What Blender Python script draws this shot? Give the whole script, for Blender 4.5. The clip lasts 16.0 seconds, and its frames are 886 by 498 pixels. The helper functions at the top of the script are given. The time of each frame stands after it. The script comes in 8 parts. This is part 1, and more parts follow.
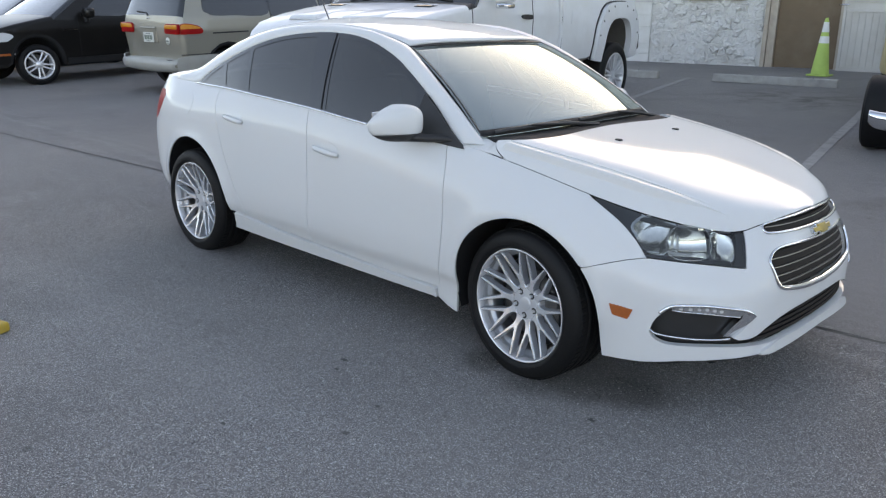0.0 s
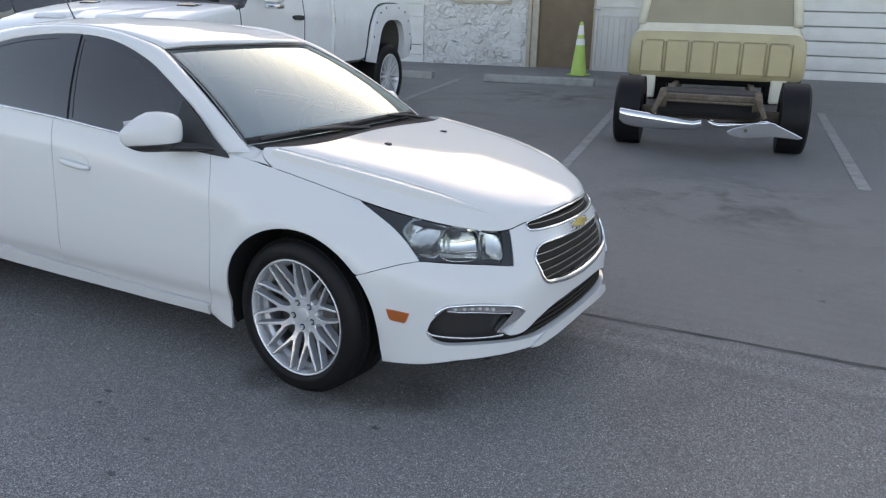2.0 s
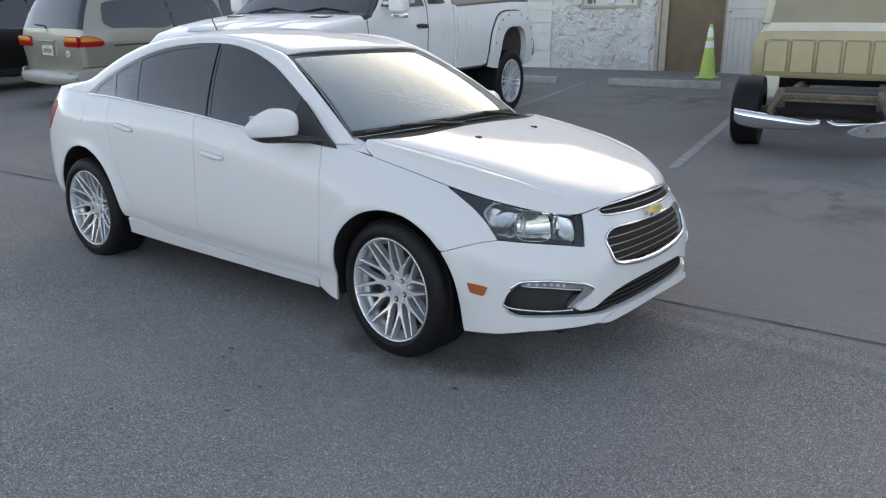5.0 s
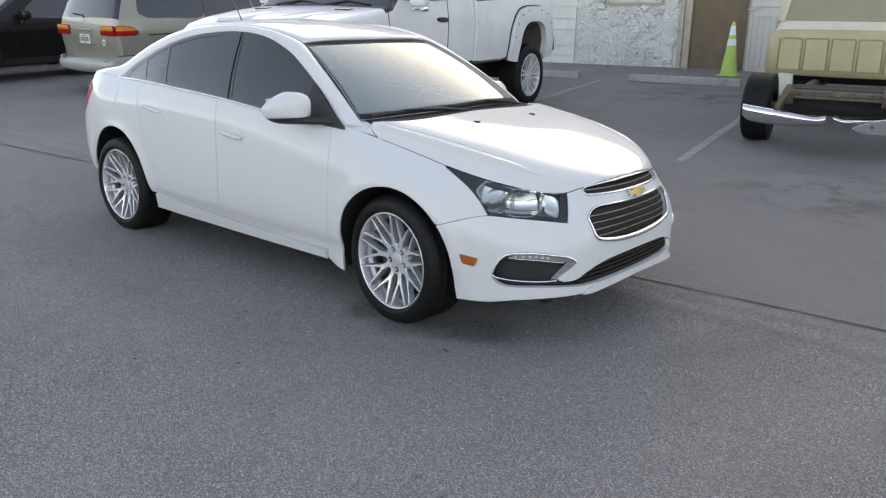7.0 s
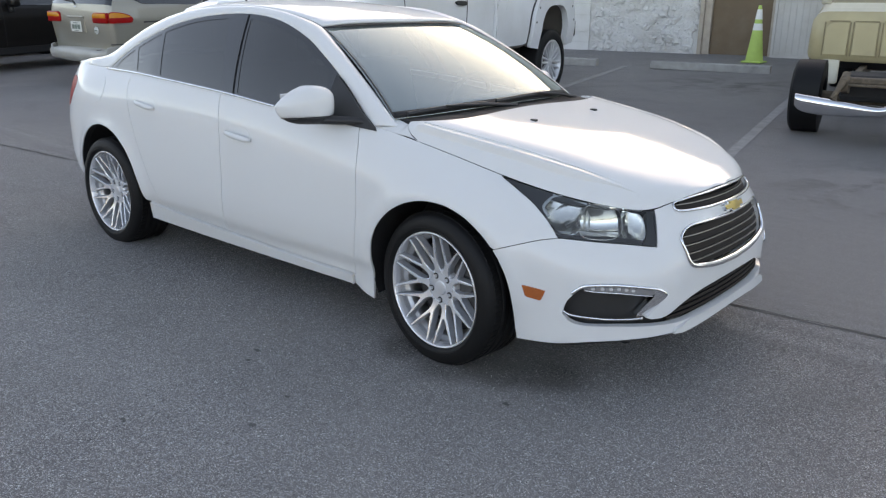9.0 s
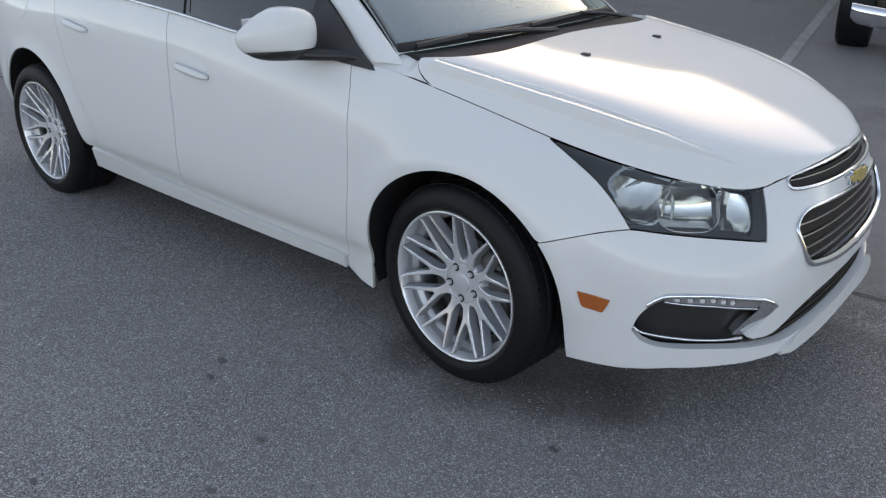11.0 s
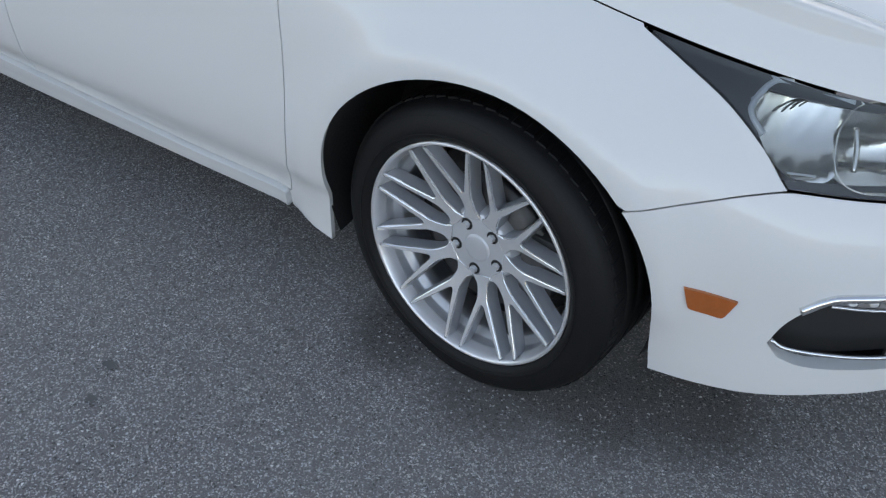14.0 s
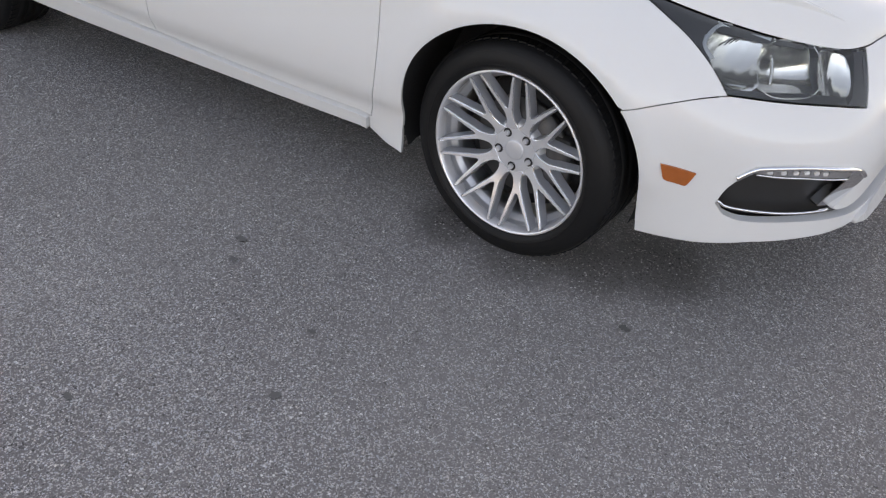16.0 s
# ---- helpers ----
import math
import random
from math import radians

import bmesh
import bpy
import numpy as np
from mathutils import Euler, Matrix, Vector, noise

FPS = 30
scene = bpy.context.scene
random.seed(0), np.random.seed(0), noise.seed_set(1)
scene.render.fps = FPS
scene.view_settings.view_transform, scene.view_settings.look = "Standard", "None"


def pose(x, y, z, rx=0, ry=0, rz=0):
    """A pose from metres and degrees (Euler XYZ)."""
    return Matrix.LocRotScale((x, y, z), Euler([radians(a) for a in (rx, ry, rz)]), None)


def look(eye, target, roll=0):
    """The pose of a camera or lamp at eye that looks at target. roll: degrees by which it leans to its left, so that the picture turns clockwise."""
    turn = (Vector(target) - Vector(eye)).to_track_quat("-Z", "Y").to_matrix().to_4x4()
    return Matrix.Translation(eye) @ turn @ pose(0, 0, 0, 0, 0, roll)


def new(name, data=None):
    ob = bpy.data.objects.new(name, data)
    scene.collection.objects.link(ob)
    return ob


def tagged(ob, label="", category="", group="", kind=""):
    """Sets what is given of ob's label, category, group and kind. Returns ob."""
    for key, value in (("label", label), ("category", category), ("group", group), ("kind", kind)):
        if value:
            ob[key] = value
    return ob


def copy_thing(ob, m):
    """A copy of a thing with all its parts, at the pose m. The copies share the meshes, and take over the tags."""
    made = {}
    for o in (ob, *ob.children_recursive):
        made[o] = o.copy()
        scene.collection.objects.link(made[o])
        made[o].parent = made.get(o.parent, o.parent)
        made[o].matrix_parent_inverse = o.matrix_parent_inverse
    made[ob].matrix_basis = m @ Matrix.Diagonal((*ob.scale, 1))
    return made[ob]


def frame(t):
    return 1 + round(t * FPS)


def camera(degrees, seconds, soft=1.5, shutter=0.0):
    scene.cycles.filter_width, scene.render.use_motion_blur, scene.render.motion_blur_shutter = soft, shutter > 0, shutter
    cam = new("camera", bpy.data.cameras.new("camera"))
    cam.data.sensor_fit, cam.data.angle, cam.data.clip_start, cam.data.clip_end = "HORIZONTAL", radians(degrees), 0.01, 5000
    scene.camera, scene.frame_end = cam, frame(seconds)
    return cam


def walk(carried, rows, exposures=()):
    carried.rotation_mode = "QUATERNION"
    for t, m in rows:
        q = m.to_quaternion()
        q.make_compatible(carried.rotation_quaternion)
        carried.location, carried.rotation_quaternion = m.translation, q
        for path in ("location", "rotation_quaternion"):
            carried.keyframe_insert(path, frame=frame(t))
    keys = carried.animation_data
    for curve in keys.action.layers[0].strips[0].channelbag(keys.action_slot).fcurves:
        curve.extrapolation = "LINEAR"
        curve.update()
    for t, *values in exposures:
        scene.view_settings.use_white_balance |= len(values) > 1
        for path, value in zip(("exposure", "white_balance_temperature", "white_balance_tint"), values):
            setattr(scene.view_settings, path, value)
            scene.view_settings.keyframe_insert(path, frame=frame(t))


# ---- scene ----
cam = camera(57.0, 16.0, soft=1.25)
PATH = [
    (0, (2.011, -3.372, 1.516), (0.68, -1.993, 0.946), 0.7),
    (0.5, (2.024, -3.323, 1.522), (0.697, -1.941, 0.949), 0.4),
    (1, (2.048, -3.273, 1.526), (0.729, -1.884, 0.952), 0.5),
    (1.5, (2.059, -3.256, 1.528), (0.847, -1.772, 0.955), 1.6),
    (2, (2.024, -3.272, 1.532), (1.098, -1.59, 0.971), 1.6),
    (2.5, (2.007, -3.319, 1.544), (1.042, -1.66, 0.979), -0.0),
    (3, (2.016, -3.349, 1.542), (0.909, -1.78, 0.984), 0.5),
    (3.5, (2.036, -3.368, 1.537), (0.895, -1.824, 0.978), 0.7),
    (4, (2.101, -3.363, 1.533), (0.944, -1.831, 0.972), 0.6),
    (6.5, (2.774, -3.641, 1.516), (1.524, -2.177, 0.974), 0.2),
    (7, (2.733, -3.621, 1.514), (1.485, -2.162, 0.954), 0.9),
    (7.5, (2.551, -3.592, 1.495), (1.299, -2.135, 0.937), 0.9),
    (8, (2.402, -3.592, 1.511), (1.154, -2.137, 0.941), 0.9),
    (8.5, (2.247, -3.426, 1.477), (1.003, -1.969, 0.903), 0.7),
    (11, (1.429, -2.598, 1.442), (0.259, -1.19, 0.636), 0.8),
    (11.5, (1.24, -2.458, 1.423), (0.114, -1.062, 0.538), 1.3),
    (12, (1.029, -2.36, 1.413), (-0.045, -0.954, 0.481), 1.3),
    (12.5, (0.889, -2.199, 1.376), (-0.109, -0.852, 0.286), 1.8),
    (13, (0.74, -2.015, 1.338), (-0.208, -0.677, 0.193), 1.9),
    (13.5, (0.683, -1.938, 1.307), (-0.232, -0.612, 0.123), 1.9),
    (14, (0.678, -1.917, 1.295), (-0.211, -0.588, 0.092), 1.9),
    (14.5, (0.714, -1.943, 1.316), (-0.164, -0.621, 0.099), 1.9),
    (15, (0.739, -2.12, 1.368), (-0.129, -0.781, 0.163), 3.0),
    (15.5, (0.778, -2.375, 1.424), (-0.075, -1.023, 0.221), 3.3),
    (16, (0.898, -2.635, 1.443), (0.069, -1.251, 0.262), 4.0),
]
# stops, kelvin and tint: the phone brightens and warms its picture as it tilts down
EXPOSURES = [(0, 2.41, 10300, 13), (1, 2.38, 10100, 13), (1.5, 2.36, 10200, 13), (2, 2.33, 10100, 13), (3, 2.29, 10100, 13), (4, 2.3, 10300, 13), (6.5, 2.46, 10900, 14), (7, 2.5, 11300, 15), (7.5, 2.44, 10600, 14), (8, 2.47, 10800, 14), (8.5, 2.44, 10700, 14), (11, 2.26, 10700, 13), (12, 2.2, 10500, 12), (12.6, 2.23, 10400, 12), (13.5, 2.4, 10300, 12), (14.5, 2.4, 10600, 13), (15.3, 2.56, 11600, 17), (16, 2.63, 13200, 21)]
walk(cam, [(t, look(eye, target, roll)) for t, eye, target, roll in PATH], EXPOSURES)

# ---- sky, sun ----
SUN_AZ, SUN_EL = radians(112), radians(16.5)      # the low sun stands behind the building
world = bpy.data.worlds.new("sky")
scene.world = world
world.use_nodes = True
wn = world.node_tree
sky = wn.nodes.new("ShaderNodeTexSky")
sky.sky_type = 'NISHITA'
sky.sun_disc = False
sky.sun_elevation = SUN_EL
sky.sun_rotation = radians(90) - SUN_AZ
sky.air_density, sky.dust_density, sky.ozone_density = 0.5, 0.45, 0.5
wn.links.new(sky.outputs[0], wn.nodes["Background"].inputs[0])
wn.nodes["Background"].inputs[1].default_value = 0.15
sun_data = bpy.data.lights.new("sun", 'SUN')
sun_data.energy, sun_data.angle, sun_data.color = 2.0, radians(0.5), (1.0, 0.86, 0.66)
sun = new("sun", sun_data)
sun_dir = Vector((math.cos(SUN_AZ) * math.cos(SUN_EL), math.sin(SUN_AZ) * math.cos(SUN_EL), math.sin(SUN_EL)))
sun.matrix_world = look(sun_dir * 40, (0, 0, 0))

# ---- materials ----
def material(name, color, rough=0.5, metal=0.0, vary=0.0, scale=6.0, bump=0.0, bump_scale=60.0, dirt=None, dirt_scale=1.5, dirt_amount=0.5, coat=0.0, spec=0.5, rvary=0.0, island=0.0):
    m = bpy.data.materials.new(name)
    m.use_nodes = True
    nt = m.node_tree
    b = nt.nodes["Principled BSDF"]
    b.inputs["Base Color"].default_value = (*color, 1)
    b.inputs["Roughness"].default_value = rough
    b.inputs["Metallic"].default_value = metal
    b.inputs["Coat Weight"].default_value = coat
    b.inputs["Coat Roughness"].default_value = 0.03
    b.inputs["Specular IOR Level"].default_value = spec
    geo = nt.nodes.new("ShaderNodeNewGeometry")
    out = None
    if vary or dirt:
        n1 = nt.nodes.new("ShaderNodeTexNoise")
        n1.inputs["Scale"].default_value, n1.inputs["Detail"].default_value = scale, 6
        nt.links.new(geo.outputs["Position"], n1.inputs["Vector"])
        mix = nt.nodes.new("ShaderNodeMix")
        mix.data_type = 'RGBA'
        mix.inputs["A"].default_value = (*[max(0, c * (1 - vary)) for c in color], 1)
        mix.inputs["B"].default_value = (*[min(1, c * (1 + vary)) for c in color], 1)
        nt.links.new(n1.outputs["Fac"], mix.inputs["Factor"])
        out = mix.outputs["Result"]
        if dirt:
            n2 = nt.nodes.new("ShaderNodeTexNoise")
            n2.inputs["Scale"].default_value, n2.inputs["Detail"].default_value, n2.inputs["Roughness"].default_value = dirt_scale, 8, 0.65
            nt.links.new(geo.outputs["Position"], n2.inputs["Vector"])
            ramp = nt.nodes.new("ShaderNodeMapRange")
            ramp.inputs["From Min"].default_value, ramp.inputs["From Max"].default_value = 0.45, 0.75
            ramp.inputs["To Max"].default_value = dirt_amount
            nt.links.new(n2.outputs["Fac"], ramp.inputs["Value"])
            mix2 = nt.nodes.new("ShaderNodeMix")
            mix2.data_type = 'RGBA'
            mix2.inputs["B"].default_value = (*dirt, 1)
            nt.links.new(ramp.outputs["Result"], mix2.inputs["Factor"])
            nt.links.new(out, mix2.inputs["A"])
            out = mix2.outputs["Result"]
        nt.links.new(out, b.inputs["Base Color"])
        if rvary:
            mr = nt.nodes.new("ShaderNodeMapRange")
            mr.inputs["To Min"].default_value, mr.inputs["To Max"].default_value = rough - rvary, rough + rvary
            nt.links.new(n1.outputs["Fac"], mr.inputs["Value"])
            nt.links.new(mr.outputs["Result"], b.inputs["Roughness"])
    if bump:
        n3 = nt.nodes.new("ShaderNodeTexNoise")
        n3.inputs["Scale"].default_value, n3.inputs["Detail"].default_value = bump_scale, 4
        nt.links.new(geo.outputs["Position"], n3.inputs["Vector"])
        bp = nt.nodes.new("ShaderNodeBump")
        bp.inputs["Strength"].default_value, bp.inputs["Distance"].default_value = bump, 0.01
        nt.links.new(n3.outputs["Fac"], bp.inputs["Height"])
        nt.links.new(bp.outputs["Normal"], b.inputs["Normal"])
    return m


def glass(name, tint, ior=1.5, rough=0.0, dust_sheen=0.0, dust_sheen_color=(0.6, 0.6, 0.57), gloss=(1, 1, 1)):
    """Tinted pane: what is behind shows through the tint, with a clear gloss on top."""
    m = bpy.data.materials.new(name)
    m.use_nodes = True
    nt = m.node_tree
    nt.nodes.remove(nt.nodes["Principled BSDF"])
    t, g, f, x = (nt.nodes.new(k) for k in ("ShaderNodeBsdfTransparent", "ShaderNodeBsdfGlossy", "ShaderNodeFresnel", "ShaderNodeMixShader"))
    t.inputs[0].default_value = (*tint, 1)
    g.inputs["Roughness"].default_value = rough
    g.inputs["Color"].default_value = (*gloss, 1)
    f.inputs["IOR"].default_value = ior
    nt.links.new(f.outputs[0], x.inputs[0])
    nt.links.new(t.outputs[0], x.inputs[1])
    nt.links.new(g.outputs[0], x.inputs[2])
    out = x.outputs[0]
    if dust_sheen:
        # a thin uneven film: dust, plus the paleness of reflected sky put in as colour
        d, y, n, r = (nt.nodes.new(k) for k in ("ShaderNodeBsdfDiffuse", "ShaderNodeMixShader", "ShaderNodeTexNoise", "ShaderNodeMapRange"))
        d.inputs[0].default_value = (*dust_sheen_color, 1)
        n.inputs["Scale"].default_value, n.inputs["Detail"].default_value = 3.0, 5
        r.inputs["To Min"].default_value, r.inputs["To Max"].default_value = dust_sheen * 0.85, dust_sheen * 1.15
        geo = nt.nodes.new("ShaderNodeNewGeometry")
        nt.links.new(geo.outputs["Position"], n.inputs["Vector"])
        nt.links.new(n.outputs["Fac"], r.inputs["Value"])
        nt.links.new(r.outputs["Result"], y.inputs[0])
        nt.links.new(out, y.inputs[1])
        nt.links.new(d.outputs[0], y.inputs[2])
        out = y.outputs[0]
    nt.links.new(out, nt.nodes["Material Output"].inputs[0])
    return m


WHITE = material("white_paint", (0.66, 0.665, 0.66), 0.6, spec=0.1, coat=0.72, vary=0.015, scale=2.0)
WHITE.node_tree.nodes["Principled BSDF"].inputs["Coat Roughness"].default_value = 0.07
TRUCK_WHITE = material("truck_white", (0.72, 0.73, 0.74), 0.35, coat=0.6, vary=0.04, scale=3.0, dirt=(0.45, 0.42, 0.38), dirt_scale=2.0, dirt_amount=0.25)
BLACK_PLASTIC = material("black_plastic", (0.018, 0.018, 0.019), 0.5, vary=0.2, scale=30, bump=0.05, bump_scale=400)
LINER = material("wheel_liner", (0.012, 0.012, 0.013), 0.85, vary=0.3, scale=25, bump=0.3, bump_scale=120)
RUBBER = material("tyre_rubber", (0.0075, 0.0075, 0.008), 0.55, spec=0.22, vary=0.25, scale=14, bump=0.08, bump_scale=180, dirt=(0.020, 0.019, 0.018), dirt_scale=5, dirt_amount=0.2)
ALLOY = material("brushed_alloy", (0.80, 0.80, 0.81), 0.27, 0.6, vary=0.06, scale=20)
ALLOY_DARK = material("cast_alloy", (0.60, 0.61, 0.63), 0.40, 0.45, vary=0.08, scale=16)
STEEL = material("brake_steel", (0.12, 0.118, 0.118), 0.55, 0.8, vary=0.3, scale=30)
CHROME = material("chrome", (0.75, 0.76, 0.77), 0.08, 1.0)
GOLD = material("gold_emblem", (0.62, 0.45, 0.16), 0.28, 0.8, vary=0.1, scale=40)
AMBER = material("amber_lens", (0.42, 0.10, 0.022), 0.22, coat=0.6, vary=0.15, scale=60, bump=0.2, bump_scale=300)
RED_LENS = material("red_lens", (0.34, 0.008, 0.008), 0.35, spec=0.12, vary=0.2, scale=25)
FRAME_BLACK = material("window_frame_black", (0.016, 0.016, 0.017), 0.12, spec=0.9, coat=0.25)
SIDE_GLASS = glass("tinted_glass", (0.03, 0.031, 0.033), 1.85, dust_sheen=0.03)
# the windscreen's pale green-grey film paints in part of the sky's reflection
FRONT_GLASS = glass("windscreen_glass", (0.45, 0.52, 0.49), 3.1, dust_sheen=0.16, dust_sheen_color=(0.55, 0.62, 0.60), gloss=(0.86, 0.98, 0.98))
LAMP_GLASS = glass("lamp_lens", (0.90, 0.92, 0.92), 1.6)
CABIN = material("cabin_trim", (0.05, 0.05, 0.052), 0.7, vary=0.2, scale=8)
BARREL = material("rim_barrel", (0.50, 0.51, 0.53), 0.35, 0.5, vary=0.12, scale=12)
LAMP_BEZEL = material("lamp_bezel", (0.068, 0.066, 0.066), 0.32, vary=0.1, scale=20)
FLANGE = material("lamp_flange", (0.62, 0.65, 0.67), 0.3, vary=0.06, scale=30, coat=0.4)
CUT_EDGE = material("cut_edge", (0.85, 0.86, 0.87), 0.2, 0.85)
SPOKE_SIDE = material("spoke_side", (0.36, 0.375, 0.40), 0.45, 0.4, vary=0.1, scale=14)
ARCH_GREY = material("arch_liner", (0.13, 0.12, 0.11), 0.8, vary=0.2, scale=6)

# ---- building tools ----
from mathutils.geometry import delaunay_2d_cdt


def mesh_of(name, verts, faces, smooth=False):
    me = bpy.data.meshes.new(name)
    me.from_pydata([tuple(map(float, v)) for v in verts], [], [tuple(map(int, f)) for f in faces])
    me.validate()
    if smooth:
        me.polygons.foreach_set("use_smooth", [True] * len(me.polygons))
    me.update()
    return me


def part(name, bm, material, parent=None, label="", smooth=None):
    """Links a bmesh, or a mesh, as one object under its thing."""
    if isinstance(bm, bmesh.types.BMesh):
        me = bpy.data.meshes.new(name)
        bm.normal_update()
        bm.to_mesh(me)
        bm.free()
    else:
        me = bm
    if smooth is not None:
        me.polygons.foreach_set("use_smooth", [smooth] * len(me.polygons))
    me.materials.append(material)
    ob = new(name, me)
    if parent is not None:
        ob.parent = parent
    if label:
        ob["label"] = label
    return ob


def thing(name, label, category, m=None, group="", kind=""):
    e = new(name)
    e.empty_display_size = 0.1
    if m is not None:
        e.matrix_basis = m
    return tagged(e, label, category, group, kind)


def box(bm, x0, y0, z0, x1, y1, z1, bevel=0.0, seg=2, m=None):
    r = bmesh.ops.create_cube(bm, size=1.0)
    vs = r["verts"]
    bmesh.ops.scale(bm, vec=(abs(x1 - x0), abs(y1 - y0), abs(z1 - z0)), verts=vs)
    bmesh.ops.translate(bm, vec=((x0 + x1) / 2, (y0 + y1) / 2, (z0 + z1) / 2), verts=vs)
    if bevel:
        es = list({e for v in vs for e in v.link_edges})
        r = bmesh.ops.bevel(bm, geom=es, offset=bevel, segments=seg, affect='EDGES', profile=0.5)
        vs = list({v for f in r["faces"] for v in f.verts} | {v for v in vs if v.is_valid})
    if m is not None:
        bmesh.ops.transform(bm, matrix=m, verts=vs)
    return vs


def boxed(*a, **k):
    bm = bmesh.new()
    box(bm, *a, **k)
    return bm


def spline(pts, n=12, closed=False):
    """Catmull-Rom through the points; a repeated point makes a corner."""
    p = np.array(pts, float)
    m = len(p)
    out = []
    for i in range(m if closed else m - 1):
        a, b, c, d = (p[(i + k) % m] if closed else p[min(max(i + k, 0), m - 1)] for k in (-1, 0, 1, 2))
        if np.allclose(b, c):
            continue
        if np.allclose(a, b):
            a = 2 * b - c
        if np.allclose(c, d):
            d = 2 * c - b
        for t in np.arange(n) / n:
            out.append(0.5 * (2 * b + (c - a) * t + (2 * a - 5 * b + 4 * c - d) * t * t + (3 * b - a - 3 * c + d) * t ** 3))
    if not closed:
        out.append(p[-1])
    return np.array(out)


def curve(x, xs, ys):
    """A smooth line through the points (xs rising, ys), which never overshoots."""
    xs, ys = np.array(xs, float), np.array(ys, float)
    h, d = np.diff(xs), np.diff(ys) / np.diff(xs)
    m = np.concatenate([[d[0]], np.where(d[:-1] * d[1:] > 0, 2 * d[:-1] * d[1:] / np.where(d[:-1] + d[1:] == 0, 1, d[:-1] + d[1:]), 0), [d[-1]]])
    x = np.clip(x, xs[0], xs[-1])
    k = np.clip(np.searchsorted(xs, x) - 1, 0, len(h) - 1)
    t = (x - xs[k]) / h[k]
    return ys[k] * (2 * t ** 3 - 3 * t ** 2 + 1) + ys[k + 1] * (3 * t ** 2 - 2 * t ** 3) + h[k] * (m[k] * (t ** 3 - 2 * t ** 2 + t) + m[k + 1] * (t ** 3 - t ** 2))


def resample(loop, step):
    """A closed loop with points about a step apart, its sharp corners kept."""
    loop = np.array(loop, float)
    keep = [loop[i] for i in range(len(loop)) if np.linalg.norm(loop[i] - loop[i - 1]) > 1e-5]
    loop = np.array(keep)
    out = []
    acc = 1e9
    n = len(loop)
    for i in range(n):
        a, b, c = loop[i - 1], loop[i], loop[(i + 1) % n]
        u, v = b - a, c - b
        ang = abs(math.atan2(u[0] * v[1] - u[1] * v[0], u @ v))
        acc += np.linalg.norm(u)
        if ang > 0.35 or acc > step * 0.6:
            out.append(b)
            acc = 0
        k = int(np.linalg.norm(v) // step)
        for j in range(1, k + 1):
            if j / (k + 1) * np.linalg.norm(v) > 0.3 * step:
                out.append(b + v * j / (k + 1))
                acc = 0
    return np.array(out)


def inside(pts, loops):
    pts = np.asarray(pts)
    r = np.zeros(len(pts), bool)
    for lp in loops:
        x0, y0 = lp[:, 0], lp[:, 1]
        x1, y1 = np.roll(x0, -1), np.roll(y0, -1)
        for k in range(len(lp)):
            if y0[k] == y1[k]:
                continue
            c = ((y0[k] > pts[:, 1]) != (y1[k] > pts[:, 1]))
            r ^= c & (pts[:, 0] < (x1[k] - x0[k]) * (pts[:, 1] - y0[k]) / (y1[k] - y0[k]) + x0[k])
    return r


def area2(lp):
    x, y = lp[:, 0], lp[:, 1]
    return 0.5 * np.sum(x * np.roll(y, -1) - np.roll(x, -1) * y)


def shrink(lp, d):
    """Moves a loop into its own area by d."""
    t = np.roll(lp, -1, 0) - np.roll(lp, 1, 0)
    t /= np.maximum(np.linalg.norm(t, axis=1, keepdims=True), 1e-9)
    nrm = np.stack([-t[:, 1], t[:, 0]], 1) * np.sign(area2(lp))
    return lp + nrm * d


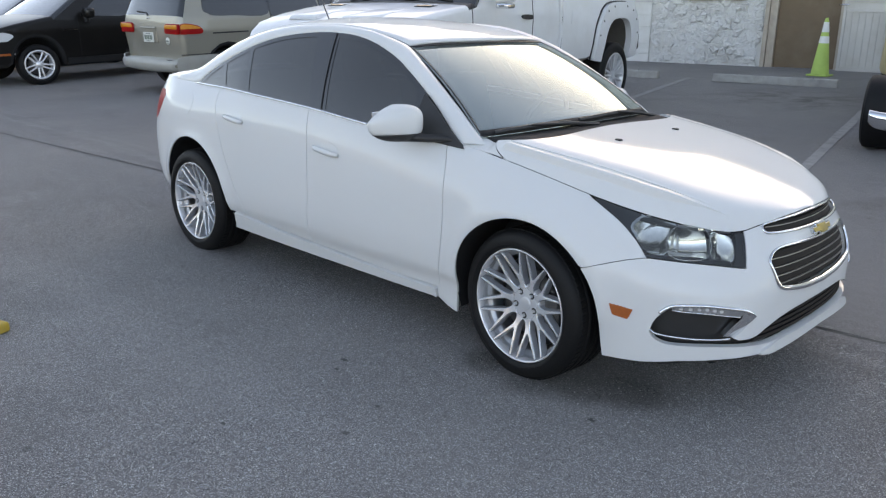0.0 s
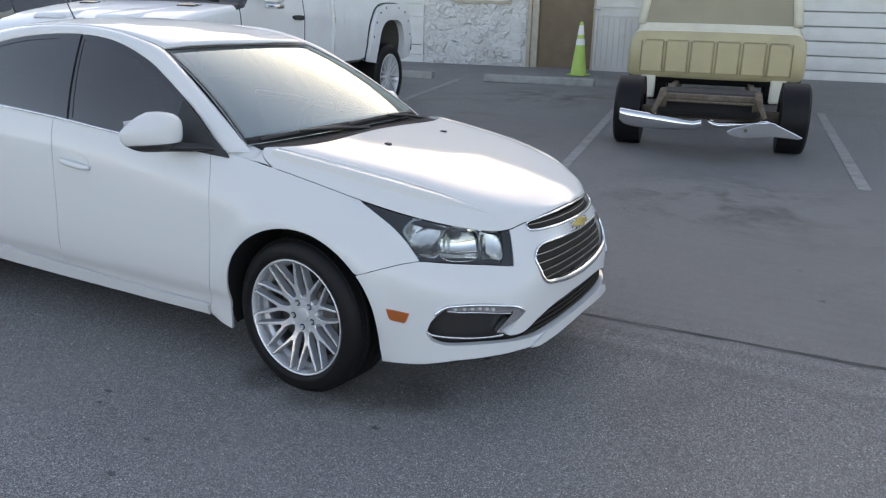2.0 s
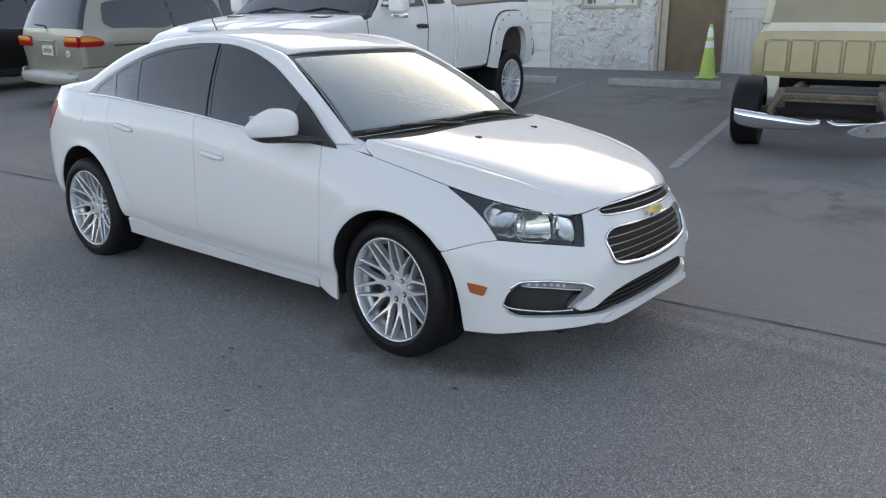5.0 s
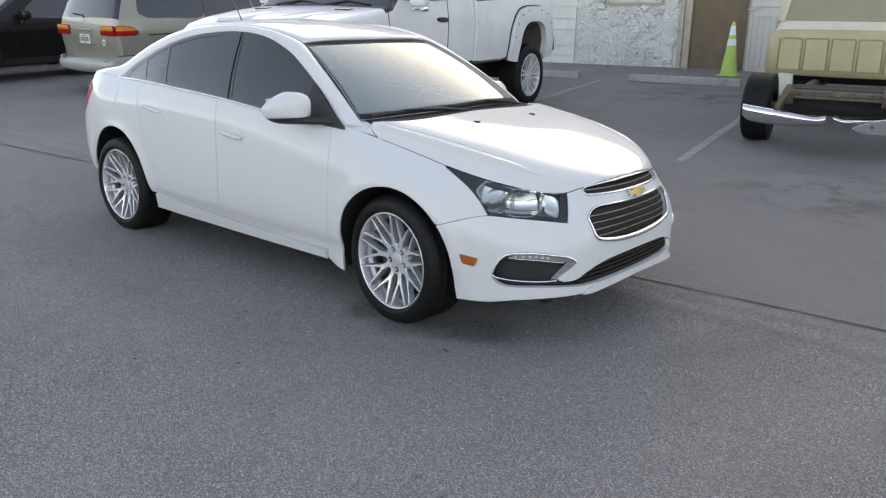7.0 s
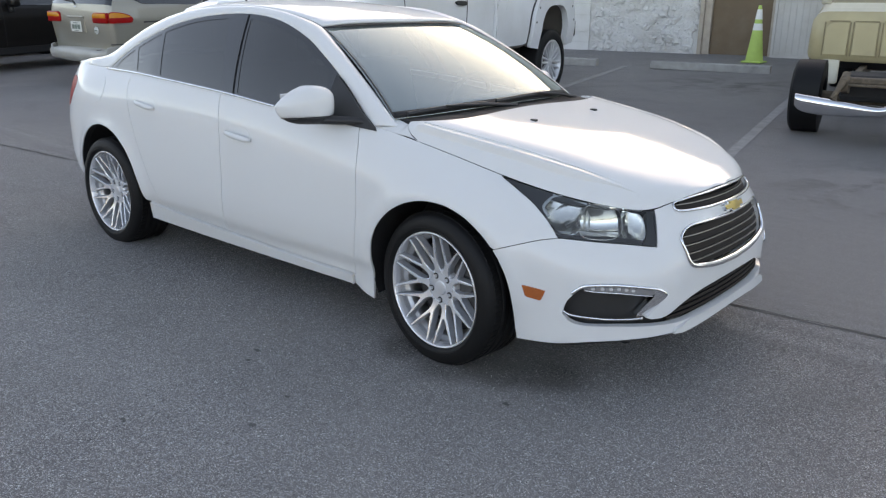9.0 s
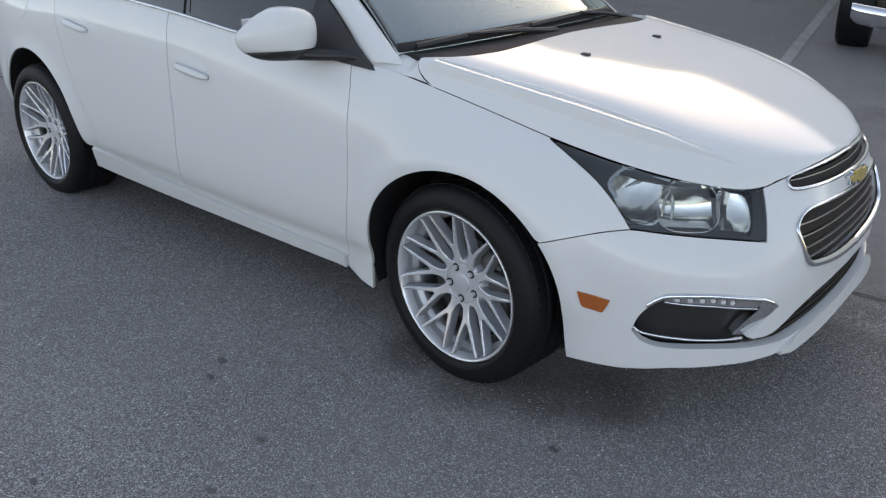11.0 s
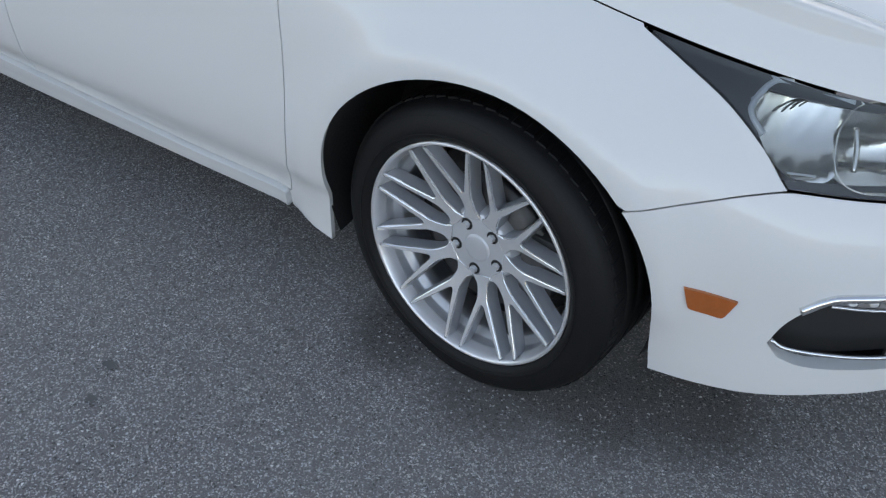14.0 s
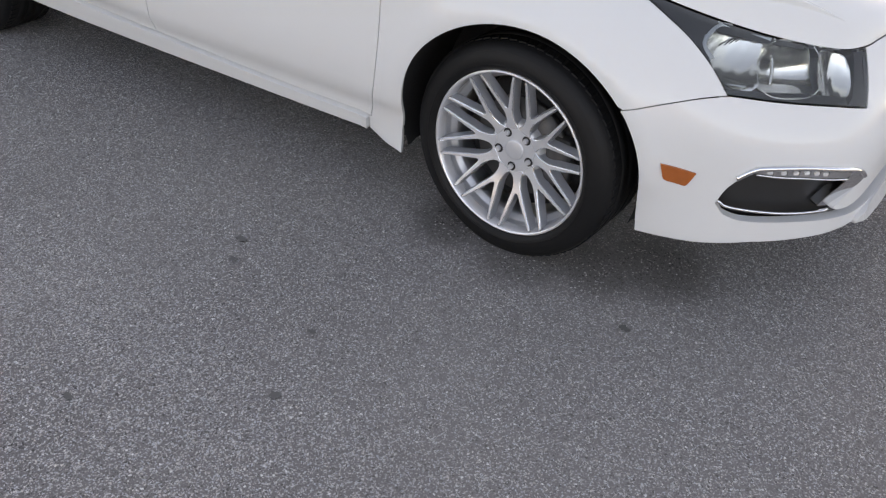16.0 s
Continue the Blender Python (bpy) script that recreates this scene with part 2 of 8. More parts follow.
def patch(name, loops, func, step=0.04, depth=0.012, gap=0.0019, lift=0.0, side=1, extra=None):
    """A panel: the outline loops (the first outside, the others holes) lie in the surface's own two coordinates; func gives the place and
    the outward normal. The rim turns inward by depth, over a small rounded edge."""
    ls = []
    for k, lp in enumerate(loops):
        lp = resample(lp, step * 0.7)
        ls.append(shrink(lp, gap if k == 0 else -gap))
    allp = np.concatenate(ls)
    lo, hi = allp.min(0), allp.max(0)
    gx = np.arange(lo[0] + step / 2, hi[0], step)
    gy = np.arange(lo[1] + step / 2, hi[1], step)
    g = np.stack(np.meshgrid(gx, gy), -1).reshape(-1, 2)
    g[:, 0] += (np.floor((g[:, 1] - lo[1]) / step) % 2) * step * 0.25
    g = g[inside(g, ls)]
    if len(g):
        d = np.min(np.linalg.norm(g[:, None] - allp[None], axis=2), 1)
        g = g[d > step * 0.45]
    if extra is not None:
        # points along creases, and a test for the points that they replace
        g = g[~extra[1](g)]
        rows_at = len(allp) + len(g)
        g = np.concatenate([g, extra[0][0]])
    pts = [Vector(p) for p in np.concatenate([allp, g])]
    edges, k = [], 0
    for lp in ls:
        n = len(lp)
        edges += [(k + i, k + (i + 1) % n) for i in range(n)]
        k += n
    if extra is not None:
        edges += [(a + rows_at, b + rows_at) for a, b in extra[0][1]]
    v2, _, f2, *_ = delaunay_2d_cdt(pts, edges, [], 0, 1e-7)
    v2 = np.array([tuple(v) for v in v2])
    cen = np.array([v2[list(f)].mean(0) for f in f2])
    ok = inside(cen, ls)
    faces = [tuple(f) for f, o in zip(f2, ok) if o]
    P, N = func(v2)
    P = P + N * lift
    # boundary edges turn inward
    cnt = {}
    for f in faces:
        for a, b in zip(f, f[1:] + f[:1]):
            cnt[(a, b)] = cnt.get((a, b), 0) + 1
    rim = [(a, b) for (a, b) in cnt if (b, a) not in cnt]
    verts = list(P)
    idx = {}
    for a, b in rim:
        for q in (a, b):
            if q not in idx:
                idx[q] = len(verts)
                verts.append(P[q] - N[q] * depth)
    faces += [(b, a, idx[a], idx[b]) for a, b in rim]
    # outward orientation
    tri3 = np.array([f[:3] for f in faces[:len(faces) - len(rim)]])
    nn = np.cross(P[tri3[:, 1]] - P[tri3[:, 0]], P[tri3[:, 2]] - P[tri3[:, 0]])
    flip = (nn * N[tri3[:, 0]]).sum() < 0
    verts = np.array(verts)
    if side < 0:
        verts = verts * np.array([1, -1, 1])
        flip = not flip
    if flip:
        faces = [tuple(reversed(f)) for f in faces]
    me = mesh_of(name, verts, faces)
    nt = len(faces) - len(rim)
    me.polygons.foreach_set("use_smooth", [i < nt for i in range(len(me.polygons))])
    if len(me.polygons) == len(faces):
        sharp = {tuple(sorted(e)) for e in rim}
        at = me.attributes.new("sharp_edge", 'BOOLEAN', 'EDGE')
        at.data.foreach_set("value", [tuple(sorted(e.vertices)) in sharp for e in me.edges])
        me.polygons.foreach_set("use_smooth", [True] * len(me.polygons))
        # the skin takes the surface's own normals, the rim those of its faces
        nv = N * np.array([1, side, 1])
        loops_n = []
        for i, f in enumerate(faces):
            loops_n += [tuple(nv[v]) for v in f] if i < nt else [(0.0, 0.0, 0.0)] * len(f)
        if len(loops_n) == len(me.loops):
            me.normals_split_custom_set(loops_n)
    return me


def tube(path, radius, sides=8, closed=False, flat=1.0):
    """A round bar along a path; radius may be a list."""
    p = np.array(path, float)
    n = len(p)
    rad = np.full(n, radius, float) if np.isscalar(radius) else np.array(radius, float)
    bm = bmesh.new()
    rings = []
    up = Vector((0, 0, 1))
    for i in range(n):
        t = Vector(p[(i + 1) % n] - p[i - 1]) if closed else Vector(p[min(i + 1, n - 1)] - p[max(i - 1, 0)])
        t.normalize()
        a = t.cross(up)
        if a.length < 0.05:
            a = t.cross(Vector((0, 1, 0)))
        a.normalize()
        b = a.cross(t)
        rings.append([bm.verts.new(Vector(p[i]) + (a * math.cos(k * 2 * math.pi / sides) + b * flat * math.sin(k * 2 * math.pi / sides)) * rad[i]) for k in range(sides)])
    for i in range(n if closed else n - 1):
        r, q = rings[i], rings[(i + 1) % n]
        for k in range(sides):
            bm.faces.new((r[k], r[(k + 1) % sides], q[(k + 1) % sides], q[k]))
    if not closed:
        bm.faces.new(rings[0][::-1])
        bm.faces.new(rings[-1])
    bmesh.ops.recalc_face_normals(bm, faces=bm.faces)
    return bm


def lathe(profile, seg=48, axis='Y', closed=False):
    """Turns a profile of (radius, along) round the axis."""
    verts, faces = [], []
    n = len(profile)
    for k in range(seg):
        a = 2 * math.pi * k / seg
        for r, h in profile:
            verts.append((r * math.cos(a), h, r * math.sin(a)) if axis == 'Y' else (r * math.cos(a), r * math.sin(a), h))
    for k in range(seg):
        q = (k + 1) % seg
        for i in range(n if closed else n - 1):
            j = (i + 1) % n
            faces.append((k * n + i, q * n + i, q * n + j, k * n + j))
    me = mesh_of("lathe", verts, faces, True)
    bm = bmesh.new()
    bm.from_mesh(me)
    bpy.data.meshes.remove(me)
    bmesh.ops.remove_doubles(bm, verts=bm.verts, dist=1e-5)
    bmesh.ops.recalc_face_normals(bm, faces=bm.faces)
    for f in bm.faces:
        f.smooth = True
    return bm


def prism(loop, h0, h1, plane='XZ', bevel=0.0):
    """An outline, given in two coordinates, with thickness along the third."""
    bm = bmesh.new()
    put = {'XZ': lambda a, b, h: (a, h, b), 'YZ': lambda a, b, h: (h, a, b), 'XY': lambda a, b, h: (a, b, h)}[plane]
    lo = [bm.verts.new(put(a, b, h0)) for a, b in loop]
    hi = [bm.verts.new(put(a, b, h1)) for a, b in loop]
    n = len(lo)
    bm.faces.new(lo)
    bm.faces.new(hi[::-1])
    for i in range(n):
        bm.faces.new((lo[i], hi[i], hi[(i + 1) % n], lo[(i + 1) % n]))
    bmesh.ops.recalc_face_normals(bm, faces=bm.faces)
    if bevel:
        es = [e for e in bm.edges if abs(e.calc_face_angle(0)) > 0.6]
        bmesh.ops.bevel(bm, geom=es, offset=bevel, segments=2, affect='EDGES', profile=0.5)
    return bm

# ---- the lot ----
SLOPE, SEAM_Y = 0.035, 0.5


def ground_z(y):
    """The lot falls to a gutter seam and lies level this side of it."""
    d = y - SEAM_Y
    return SLOPE * (d if d > 0.3 else max(0.0, (d + 0.3)) ** 2 / 1.2 if d > -0.3 else 0.0)


BINDER_LO, BINDER_HI = (0.066, 0.062, 0.063, 1), (0.232, 0.218, 0.222, 1)


def asphalt_material():
    m = bpy.data.materials.new("asphalt")
    m.use_nodes = True
    nt = m.node_tree
    b = nt.nodes["Principled BSDF"]
    geo = nt.nodes.new("ShaderNodeNewGeometry")

    def noise(scale, detail=4, rough=0.6, dist=0.0):
        n = nt.nodes.new("ShaderNodeTexNoise")
        n.inputs["Scale"].default_value, n.inputs["Detail"].default_value, n.inputs["Roughness"].default_value, n.inputs["Distortion"].default_value = scale, detail, rough, dist
        nt.links.new(geo.outputs["Position"], n.inputs["Vector"])
        return n.outputs["Fac"]

    def ramp(v, a, b_, lo, hi):
        r = nt.nodes.new("ShaderNodeMapRange")
        for k, x in zip(("From Min", "From Max", "To Min", "To Max"), (a, b_, lo, hi)):
            r.inputs[k].default_value = x
        nt.links.new(v, r.inputs["Value"])
        return r.outputs["Result"]

    def mix(f, a, b_):
        x = nt.nodes.new("ShaderNodeMix")
        x.data_type = 'RGBA'
        for k, v in (("Factor", f), ("A", a), ("B", b_)):
            if isinstance(v, (tuple, float)):
                x.inputs[k].default_value = v
            else:
                nt.links.new(v, x.inputs[k])
        return x.outputs["Result"]

    # places nudged by fine noise, so that no stone is round
    nudge = nt.nodes.new("ShaderNodeTexNoise")
    nudge.inputs["Scale"].default_value, nudge.inputs["Detail"].default_value = 210, 2
    nt.links.new(geo.outputs["Position"], nudge.inputs["Vector"])
    shove = nt.nodes.new("ShaderNodeVectorMath")
    shove.operation = 'MULTIPLY_ADD'
    nt.links.new(nudge.outputs["Color"], shove.inputs[0])
    shove.inputs[1].default_value = (0.010, 0.010, 0.0)
    nt.links.new(geo.outputs["Position"], shove.inputs[2])
    rough_place = shove.outputs[0]

    def stones(scale, share, size, shift):
        """A mask of single stones, scattered, each smaller than its cell."""
        add = nt.nodes.new("ShaderNodeVectorMath")
        add.operation = 'ADD'
        nt.links.new(rough_place, add.inputs[0])
        add.inputs[1].default_value = (shift, shift * 0.7, 0)
        v = nt.nodes.new("ShaderNodeTexVoronoi")
        v.inputs["Scale"].default_value = scale
        nt.links.new(add.outputs[0], v.inputs["Vector"])
        sp = nt.nodes.new("ShaderNodeSeparateColor")
        nt.links.new(v.outputs["Color"], sp.inputs[0])
        m_ = nt.nodes.new("ShaderNodeMath")
        m_.operation = 'MULTIPLY'
        nt.links.new(ramp(sp.outputs[1], 1 - share - 0.03, 1 - share + 0.03, 0.0, 1.0), m_.inputs[0])
        nt.links.new(ramp(v.outputs["Distance"], size, size + 0.06, 1.0, 0.0), m_.inputs[1])
        return m_.outputs[0], sp.outputs[2], sp.outputs[0]

    # binder, fine grit, then stones of three sizes, pale and dark, and open pits
    col = mix(ramp(noise(420, 2, 0.7), 0.30, 0.70, 0.0, 1.0), BINDER_LO, BINDER_HI)
    pit, _, _ = stones(95, 0.30, 0.30, 3.1)
    col = mix(pit, col, (0.034, 0.033, 0.034, 1))
    m1, tone, hue = stones(250, 0.90, 0.44, 0.0)
    col = mix(m1, col, mix(tone, (0.125, 0.118, 0.120, 1), mix(hue, (0.66, 0.60, 0.55, 1), (0.56, 0.60, 0.65, 1))))
    crevice, _, _ = stones(165, 0.20, 0.30, 7.9)
    col = mix(crevice, col, (0.028, 0.027, 0.029, 1))
    # a dark wet patch round the front wheel, with the car's own shade painted in
    damp_shade = None
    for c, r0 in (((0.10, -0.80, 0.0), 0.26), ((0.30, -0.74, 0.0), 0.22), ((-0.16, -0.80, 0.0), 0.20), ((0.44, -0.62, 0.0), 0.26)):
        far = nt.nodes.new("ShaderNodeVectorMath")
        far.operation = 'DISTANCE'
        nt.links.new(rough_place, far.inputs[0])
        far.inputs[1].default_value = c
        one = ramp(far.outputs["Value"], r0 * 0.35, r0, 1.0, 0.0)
        if damp_shade is not None:
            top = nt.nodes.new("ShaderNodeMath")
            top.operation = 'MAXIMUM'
            nt.links.new(damp_shade, top.inputs[0])
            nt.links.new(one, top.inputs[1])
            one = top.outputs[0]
        damp_shade = one
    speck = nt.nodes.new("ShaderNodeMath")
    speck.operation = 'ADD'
    nt.links.new(damp_shade, speck.inputs[0])
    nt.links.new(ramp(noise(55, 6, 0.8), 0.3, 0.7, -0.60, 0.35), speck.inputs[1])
    wet_shade = ramp(speck.outputs[0], 0.15, 0.75, 0.0, 0.85)
    col = mix(wet_shade, col, (0.016, 0.016, 0.017, 1))
    m2, tone2, hue2 = stones(205, 0.28, 0.38, 1.7)
    # the pale stones lie thicker in some places than in others
    patchy = nt.nodes.new("ShaderNodeMath")
    patchy.operation = 'MULTIPLY'
    nt.links.new(m2, patchy.inputs[0])
    nt.links.new(ramp(noise(7, 4, 0.65), 0.36, 0.62, 0.35, 1.0), patchy.inputs[1])
    col = mix(patchy.outputs[0], col, mix(tone2, (0.113, 0.106, 0.106, 1), mix(hue2, (0.86, 0.80, 0.73, 1), (0.78, 0.82, 0.84, 1))))
    m3, tone3, hue3 = stones(125, 0.085, 0.31, 5.3)
    col = mix(m3, col, mix(tone3, mix(hue3, (0.42, 0.36, 0.31, 1), (0.36, 0.40, 0.42, 1)), (0.850, 0.850, 0.832, 1)))
    # beyond the gutter seam the paving is older, worn smooth and more even
    part_xyz = nt.nodes.new("ShaderNodeSeparateXYZ")
    nt.links.new(geo.outputs["Position"], part_xyz.inputs[0])
    col = mix(ramp(part_xyz.outputs[1], 0.45, 0.95, 0.0, 0.72), col, (0.235, 0.222, 0.220, 1))
    col = mix(ramp(noise(0.35, 5), 0.38, 0.68, 0.0, 0.30), col, (0.407, 0.380, 0.358, 1))
    col = mix(ramp(noise(1.1, 7, 0.72, 0.6), 0.52, 0.72, 0.0, 0.38), col, (0.136, 0.129, 0.125, 1))
    # broad dark oil patches where cars stand
    for c, r0 in (((-2.7, 8.7, 0.3), 1.5), ((-6.2, 8.3, 0.3), 1.2), ((0.9, 3.6, 0.1), 1.3)):
        sub_ = nt.nodes.new("ShaderNodeVectorMath")
        sub_.operation = 'DISTANCE'
        nt.links.new(geo.outputs["Position"], sub_.inputs[0])
        sub_.inputs[1].default_value = c
        pr = nt.nodes.new("ShaderNodeMath")
        pr.operation = 'MULTIPLY'
        nt.links.new(ramp(sub_.outputs["Value"], 0.2, r0, 1.0, 0.0), pr.inputs[0])
        nt.links.new(ramp(noise(2.4, 6, 0.7, 0.4), 0.46, 0.62, 0.0, 0.75), pr.inputs[1])
        col = mix(pr.outputs[0], col, (0.085, 0.081, 0.075, 1))
    # small dark spots of old gum and oil
    spot = nt.nodes.new("ShaderNodeTexVoronoi")
    spot.inputs["Scale"].default_value, spot.inputs["Randomness"].default_value = 2.6, 1.0
    wob = nt.nodes.new("ShaderNodeVectorMath")
    wob.operation = 'MULTIPLY_ADD'
    nz = nt.nodes.new("ShaderNodeTexNoise")
    nz.inputs["Scale"].default_value, nz.inputs["Detail"].default_value = 45, 3
    nt.links.new(geo.outputs["Position"], nz.inputs["Vector"])
    nt.links.new(nz.outputs["Color"], wob.inputs[0])
    wob.inputs[1].default_value = (0.05, 0.05, 0.0)
    nt.links.new(geo.outputs["Position"], wob.inputs[2])
    nt.links.new(wob.outputs[0], spot.inputs["Vector"])
    col = mix(ramp(spot.outputs["Distance"], 0.03, 0.06, 0.5, 0.0), col, (0.045, 0.044, 0.042, 1))
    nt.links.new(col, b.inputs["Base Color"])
    gloss = nt.nodes.new("ShaderNodeMath")
    gloss.operation = 'MULTIPLY_ADD'
    nt.links.new(wet_shade, gloss.inputs[0])
    gloss.inputs[1].default_value = -0.42
    nt.links.new(ramp(tone, 0.0, 1.0, 0.6, 0.92), gloss.inputs[2])
    nt.links.new(gloss.outputs[0], b.inputs["Roughness"])
    b.inputs["Specular IOR Level"].default_value = 0.4
    bp = nt.nodes.new("ShaderNodeBump")
    bp.inputs["Strength"].default_value, bp.inputs["Distance"].default_value = 0.9, 0.005
    mul = nt.nodes.new("ShaderNodeMath")
    mul.operation = 'MULTIPLY_ADD'
    nt.links.new(m1, mul.inputs[0])
    mul.inputs[1].default_value = 0.7
    nt.links.new(noise(300, 3), mul.inputs[2])
    nt.links.new(mul.outputs[0], bp.inputs["Height"])
    nt.links.new(bp.outputs["Normal"], b.inputs["Normal"])
    return m


ASPHALT = asphalt_material()
ys = [-400, -60, -20, -8] + list(np.linspace(-4, 4, 33)) + [6, 8, 10, 12, 14, 16, 20, 40, 100, 400]
xs = [-400, -60, -25] + list(np.linspace(-16, 8, 25)) + [20, 60, 400]
gv = [(x, y, ground_z(min(y, 16)) + 0.004 * noise.noise((x * 0.35, y * 0.35, 0.0)) * (1 if abs(x) < 30 and abs(y) < 30 and not -1.6 < y < 0.4 else 0)) for y in ys for x in xs]
nx = len(xs)
gf = [(j * nx + i, j * nx + i + 1, (j + 1) * nx + i + 1, (j + 1) * nx + i) for j in range(len(ys) - 1) for i in range(nx - 1)]
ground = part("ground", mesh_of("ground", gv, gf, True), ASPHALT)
tagged(ground, "worn grey asphalt of a parking lot with pale stones", "ground", kind="structure")
CRACK = material("tar_seam", (0.06, 0.058, 0.056), 0.8, vary=0.3, scale=12)
TAR_EDGE = material("worn_seam_edge", (0.13, 0.127, 0.123), 0.9, vary=0.4, scale=8)


def ground_strip(name, pts, width, mat, label, category, wob=0.0, kind="structure", lift=0.004, seed=1):
    """A thin flat strip that lies on the lot along a line."""
    rng = random.Random(seed)
    p = []
    for (x0, y0), (x1, y1) in zip(pts, pts[1:]):
        n = max(2, int(math.hypot(x1 - x0, y1 - y0) / 0.12))
        p += [(x0 + (x1 - x0) * i / n, y0 + (y1 - y0) * i / n) for i in range(n)]
    p.append(pts[-1])
    v, f = [], []
    for i, (x, y) in enumerate(p):
        a, b = p[max(i - 1, 0)], p[min(i + 1, len(p) - 1)]
        d = math.hypot(b[0] - a[0], b[1] - a[1])
        nx_, ny_ = -(b[1] - a[1]) / d, (b[0] - a[0]) / d
        j = rng.uniform(-wob, wob)
        w = width * (1 + rng.uniform(-0.5, 0.5) * (wob > 0))
        for s in (-0.5, 0.5):
            X, Y = x + nx_ * (j + s * w), y + ny_ * (j + s * w)
            v.append((X, Y, ground_z(Y) + lift))
    f = [(2 * i, 2 * i + 2, 2 * i + 3, 2 * i + 1) for i in range(len(p) - 1)]
    ob = part(name, mesh_of(name, v, f), mat)
    return tagged(ob, label, category, kind=kind)


SEAM = [(-16, -0.66), (-8.57, -0.06), (-5.19, 0.21), (0.75, 0.65), (2.15, 0.73), (8, 1.0)]
ground_strip("trim_seam_edge", SEAM, 0.022, TAR_EDGE, "dark worn edge along the asphalt seam", "seam", 0.012, lift=0.0035, seed=4)
ground_strip("trim_seam", SEAM, 0.009, CRACK, "open tar seam across the asphalt", "seam", 0.006, lift=0.0075, seed=5)


def line_paint():
    m = material("worn_line_paint", (0.285, 0.275, 0.265), 0.8, vary=0.2, scale=30, dirt=(0.18, 0.172, 0.168), dirt_scale=9, dirt_amount=1.0)
    return m


PAINT = line_paint()
for a, b, w in (((-5.13, 10.22), (-4.05, 5.2), 0.10), ((-1.75, 9.4), (-0.70, 3.98), 0.10), ((1.05, 9.2), (1.86, 4.52), 0.11), ((-8.2, 9.6), (-7.2, 4.9), 0.10)):
    ground_strip("parking_line", [a, b], w, PAINT, "faded white parking line painted on asphalt", "road marking", lift=0.005)
STAIN = material("oil_stain", (0.10, 0.097, 0.093), 0.75, vary=0.3, scale=6)
for k, (x, y, r, sq) in enumerate(((-0.617, -1.272, 0.019, 0.6), (-0.566, -1.358, 0.014, 0.8), (0.472, -0.950, 0.015, 0.8), (-0.108, -1.679, 0.016, 0.8), (-0.485, -1.963, 0.015, 0.7), (-0.185, -1.46, 0.012, 0.7))):
    rng = random.Random(k)
    v = [(x + r * math.cos(a) * q, y + r * math.sin(a) * sq * q, ground_z(y) + 0.0045 + SLOPE * (r * math.sin(a) * sq * q) * (y > 1)) for a, q in ((2 * math.pi * i / 16, rng.uniform(0.6, 1.25)) for i in range(16))]
    tagged(part("oil_stain", mesh_of("oil_stain", v, [tuple(range(16))]), STAIN), "small dark oil stain on the asphalt", "stain", kind="stuff")

# fallen scrap of a painted kerb
KERB_YELLOW = material("yellow_kerb_paint", (0.55, 0.36, 0.05), 0.7, vary=0.2, scale=20, dirt=(0.2, 0.17, 0.1), dirt_scale=14, dirt_amount=0.5)
bm = boxed(-0.13, -0.035, 0, 0.055, 0.035, 0.05, 0.012, 2, m=pose(-2.035, -2.245, 0, 0, 0, 18))
tagged(part("kerb_block", bm, KERB_YELLOW), "yellow painted concrete block lying on asphalt", "block")

# wheel stops
CONCRETE = material("stop_concrete", (0.36, 0.35, 0.33), 0.9, vary=0.15, scale=9, bump=0.5, bump_scale=60, dirt=(0.17, 0.16, 0.15), dirt_scale=4, dirt_amount=0.6)


def wheel_stop(x, y, turn, length=1.95):
    e = thing("wheel_stop", "weathered grey concrete wheel stop on the asphalt", "wheel stop", pose(x, y, ground_z(y), 0, 0, turn), group="wheel stops")
    h = length / 2
    part("stop_block", prism([(-0.085, 0.0), (0.085, 0.0), (0.060, 0.115), (0.045, 0.13), (-0.045, 0.13), (-0.060, 0.115)], -h, h, 'YZ', 0.008), CONCRETE, e)
    for k in (-0.6, 0.6):
        bm = bmesh.new()
        bmesh.ops.create_cone(bm, cap_ends=True, segments=10, radius1=0.014, radius2=0.010, depth=0.012, matrix=Matrix.Translation((k, 0, 0.134)))
        part("anchor_pin", bm, STEEL, e)
    return e


wheel_stop(-3.62, 10.28, 12)
wheel_stop(-6.53, 9.80, 10)

# ---- the building ----
WALL = pose(-4.8, 13.0, 0, 0, 0, 8)          # along the wall, into the building
BASE = ground_z(13.0) - 0.06
TOP = 5.72
PLASTER = material("white_wall_paint", (0.56, 0.55, 0.53), 0.85, vary=0.07, scale=3, bump=0.25, bump_scale=40, dirt=(0.36, 0.33, 0.29), dirt_scale=1.1, dirt_amount=0.5)
STONE = material("painted_stone", (0.60, 0.59, 0.575), 0.85, vary=0.10, scale=14, bump=0.9, bump_scale=22, dirt=(0.42, 0.39, 0.35), dirt_scale=3, dirt_amount=0.5)
BROWN_DOOR = material("brown_door_paint", (0.13, 0.082, 0.045), 0.55, vary=0.2, scale=5, dirt=(0.2, 0.15, 0.1), dirt_scale=3, dirt_amount=0.4)
GREY_BOX = material("grey_box", (0.08, 0.075, 0.07), 0.5, vary=0.2, scale=20)
TRIM_WOOD = material("door_trim_paint", (0.40, 0.34, 0.28), 0.7, vary=0.15, scale=7, dirt=(0.2, 0.15, 0.11), dirt_scale=5, dirt_amount=0.4)


def wall_piece(name, u0, u1, z0, z1, label, d0=0.0, d1=0.25, mat=None):
    return tagged(part(name, boxed(u0, d0, z0, u1, d1, z1, m=WALL), mat or PLASTER), label, "wall", kind="structure")


